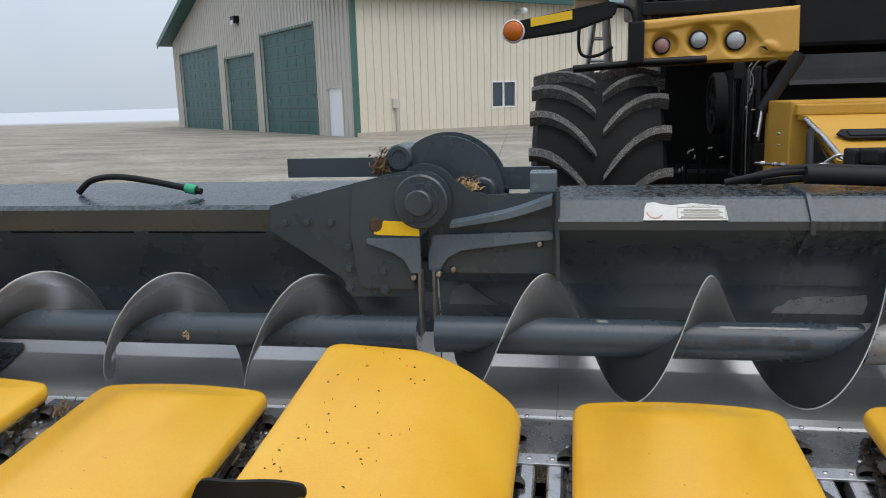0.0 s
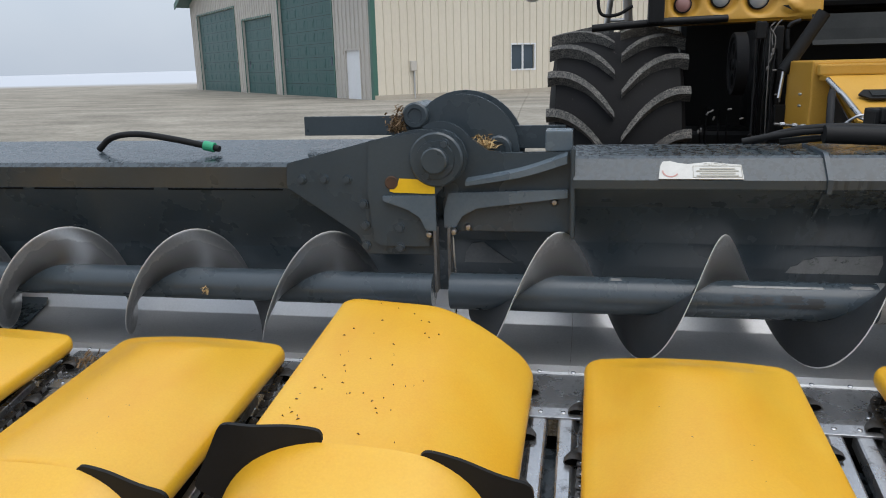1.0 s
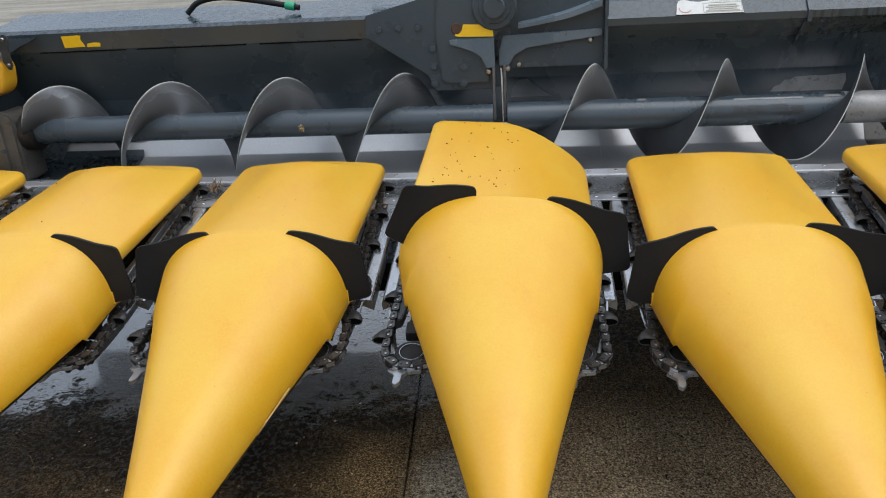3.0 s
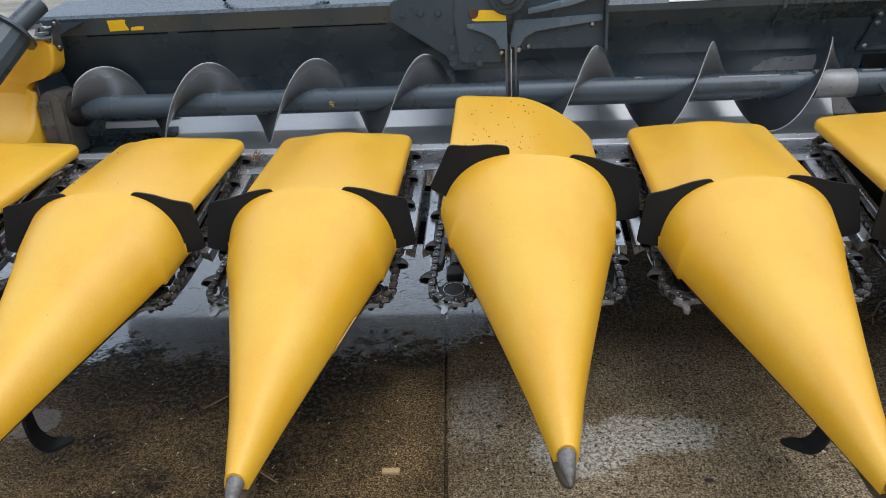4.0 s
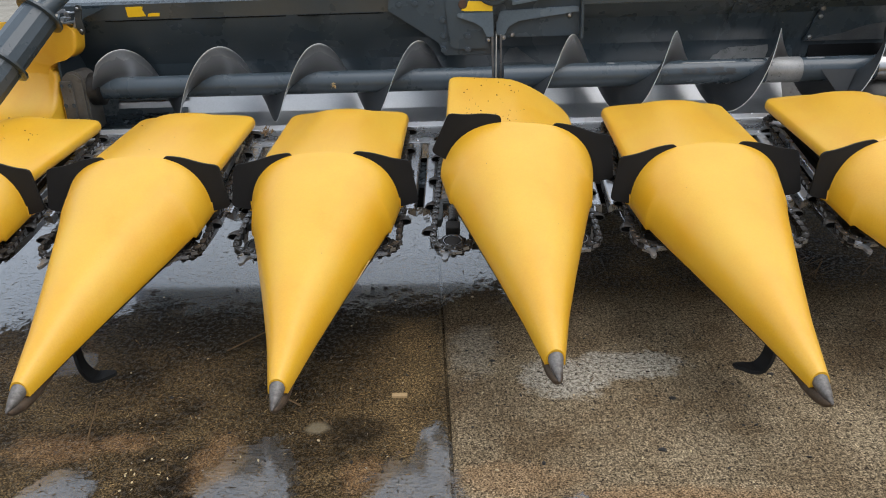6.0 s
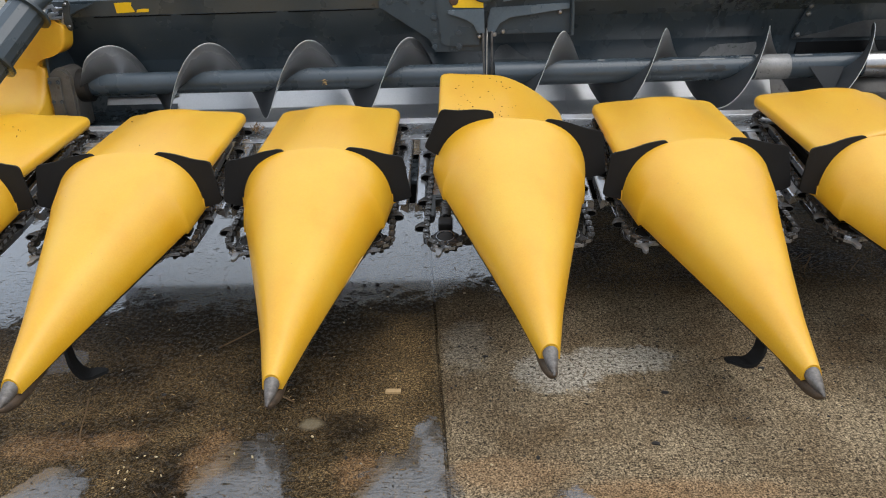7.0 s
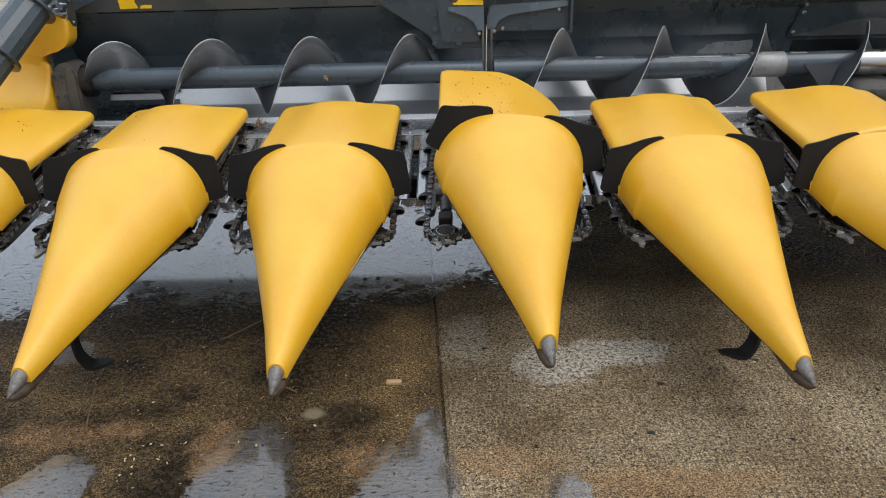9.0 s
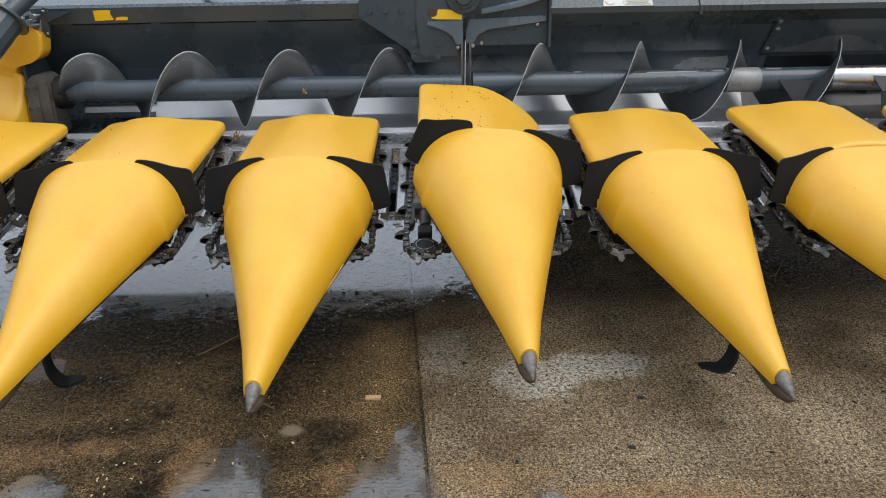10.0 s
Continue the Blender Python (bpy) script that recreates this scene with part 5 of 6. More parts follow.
def row_unit(x):
    root = thing("row_unit", "steel snapping deck with two gathering chains", "row unit", "row units along the header")
    root.matrix_basis = Matrix.Translation((x, -0.09, 0.632)) @ pose(0, 0, 0, 12.2, 0, 0)
    part("back_plate", BACK_PLATE, root, "scuffed steel back plate", pose(0, 0, 0, -10, 0, 0))
    part("cross_strip", CROSS_STRIP, root)
    for px, py, pz in ((-0.05, 0.12, 0.03), (0.05, 0.12, 0.03), (-0.07, 0.01, 0.009), (0.07, 0.01, 0.009), (-0.035, -0.055, 0.017), (0.028, -0.055, 0.017)):
        part("rivet", RIVET, root, "", pose(px, py, pz))
    for s in (-1, 1):
        part("deck_plate", DECK_PLATE[s], root, "scuffed steel deck plate")
        part("row_frame", FRAME_RAIL[s], root)
        side = part("tension_block", TENSION, root, "dark cast idler carrier", pose(s * 0.139, 0, 0))
        part("cast_mark", TENSION_TOP, side)
        part("tension_spring", SPRING, side, "rusty coil spring")
        part("tension_shank", SHANK, side)
        part("yoke", YOKE, side)
        idler = part("sprocket", SPROCKET, root, "toothed idler sprocket", pose(s * 0.139, -0.895, -0.02))
        cap = part("hub_cap", HUB, idler)
        part("hub_disc", HUB_TOP, idler, "rubbed steel hub disc")
        part("guard_rail", GUARD_RAIL, root, "scuffed steel guard rail", pose(s * 0.130, 0, 0))
        for i, (lx, ly, a) in enumerate(loop_points(0.148, -0.895, 0.03, 0.041)):
            part("link", LINK, root, "", pose(s * (0.139 + 0.024 * (ly + 0.895) / 0.925) + lx, ly, 0.014, 0, 0, a) @ Matrix.Diagonal((1.0, 1.35, 1.2, 1)))
        for i, ly in enumerate((0.045, -0.155, -0.36, -0.57, -0.76)):
            yy = ly - (0.085 if s > 0 else 0.0)
            m = Matrix.Translation((s * (0.070 + 0.022 * (yy + 0.895) / 0.925), yy, 0.022)) @ Matrix.Scale(0.95, 4) @ (pose(0, 0, 0, 0, 0, 180) @ Matrix.Scale(-1, 4, (0, 1, 0)) if s > 0 else Matrix())
            hook = part("gathering_lug", LUG, root, "dark hooked gathering lug", m)
            part("lug_hollow", LUG_SHADE, hook)
        part("front_finger", FINGER, root, "bright worn chain finger", pose(s * 0.139 - 0.02, -0.895 - 0.080, 0.006, -8, 0, 0))
        part("guide_strip", GUIDE[s], root, "scuffed curved steel guide strip")
    part("slot_floor", SLOT_SHADE, root)
    part("row_gearbox", GEARBOX, root)
    return root


first_row = row_unit(1.29 - ROW / 2)
for x in ROWS:
    copy_thing(first_row, Matrix.Translation((x, -0.09, 0.632)) @ pose(0, 0, 0, 12.2, 0, 0))

# ---- header sections ----
TROUGH = [(0.600, 0.758), (0.534, 0.656), (0.528, 0.651), (0.42, 0.617), (0.31, 0.605), (0.22, 0.622), (0.155, 0.655), (0.135, 0.662), (0.13, 0.642), (0.06, 0.636),
          (-0.02, 0.632)]


def header_section(name, x0, x1, beam, back, label, beam_paint, bright_to):
    root = thing(name, label, "corn header", "header sections")
    part("top_beam", loft("top_beam", [[(x, y, z) for y, z in beam] for x in (x0, x1)], beam_paint, smooth=False), root, "grey folded top beam")
    part("back_sheet", sheet("back_sheet", back, x0, x1, 0.006, CHARCOAL), root, "dark grey back sheet")
    part("trough", sheet("trough", TROUGH, x0, bright_to, 0.006, POLISH, True), root, "crop-polished bare steel auger trough")
    # set low at the rear so it blocks sky from the pool's reflection
    part("lower_beam", loft("lower_beam", [[(x, y, z) for y, z in ((0.57, 0.485), (0.58, 0.475), (0.66, 0.475), (0.67, 0.485), (0.67, 0.69), (0.66, 0.70), (0.58, 0.70), (0.57, 0.69))] for x in (x0, x1)], CHARCOAL, smooth=False), root)
    return root


WING0 = -1.733
BEAM_R = [(0.350, 1.184), (0.336, 1.188), (0.333, 1.216), (0.395, 1.277), (0.41, 1.284), (0.70, 1.290), (0.74, 1.27), (0.74, 1.10), (0.50, 1.08)]
BEAM_L = [(0.382, 1.170), (0.376, 1.178), (0.361, 1.254), (0.382, 1.268), (0.68, 1.318), (0.78, 1.29), (0.78, 1.05), (0.50, 1.05)]
centre = header_section("header_centre_section", 0.945, 3.4, BEAM_R, [(0.42, 1.195), (0.525, 0.97), (0.548, 0.88), (0.575, 0.80), (0.603, 0.752)], "dark grey centre section of a folding corn header", CHARCOAL, 2.06)
wing = header_section("header_wing", WING0, 0.512, BEAM_L, [(0.375, 1.176), (0.452, 1.04), (0.525, 0.93), (0.55, 0.86), (0.578, 0.79), (0.603, 0.752)], "dark grey outer wing of a folding corn header", CHARCOAL, 0.512)
part("feed_floor", sheet("feed_floor", TROUGH, 2.062, 3.4, 0.006, DULL, True), centre, "dull brownish feeder floor")
# frame out of view, added to keep light from behind off the ground
part("rear_frame", box("rear_frame", (2.44, 0.14, 0.56), (2.18, 0.69, 0.42), BLACKED, 0.02), centre, "black lower rear frame added to shade the ground")
# the hinge end of the centre section has its own back sheet and trough
part("trough", sheet("trough", TROUGH, 0.518, 0.944, 0.006, POLISH, True), centre, "scuffed bare steel auger trough")
part("back_sheet", sheet("back_sheet", [(0.45, 1.06), (0.525, 0.97), (0.548, 0.88), (0.575, 0.80), (0.603, 0.752)], 0.518, 0.944, 0.006, CHARCOAL), centre)


def arc(cx, cz, r, a0, a1, n):
    return [(cx + r * math.cos(radians(a0 + (a1 - a0) * i / n)), cz + r * math.sin(radians(a0 + (a1 - a0) * i / n))) for i in range(n + 1)]


# hinge plates
PIN = (0.500, 1.283)
left_plate = [(-0.03, 1.268), (-0.035, 1.185), (0.215, 1.02), (0.245, 0.955), (0.490, 0.955), (0.490, 1.16)] + [(0.515, 1.19)] + arc(PIN[0], PIN[1], 0.098, -50, 88, 10) + [(0.42, 1.378), (0.28, 1.345)]
hp = part("hinge_plate", prism("hinge_plate", left_plate, 0.03, CHARCOAL, "xz", 0.378, 0.003), wing, "bolted dark grey hinge plate")
part("hinge_doubler", prism("hinge_doubler", [(0.27, 1.345), (0.255, 1.19), (0.275, 1.00), (0.30, 0.985), (0.47, 0.985), (0.48, 1.15), (0.52, 1.19)] + arc(PIN[0], PIN[1], 0.088, -40, 90, 8) + [(0.42, 1.368)],
     0.012, CHARCOAL, "xz", 0.347, 0.003), hp)
for bx, bz in ((0.024, 1.214), (0.105, 1.216), (0.186, 1.214), (0.241, 1.130), (0.243, 1.056), (0.243, 0.985), (0.367, 1.052), (0.366, 0.985)):
    part("bolt", BOLT, hp, "", pose(bx, 0.347 if bx < 0.3 else 0.335, bz))
right_plate = [(0.515, 1.03), (0.938, 1.03), (0.938, 1.30), (0.72, 1.296), (0.66, 1.305)] + arc(PIN[0], PIN[1], 0.118, 35, 120, 8) + [(0.43, 1.25), (0.50, 1.17)]
rp = part("hinge_plate", prism("hinge_plate", right_plate, 0.03, CHARCOAL, "xz", 0.425, 0.003), centre, "dark grey hinge plate")
part("end_flange", prism("end_flange", [(0.936, 1.02), (0.950, 1.02), (0.950, 1.315), (0.936, 1.315)], 0.10, CHARCOAL, "xz", 0.44, 0.003), centre)
part("stop_block", box("stop_block", (0.088, 0.10, 0.068), (0.895, 0.45, 1.334), SLATE, 0.006), centre, "pale grey stop block")
part("hinge_beam", box("hinge_beam", (0.50, 0.26, 0.20), (0.70, 0.56, 1.16), CHARCOAL, 0.01), centre)
pin = part("hinge_pin", turned("hinge_pin", [(0.090, 0.02), (0.090, -0.010), (0.084, -0.016), (0.064, -0.016), (0.062, -0.026), (0.046, -0.026), (0.043, -0.048), (0.038, -0.052), (0.0, -0.052)], CHARCOAL, "y",
           pose(PIN[0], 0.335, PIN[1]), 40), centre, "heavy dark hinge pin with collar")
for a in (60, 240):
    part("bolt", BOLT, pin, "", pose(PIN[0] + 0.06 * math.cos(radians(a)), 0.318, PIN[1] + 0.06 * math.sin(radians(a))))
# cam discs of the fold linkage behind the pin
for yy, r in ((0.55, 0.205), (0.64, 0.215)):
    disc = arc(0.55, 1.28, r, -12, 165, 28) + [(0.36, 1.28), (0.55, 1.22)]
    part("fold_link", prism("fold_link", disc, 0.018, CHARCOAL, "xz", yy, 0.002), centre, "curved dark fold link plate")
for bx, bz in ((0.395, 1.415), (0.685, 1.298)):
    part("link_pin", turned("link_pin", [(0.046, 0.16), (0.046, -0.03), (0.040, -0.036), (0.026, -0.036), (0.024, -0.03), (0.0, -0.03)], CHARCOAL, "y", pose(bx, 0.53, bz), 24), centre)
part("link_guard", box("link_guard", (0.40, 0.012, 0.07), (0.15, 0.60, 1.375), CHARCOAL, 0.002, None), wing)
part("link_guard", box("link_guard", (0.22, 0.012, 0.08), (0.80, 0.60, 1.33), CHARCOAL, 0.002), centre)
# curved rib, bracket wings and lock bars at the joint
rib = curve_points([(0.592, 0, 1.202), (0.70, 0, 1.222), (0.80, 0, 1.245), (0.925, 0, 1.288)], 6)
part("stiffener_rib", loft("stiffener_rib", [[(p.x, 0.395, p.z - 0.006), (p.x, 0.35, p.z - 0.010 - 0.012 * q / 18), (p.x, 0.35, p.z + 0.004), (p.x, 0.395, p.z + 0.012)] for q, p in enumerate(rib)], SLATE, smooth=False), rp,
     "curved slate grey stiffener rib")
bracket = [(0.928, 1.178), (0.53, 1.165), (0.512, 1.10), (0.512, 1.045), (0.552, 1.045), (0.575, 1.085), (0.625, 1.112), (0.928, 1.150)]
part("seal_bracket", prism("seal_bracket", bracket, 0.012, SLATE, "xz", 0.385, 0.002), rp, "slate grey seal bracket")
bracket = [(0.315, 1.162), (0.495, 1.165), (0.497, 1.045), (0.462, 1.045), (0.44, 1.09), (0.40, 1.115), (0.315, 1.145)]
part("seal_bracket", prism("seal_bracket", bracket, 0.012, SLATE, "xz", 0.330, 0.002), hp, "slate grey seal bracket")
part("seal_strip", box("seal_strip", (0.010, 0.05, 0.22), (0.490, 0.345, 0.94), DULL, 0.002), hp, "steel seal strip")
part("seal_strip", box("seal_strip", (0.010, 0.05, 0.22), (0.534, 0.365, 0.94), DULL, 0.002), rp, "steel seal strip")
BOLT_S = turned("small_bolt", [(0.013, 0.0), (0.012, -0.006), (0.008, -0.011), (0, -0.012)], BRIGHT, "y", None, 12)
for bx, bz, yy in ((0.883, 1.133, 0.393), (0.593, 1.045, 0.393), (0.548, 1.035, 0.36), (0.47, 1.03, 0.33)):
    part("small_bolt", BOLT_S, rp if bx > 0.5 else hp, "", pose(bx, yy, bz))
# panel details of the centre section
part("beam_band", loft("beam_band", [[(x, y, z) for y, z in ((0.326, 1.176), (0.323, 1.219), (0.389, 1.285), (0.405, 1.293), (0.66, 1.298), (0.66, 1.285), (0.41, 1.278), (0.40, 1.27), (0.345, 1.21), (0.345, 1.176))] for x in (1.70, 1.714)],
     TUBE, smooth=False), centre, "grey joint band round the beam")
part("gusset", prism("gusset", [(0.345, 1.186), (0.43, 1.192), (0.480, 1.065)], 0.008, CHARCOAL, "yz", 1.70), centre)
part("worn_patch", prism("worn_patch", [(1.655, 0.866), (1.668, 0.890), (1.690, 0.898), (1.705, 0.918), (1.728, 0.920), (1.742, 0.930), (1.80, 0.934), (1.86, 0.932), (1.945, 0.940), (1.952, 0.910), (1.945, 0.866)], 0.0016, BARE, "xz", 0.0), centre, "bare worn steel patch", Matrix.Translation((0, 0.5400, 0.91)) @ pose(0, 0, 0, 14.3) @ Matrix.Translation((0, 0, -0.91)))
ip = part("infill_panel", prism("infill_panel", [(2.115, 0.955), (3.3, 0.955), (3.3, 1.17), (2.16, 1.17)], 0.012, CHARCOAL, "xz", 0.0, 0.002), centre, "dark bolted infill panel", Matrix.Translation((0, 0.518, 0.97)) @ pose(0, 0, 0, 25) @ Matrix.Translation((0, 0, -0.97)))
for bx, bz in ((2.144, 0.982), (2.165, 1.10), (2.165, 1.145)):
    part("small_bolt", BOLT_S, ip, "", pose(bx, -0.012, bz))
wave = [(2.125, 0.958), (2.20, 0.978), (2.30, 0.998), (2.38, 1.030), (2.46, 1.052), (2.56, 1.058), (2.62, 1.045), (2.66, 1.010), (2.72, 1.000), (2.76, 0.990), (2.78, 0.958)]
part("rubbed_area", prism("rubbed_area", wave, 0.002, RUBBED, "xz", -0.0125), ip, "crop-rubbed pale area")
part("rubbed_area", prism("rubbed_area", [(0.552, 0.882), (0.735, 0.882), (0.70, 0.905), (0.655, 0.940), (0.625, 0.966), (0.585, 0.960), (0.560, 0.925)], 0.002, RUBBED, "xz", 0.0), centre, "crop-rubbed pale corner", Matrix.Translation((0, 0.5465, 0.88)) @ pose(0, 0, 0, 14.3) @ Matrix.Translation((0, 0, -0.88)))
# a black sheet stands in for the shade inside the feeder opening
part("feed_opening", box("feed_opening", (1.2, 0.02, 0.20), (2.76, 0.545, 0.85), BLACKED, 0.002), centre, "shaded feeder opening drawn as a black sheet")
# decals
dec = [(1.208, 0.0), (1.462, 0.0), (1.458, 0.055), (1.405, 0.060), (1.36, 0.066), (1.30, 0.058), (1.268, 0.062), (1.245, 0.070), (1.222, 0.068), (1.214, 0.05)]
dm = Matrix.Translation((0, 0.334, 1.2175)) @ pose(0, 0, 0, -44.5, 0, 0)
decal = part("warning_decal", prism("warning_decal", dec, 0.002, DECAL_WHITE, "xz", -0.003), centre, "torn white warning decal", dm)
for k in range(4):
    part("print_line", box("print_line", (0.125 - 0.02 * (k % 2), 0.001, 0.005), (1.385, -0.0062, 0.012 + 0.009 * k), PRINT, 0), decal)
frame_lines = [((0.145, 0.0008, 0.0016), (1.385, -0.0058, 0.050)), ((0.145, 0.0008, 0.0016), (1.385, -0.0058, 0.006)), ((0.0016, 0.0008, 0.044), (1.313, -0.0058, 0.028)), ((0.0016, 0.0008, 0.044), (1.457, -0.0058, 0.028))]
for size, at in frame_lines:
    part("print_frame", box("print_frame", size, at, PRINT, 0), decal)
word = bpy.data.curves.new("caution_word", "FONT")
word.body, word.size, word.extrude = "CAUTION", 0.016, 0.0004
letters = new("caution_word", word)
word_mesh = bpy.data.meshes.new_from_object(letters)
bpy.data.objects.remove(letters)
word_mesh.materials.clear()
word_mesh.materials.append(PRINT_PALE)
part("caution_word", word_mesh, decal, "faded caution word", pose(1.345, -0.0058, 0.0495, 90))
part("print_mark", prism("print_mark", arc(1.245, 0.032, 0.026, 180, 330, 12) + arc(1.245, 0.032, 0.022, 330, 180, 12), 0.001, PRINT_RED, "xz", -0.0054), decal)
part("yellow_decal", prism("yellow_decal", [(0.352, 1.172), (0.492, 1.168), (0.492, 1.214), (0.372, 1.220), (0.365, 1.20), (0.340, 1.19), (0.337, 1.176)], 0.002, DECAL_YELLOW, "xz", 0.334), hp, "torn yellow decal")
part("scorch_mark", turned("scorch_mark", [(0.024, 0), (0.02, -0.004), (0.0, -0.005)], RUST, "y", pose(0.345, 0.334, 1.205), 16), hp)
wm = Matrix.Translation((0.024, 0.3755, 1.178)) @ pose(0, 0, 0, 11.1)
part("yellow_decal", prism("yellow_decal", [(-1.40, 0.013), (-1.305, 0.016), (-1.318, 0.048), (-1.312, 0.064), (-1.330, 0.066), (-1.402, 0.064)], 0.002, DECAL_YELLOW, "xz", -0.001), wing, "torn yellow decal", wm)
part("yellow_decal", prism("yellow_decal", [(-1.298, 0.014), (-1.235, 0.014), (-1.232, 0.030), (-1.262, 0.032), (-1.292, 0.028)], 0.002, DECAL_YELLOW, "xz", -0.001), wing, "torn yellow decal", wm)
for a, b in ((-1.50, -1.10), (-1.05, -0.56), (-0.50, -0.06)):
    part("seam_groove", box("seam_groove", (b - a, 0.008, 0.005), ((a + b) / 2, 0.376, 1.173), VOID, 0), wing)

# ---- augers ----


def auger(name, x0, x1, top_x, pitch, label, axis_y=AUGER_Y, axis_z=AUGER_Z, r_tube=0.064, r=0.205, f0=None, f1=None, face=None):
    """A tube with one helical flight. top_x: where a turn of the flight stands uppermost."""
    root = thing(name, label, "auger", "header augers")
    prof = [(r_tube, x0), (r_tube, x1)]
    part("auger_tube", turned("auger_tube", prof, TUBE, "x", pose(0, axis_y, axis_z), 36), root, "slate grey auger tube")
    f0, f1 = f0 if f0 is not None else x0 + 0.02, f1 if f1 is not None else x1 - 0.02
    n = int((f1 - f0) / pitch * 44)
    rings = []
    for i in range(n + 1):
        x = f0 + (f1 - f0) * i / n
        # from the top the flight runs forwards and down towards smaller x
        a = 2 * math.pi * (top_x - x) / pitch
        c, s = math.cos(a), -math.sin(a)
        end = min(1.0, i / 8 + 0.35, (n - i) / 8 + 0.35)
        rr = r_tube + (r - r_tube) * end
        ring = []
        for q, w in ((r_tube - 0.004, 0.0035), (r_tube + (rr - r_tube) * 0.55, 0.003), (rr - 0.004, 0.002), (rr, 0.0), (rr - 0.004, -0.002), (r_tube + (rr - r_tube) * 0.55, -0.003), (r_tube - 0.004, -0.0035)):
            ring.append((x + w, axis_y + q * s, axis_z + q * c))
        rings.append(ring)
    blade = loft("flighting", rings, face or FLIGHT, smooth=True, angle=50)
    # crop wears one face bare; the other keeps its paint
    blade.materials.append(FLIGHT_DARK)
    for q, f in enumerate(blade.polygons):
        if q < 7 * n and q % 7 in (4, 5):
            f.material_index = 1
    part("flighting", blade, root, "worn steel flighting with bright edges")
    return root


auger("cross_auger", -1.60, 0.485, -0.408, 0.515, "grey cross auger with worn helical flighting", f0=-1.56, f1=0.36, r_tube=0.057, r=0.196)
main_auger = auger("cross_auger", 0.545, 3.3, 1.404, 0.516, "grey cross auger with bright-edged helical flighting", f0=0.60, f1=2.65, face=FLIGHT_BRIGHT, r_tube=0.061)
paddle = [[(2.115 + d, 0.245, 0.850 - d), (2.275 - d, 0.215, 0.850 - d), (2.225, 0.200 + y, 0.700 + d * 2)] for d, y in ((0.0, 0.0), (0.004, 0.010))]
part("paddle", loft("paddle", [[(x, y + k * 0.008, z) for x, y, z in ring] for k, ring in enumerate(paddle)], FLIGHT_DARK, smooth=False), main_auger, "painted steel feed paddle")
strap = [(2.600, 0.250, 0.862), (2.690, 0.235, 0.858), (2.672, 0.196, 0.800), (2.664, 0.190, 0.690), (2.650, 0.190, 0.690), (2.640, 0.205, 0.790)]
part("paddle", loft("paddle", [[(x, y + d, z) for x, y, z in strap] for d in (0.0, 0.010)], FLIGHT_DARK, smooth=False), main_auger, "painted steel feed paddle")


def tube_patch(name, x0, x1, a0, a1, mat, label):
    """A thin worn or sooty mark that follows the tube; angles from straight up towards the front."""
    rings = []
    for i in range(7):
        a = radians(a0 + (a1 - a0) * i / 6)
        x_in = 0.006 * math.sin(i * 2.1)
        rings.append([(x, AUGER_Y - r * math.sin(a), AUGER_Z + r * math.cos(a)) for x, r in ((x0 + x_in, 0.0604), (x1 - x_in, 0.0604), (x1 - x_in, 0.0617), (x0 + x_in, 0.0617))])
    part(name, loft(name, rings, mat, smooth=False), main_auger, label)


for k, (x0, x1, a0, a1) in enumerate(((1.440, 1.462, 62, 88), (1.470, 1.488, 66, 90), (1.496, 1.522, 60, 92), (1.530, 1.556, 64, 86), (1.580, 1.640, 58, 78), (1.652, 1.700, 66, 90), (1.600, 1.690, 84, 96))):
    tube_patch("soot_mark", x0, x1, a0, a1, FLIGHT_DARK, "dark rub mark")
for x0, x1, a0, a1 in ((1.07, 1.10, 8, 22), (1.44, 1.70, 28, 36), (1.78, 1.84, 20, 32), (2.06, 2.14, 12, 24)):
    tube_patch("bare_mark", x0, x1, a0, a1, BARE, "rubbed bare mark")
sl = thing("auger_sleeve", "bright worn steel sleeve on the cross auger", "auger sleeve")
part("sleeve", turned("sleeve", [(0.0620, 1.86), (0.0630, 1.862), (0.0630, 2.03), (0.0620, 2.032)], BARE, "x", pose(0, AUGER_Y, AUGER_Z), 36), sl)
part("sleeve", turned("sleeve", [(0.0625, 2.40), (0.0635, 2.402), (0.0635, 3.2), (0.0625, 3.202)], BRIGHT, "x", pose(0, AUGER_Y, AUGER_Z), 36), sl)

# ---- outer end of the wing ----


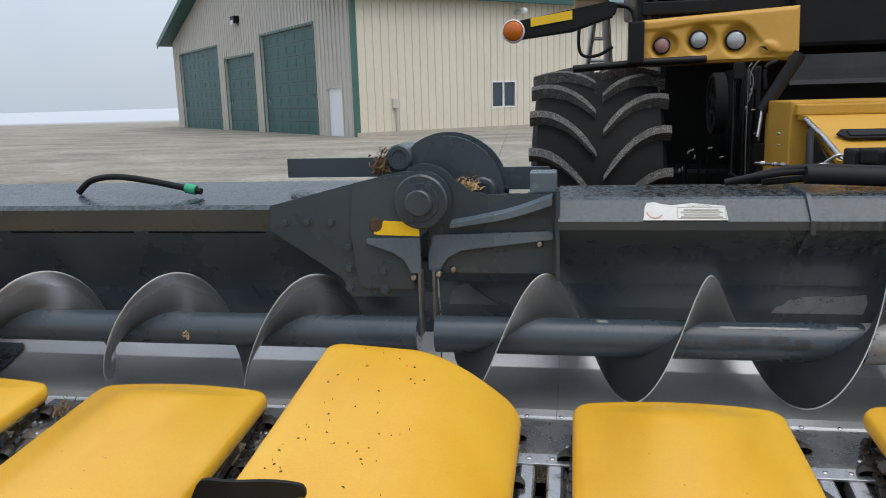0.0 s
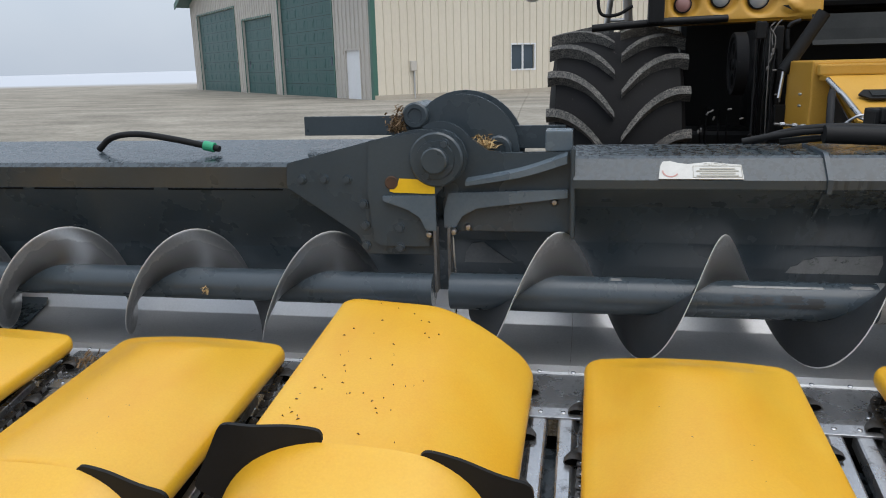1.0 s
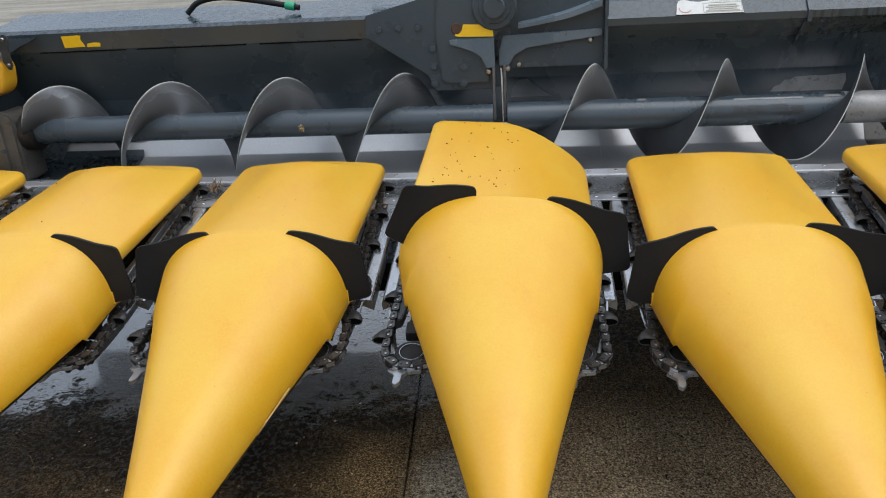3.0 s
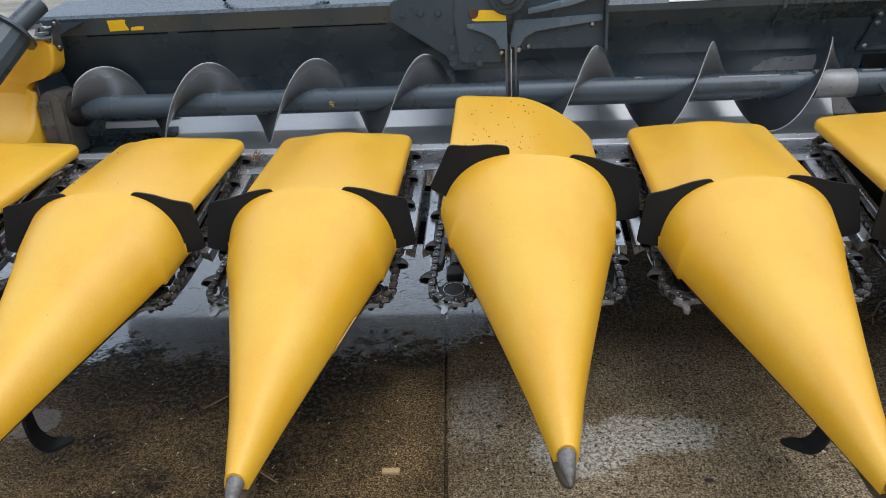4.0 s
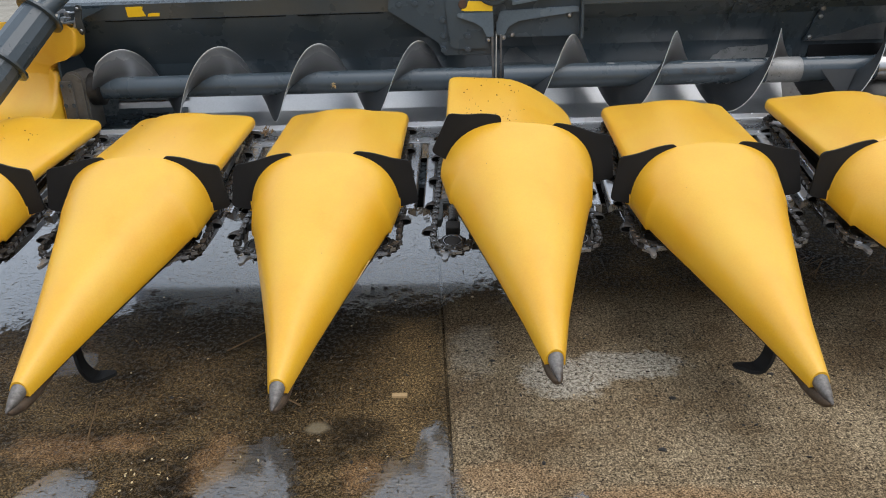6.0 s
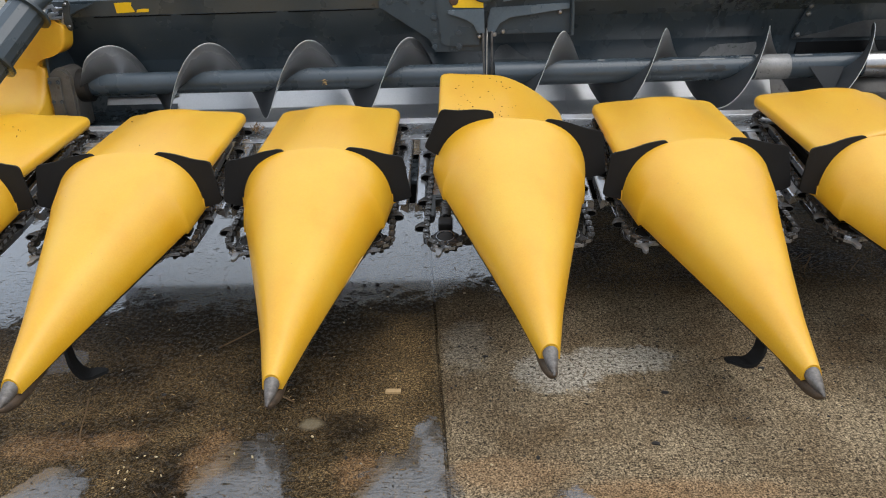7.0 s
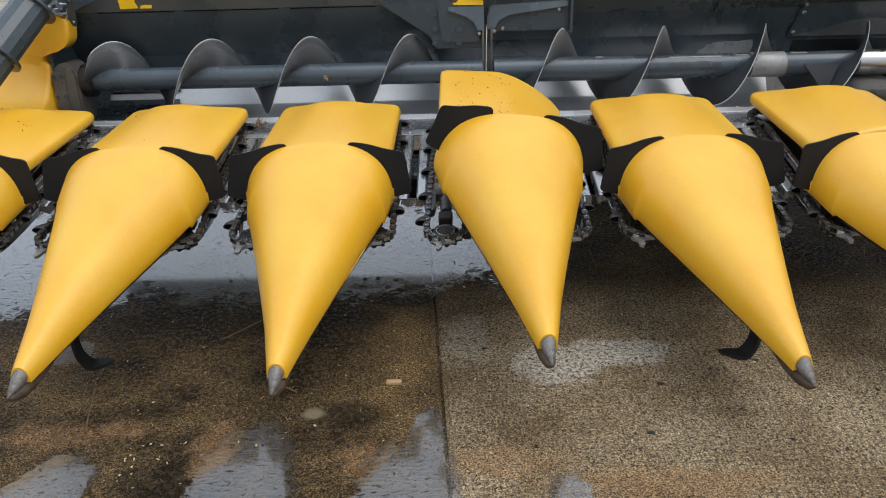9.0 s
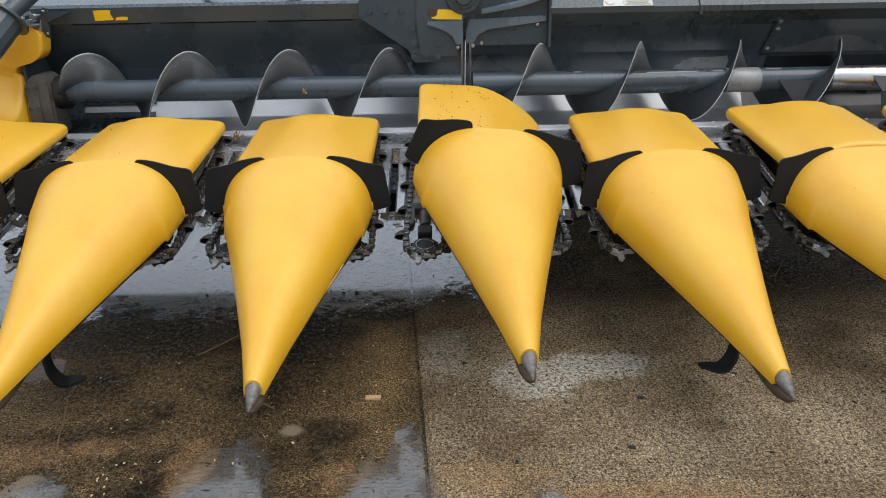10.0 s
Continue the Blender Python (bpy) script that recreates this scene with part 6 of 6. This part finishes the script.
def wing_end():
    case = thing("auger_drive_case", "dark steel auger drive case with bolted cover", "drive case")
    dome = [(-1.725, 0.63), (-1.600, 0.63), (-1.600, 0.86)] + [(-1.6625 + 0.0625 * math.cos(q), 0.875 + 0.070 * math.sin(q)) for q in [math.pi * k / 12 for k in range(13)]] + [(-1.725, 0.86)]
    part("case", prism("case", dome, 0.165, CASE, "xz", 0.385, 0.012), case)
    part("case_cover", box("case_cover", (0.060, 0.012, 0.25), (-1.694, 0.217, 0.775), CASE, 0.004), case)
    for z in (0.675, 0.775, 0.875):
        for x in (-1.715, -1.673):
            part("bolt", BOLT, case, "", pose(x, 0.211, z) @ Matrix.Scale(0.62, 4))
    part("bearing", turned("bearing", [(0.085, 0.0), (0.085, 0.05), (0.07, 0.06)], IRON, "x", pose(-1.60, AUGER_Y, AUGER_Z), 28), case)
    end = wing
    part("end_sheet", prism("end_sheet", [(0.24, 0.60), (0.78, 0.60), (0.78, 1.30), (0.40, 1.26), (0.26, 1.10)], 0.012, CHARCOAL, "yz", -1.735), end)
    part("end_bracket", prism("end_bracket", [(-1.615, 1.240), (-1.475, 1.243), (-1.50, 1.230), (-1.565, 1.205), (-1.615, 1.180)], 0.014, CHARCOAL, "xz", 0.350, 0.002), end)
    arm = [(-1.585, 1.125), (-1.572, 1.120), (-1.560, 1.140), (-1.565, 1.200), (-1.554, 1.245), (-1.561, 1.265), (-1.578, 1.268), (-1.592, 1.250), (-1.596, 1.210), (-1.602, 1.160)]
    latch = part("latch", prism("latch", arm, 0.010, CAST, "xz", 0.265, 0.002), end, "scuffed grey latch arm")
    for x, z in ((-1.576, 1.248), (-1.576, 1.142)):
        part("latch_bolt", BOLT_S, latch, "", pose(x, 0.255, z) @ Matrix.Scale(0.7, 4))
    part("latch_rod", pipe("latch_rod", [(-1.628, 0.275, 1.135), (-1.596, 0.275, 1.205)], 0.010, STEEL, 10), end, "bright steel latch rod")
    part("latch_plate", box("latch_plate", (0.17, 0.10, 0.010), (-1.70, 0.27, 1.183), STEEL, 0.003), end)
    for k, (x, z) in enumerate(((-1.655, 1.20), (-1.63, 1.225), (-1.735, 1.235))):
        part("latch_pin", turned("latch_pin", [(0.0, -0.03), (0.013, -0.028), (0.013, 0.0), (0.007, 0.004), (0.007, 0.05)], STEEL, "y", pose(x, 0.27, z), 12), end)
    part("latch_strap", prism("latch_strap", [(-1.80, 1.225), (-1.66, 1.248), (-1.655, 1.232), (-1.80, 1.205)], 0.012, STEEL, "xz", 0.30, 0.002), end, "scuffed steel latch strap")
    # dark closing plate over the outer end of the trough
    closing = [(y - 0.012, z + 0.010) for y, z in [(0.549, 0.680)] + TROUGH[1:7]]
    part("closing_plate", sheet("closing_plate", [(0.590, 0.768), (0.565, 0.728)], -1.594, -1.20, 0.004, CHARCOAL), end)
    part("closing_plate", sheet("closing_plate", [(y - 0.012, z + 0.010) for y, z in TROUGH[:7]], -1.73, -1.596, 0.004, CHARCOAL), end)
    part("closing_plate", sheet("closing_plate", closing, -1.594, -1.20, 0.004, CHARCOAL), end, "dark closing plate at the trough end")
    # the contoured end cover rising from the outer hood
    cover = thing("end_cover", "yellow contoured end cover of the header wing", "header cover")
    line = [(-2.5, 0.66), (-1.70, 0.66), (-1.718, 0.76), (-1.748, 0.85), (-1.766, 0.925), (-1.756, 0.972), (-1.718, 0.998), (-1.665, 1.012), (-1.624, 1.036), (-1.606, 1.085), (-1.625, 1.162), (-1.85, 1.175),
            (-2.5, 1.21)]
    bend = [(p.x, p.z) for p in curve_points([(x, 0, z) for x, z in line[1:12]], 4)]
    rings = []
    for d, yy in ((0.0, 0.33), (0.0, 0.245), (0.004, 0.236), (0.012, 0.231), (0.024, 0.230)):
        ring = []
        for i, (x, z) in enumerate(bend):
            a, b = bend[max(i - 1, 0)], bend[min(i + 1, len(bend) - 1)]
            t = Vector((b[0] - a[0], b[1] - a[1])).normalized()
            ring.append((x - t.y * d, yy, z + t.x * d * -1 if z > 1.1 else z - 0.3 * d))
        rings.append([(-2.5, yy, 0.66)] + ring + [(-2.5, yy, 1.21 - d)])
    part("cover_shell", loft("cover_shell", rings, YELLOW, smooth=True, angle=50), cover)
    foot = [(0.232 - 0.23 * (1 - math.cos(q)), 0.97 - 0.228 * math.sin(q)) for q in [math.pi / 2 * k / 10 for k in range(11)]]
    foot += [(-0.05, 0.742), (-0.05, 0.70), (0.27, 0.70), (0.27, 0.97)]
    part("cover_foot", loft("cover_foot", [[(x, 0.27 + (y - 0.27) * k, 0.70 + (z - 0.70) * k) for y, z in foot] for x, k in ((-2.5, 1.0), (-1.83, 1.0), (-1.790, 0.985), (-1.762, 0.945), (-1.745, 0.88), (-1.738, 0.79))], YELLOW, smooth=True, angle=60), cover)
    # the folded outer gathering auger: a faceted tapering tube with collars
    tube = thing("end_row_auger", "slate grey faceted end-row tube with collars", "end auger")
    a, b = Vector((-1.665, 0.09, 1.25)), Vector((-2.005, -0.49, 0.68))
    d = (b - a)
    rot = d.to_track_quat("Z", "Y").to_matrix().to_4x4()
    m = Matrix.Translation(a) @ rot
    L = d.length
    part("tube", turned("tube", [(0.080, 0.0), (0.088, 0.02), (0.092, 0.30), (0.098, L)], TUBE, "z", m, 14, False), tube)
    for h, r in ((0.02, 0.112), (0.32, 0.118), (0.64, 0.120)):
        part("collar", turned("collar", [(r - 0.03, h - 0.012), (r, h - 0.006), (r, h + 0.006), (r - 0.03, h + 0.012)], CHARCOAL, "z", m, 36), tube)
    part("neck", pipe("neck", [a, a - d.normalized() * 0.14 + Vector((0.02, 0.02, 0))], 0.045, CHARCOAL, 16), tube)


wing_end()

# ---- hoses over the beam, cable on the wing ----


def hoses():
    hb = thing("hydraulic_hoses", "black hydraulic hoses lying over the beam", "hose")
    for k, (x0, dz) in enumerate(((1.50, 0.0), (1.53, 0.012), (1.62, -0.012))):
        pts = [(x0, 0.62, 1.305), (x0 + 0.12, 0.60, 1.33 + dz), (x0 + 0.26, 0.58, 1.345 + dz), (x0 + 0.5, 0.58, 1.335 + dz), (x0 + 0.9, 0.60, 1.335 + dz)]
        part("hose", pipe("hose", curve_points(pts, 6), 0.012, RUBBER, 10), hb)
    sl = thing("coupler_block", "black multi-coupler with hose sleeve behind the beam", "hydraulic coupler")
    part("sleeve", pipe("sleeve", [(1.74, 0.56, 1.335), (2.10, 0.56, 1.318)], 0.030, RUBBER, 16), sl)
    part("coupler_body", box("coupler_body", (0.40, 0.12, 0.06), (2.12, 0.72, 1.375), BLACKED, 0.01), sl)
    for k in range(4):
        part("coupler_port", box("coupler_port", (0.05, 0.05, 0.05), (1.96 + 0.09 * k, 0.66, 1.385), BLACKED, 0.008), sl)
    part("red_cap", turned("red_cap", [(0.0, 0), (0.012, 0.003), (0.012, 0.02), (0, 0.022)], RED_CAP, "x", pose(1.90, 1.0, 1.30), 12), sl, "red coupler cap")
    cb = thing("cable", "black cable with green tape on the wing", "cable")
    part("sheath", pipe("sheath", curve_points([(-0.86, 0.52, 1.30), (-0.80, 0.52, 1.345), (-0.68, 0.50, 1.36), (-0.52, 0.49, 1.34), (-0.34, 0.48, 1.305)], 6), 0.012, RUBBER, 10), cb)
    part("tape", pipe("tape", [(-0.40, 0.483, 1.318), (-0.36, 0.481, 1.310)], 0.018, GREEN_TAPE, 10), cb, "green tape flag")


hoses()

# ---- crop trash and what lies on the yard ----


def straw_heap(name, at, n, spread, length, label, seed, mats, thin=1.0):
    rng = random.Random(seed)
    verts, faces = [], []
    for _ in range(n):
        p = Vector(at) + Vector((rng.gauss(0, spread[0]), rng.gauss(0, spread[1]), abs(rng.gauss(0, spread[2]))))
        d = Vector((rng.uniform(-1, 1), rng.uniform(-1, 1), rng.uniform(-0.6, 1.0))).normalized() * length * rng.uniform(0.5, 1.2)
        s = d.cross(Vector((0.3, 0.2, 1))).normalized() * rng.uniform(0.0015, 0.004) * thin
        u = d.cross(s).normalized() * 0.0015
        k = len(verts)
        verts += [p - d / 2 + s, p - d / 2 - s, p + d / 2 - s * 0.6, p + d / 2 + s * 0.6, p + u, p - u]
        faces += [(k, k + 1, k + 4), (k + 1, k + 2, k + 4), (k + 2, k + 3, k + 4), (k + 3, k, k + 4), (k, k + 5, k + 1), (k + 1, k + 5, k + 2), (k + 2, k + 5, k + 3), (k + 3, k + 5, k)]
    ob = part(name, mesh_of(name, verts, faces, mats))
    return tagged(ob, label, "straw", kind="stuff")


straw_heap("crop_trash", (0.332, 0.50, 1.362), 260, (0.014, 0.016, 0.030), 0.026, "brown chaff wedged beside the hinge", 1, STRAW_DARK)
straw_heap("crop_trash", (0.636, 0.46, 1.305), 240, (0.022, 0.016, 0.016), 0.026, "straw chaff lodged on the hinge plate", 2, STRAW)
straw_heap("crop_trash", (-0.63, -0.02, 0.66), 40, (0.02, 0.02, 0.01), 0.03, "chaff caught by a gathering lug", 4, STRAW_DARK)
straw_heap("crop_trash", (0.297, -0.765, 0.49), 60, (0.022, 0.02, 0.004), 0.02, "trash packed round the idler spring", 5, STRAW_DARK)
straw_heap("leaf_scrap", (-0.321, AUGER_Y - 0.068, 0.825), 14, (0.006, 0.002, 0.012), 0.025, "brown leaf scrap on the auger tube", 6, STRAW)
straw_heap("yard_straw", (1.98, -0.40, 0.004), 34, (0.22, 0.16, 0.002), 0.11, "loose wet stalks and straw on the concrete", 7, STRAW_DARK)
straw_heap("yard_straw", (-0.55, -1.36, 0.003), 90, (0.50, 0.27, 0.001), 0.016, "fine bits of straw strewn on the wet concrete", 9, STRAW, 0.4)
straw_heap("yard_straw", (-0.5, -1.45, 0.003), 420, (0.55, 0.26, 0.001), 0.022, "fine brown straw strewn on the wet concrete", 10, STRAW_DARK, 0.4)
straw_heap("yard_straw", (0.2, -0.9, 0.003), 90, (1.2, 0.5, 0.001), 0.03, "scattered bits of straw on the concrete", 8, STRAW_DARK)


def stalk(points, radius, label, mat=STRAW_DARK):
    tagged(part("stalk", pipe("stalk", curve_points(points, 6), radius, mat, 6)), label, "straw")


stalk([(-0.99, -1.36, 0.008), (-0.96, -1.44, 0.014), (-0.93, -1.55, 0.008), (-0.905, -1.62, 0.006)], 0.0026, "thin brown stalk lying on the wet concrete")
stalk([(-1.03, -1.50, 0.006), (-0.975, -1.46, 0.012), (-0.955, -1.41, 0.006)], 0.002, "short brown stalk lying on the wet concrete")
stalk([(-0.155, -1.50, 0.30), (-0.09, -1.40, 0.36), (-0.03, -1.28, 0.425), (0.01, -1.20, 0.47)], 0.0022, "long straw lodged under a divider", STRAW)
stalk([(-0.33, -1.33, 0.006), (-0.29, -1.37, 0.012), (-0.24, -1.40, 0.006)], 0.003, "bent stalk on the wet concrete")
stalk([(1.06, -0.97, 0.005), (1.045, -1.0, 0.010), (1.06, -1.05, 0.010), (1.085, -1.04, 0.005)], 0.0028, "curled dark husk on the concrete")
stalk([(-0.62, -1.00, 0.005), (-0.55, -0.92, 0.010), (-0.50, -0.84, 0.005)], 0.003, "stalk on the wet concrete")


def scatter(name, n, area, size, mat, label, category, seed, z=0.0):
    rng = random.Random(seed)
    bm = bmesh.new()
    for _ in range(n):
        geo = bmesh.ops.create_icosphere(bm, subdivisions=1, radius=size * rng.uniform(0.6, 1.3))
        m = Matrix.Translation((rng.uniform(*area[0]), rng.uniform(*area[1]), z + size * 0.4)) @ pose(0, 0, 0, rng.uniform(0, 90), 0, rng.uniform(0, 360)) @ Matrix.Diagonal((1.3, 0.8, 0.5, 1))
        bmesh.ops.transform(bm, matrix=m, verts=geo["verts"])
    return tagged(part(name, finish(name, bm, mat, True)), label, category, kind="stuff")


scatter("corn_kernels", 14, ((-0.72, -0.55), (-1.85, -1.68)), 0.0055, KERNEL, "spilled pale corn kernels", "corn", 11)
scatter("corn_kernels", 60, ((-1.6, 2.4), (-1.9, -0.3)), 0.0045, KERNEL, "spilled pale corn kernels", "corn", 12)
scatter("pebbles", 50, ((-1.6, 2.4), (-2.0, 0.2)), 0.007, IRON, "dark crumbs on the concrete", "gravel", 13)
scatter("yard_crumbs", 380, ((0.3, 2.5), (-1.55, -0.45)), 0.0042, IRON, "dark mud crumbs scattered on the concrete", "mud", 14)
scatter("yard_crumbs", 160, ((-1.8, 0.2), (-1.9, -0.5)), 0.0040, IRON, "dark mud crumbs scattered on the wet concrete", "mud", 15)
scatter("pale_grit", 170, ((-1.8, 0.25), (-2.0, -0.7)), 0.0030, CHAFF, "pale grit scattered on the wet concrete", "gravel", 16)
chip = tagged(part("wood_chip", box("wood_chip", (0.055, 0.022, 0.010), (0.103, -1.342, 0.006), WOOD, 0.002, None)), "pale splinter of wood on the concrete", "wood chip")


def crumb(x, y, size, seed):
    rng = random.Random(seed)
    bm = bmesh.new()
    bmesh.ops.create_icosphere(bm, subdivisions=2, radius=size)
    for v in bm.verts:
        v.co *= rng.uniform(0.75, 1.2)
        v.co.z *= 0.4
        v.co.x *= 1.4
    bmesh.ops.translate(bm, vec=(x, y, size * 0.3), verts=bm.verts)
    tagged(part("mud_crumb", finish("mud_crumb", bm, IRON, True)), "dark mud crumb on the concrete", "mud", "mud crumbs on the yard")


for k, (x, y, size) in enumerate(((1.06, -1.37, 0.009), (0.96, -1.66, 0.010), (-0.28, -1.28, 0.008), (0.44, -1.10, 0.008), (1.45, -1.22, 0.009))):
    crumb(x, y, size, 20 + k)


def chaff(name, n, xs, zs, seed, label):
    """Pale flecks of chaff stuck to the upper back sheet."""
    rng = random.Random(seed)
    verts, faces = [], []
    for _ in range(n):
        x, z = rng.uniform(*xs), rng.uniform(*zs)
        y = (0.40 if x < 0.5 else 0.42) + (1.19 - z) * 0.5 - 0.012 - (0.012 if x < 0.5 else 0)
        a, ln, w = rng.uniform(0, 3.14), rng.uniform(0.002, 0.005), rng.uniform(0.0006, 0.0012)
        dx, dz = math.cos(a) * ln, math.sin(a) * ln
        k = len(verts)
        verts += [(x - dx, y + dz * 0.5, z - dz), (x + dz * w / ln, y - 0.001, z - dx * w / ln), (x + dx, y - dz * 0.5, z + dz), (x - dz * w / ln, y - 0.001, z + dx * w / ln), (x, y + 0.004, z)]
        faces += [(k, k + 1, k + 2, k + 3), (k, k + 4, k + 1), (k + 1, k + 4, k + 2), (k + 2, k + 4, k + 3), (k + 3, k + 4, k)]
    tagged(part(name, mesh_of(name, verts, faces, CHAFF)), label, "chaff", kind="stuff")


chaff("chaff_flecks", 45, (-1.5, 0.0), (0.98, 1.16), 31, "pale chaff flecks on the wing back sheet")
chaff("chaff_flecks", 12, (1.0, 2.0), (0.98, 1.16), 32, "pale chaff flecks on the back sheet")


def hood_specks(n, x_mid, height, seed, label, u_to=0.6):
    """Small dark flecks of mud and husk lying on a cover."""
    rng = random.Random(seed)
    verts, faces = [], []
    for _ in range(n):
        u, y = rng.uniform(-0.85, u_to), -0.75 * rng.random() ** 1.3 - 0.02
        x, z = x_mid + u * 0.287, height(u, y) + 0.0015
        a, ln, w = rng.uniform(0, 3.14), rng.uniform(0.0015, 0.005), rng.uniform(0.0008, 0.0016)
        c, s = math.cos(a), math.sin(a)
        k = len(verts)
        verts += [(x + c * ln, y + s * ln, z), (x - s * w, y + c * w, z + 0.001), (x - c * ln, y - s * ln, z), (x + s * w, y - c * w, z + 0.001), (x, y, z + 0.003), (x, y, z - 0.004)]
        faces += [(k, k + 1, k + 4), (k + 1, k + 2, k + 4), (k + 2, k + 3, k + 4), (k + 3, k, k + 4), (k + 1, k, k + 5), (k + 2, k + 1, k + 5), (k + 3, k + 2, k + 5), (k, k + 3, k + 5)]
    tagged(part("crop_specks", mesh_of("crop_specks", verts, faces, STRAW_DARK)), label, "crop residue", kind="stuff")


def cover_height(u, y):
    s = (0.012 - y) / 0.812
    return 0.740 - 0.078 * s + cover_crown(s) * (1 - abs(u) ** 2.1)


def hinge_height(u, y):
    return 0.729 - 0.074 * (0.012 - y) / 0.812 + 0.104 - 0.018 * (u + 1) - 0.165 * max(0.0, (u + 0.1) / 1.1) ** 1.7 + 0.075 + 0.035 * y


hood_specks(46, HINGE + 0.03, hinge_height, 41, "brown crop specks on the hinge cover", 0.15)
hood_specks(46, -1.73, cover_height, 42, "brown crop specks on the outer cover")
hood_specks(8, 2.049, cover_height, 43, "brown crop specks on a cover")
hood_specks(10, 2.808, cover_height, 44, "brown crop specks on a cover")
hood_specks(5, -0.972, cover_height, 45, "brown crop specks on a cover")
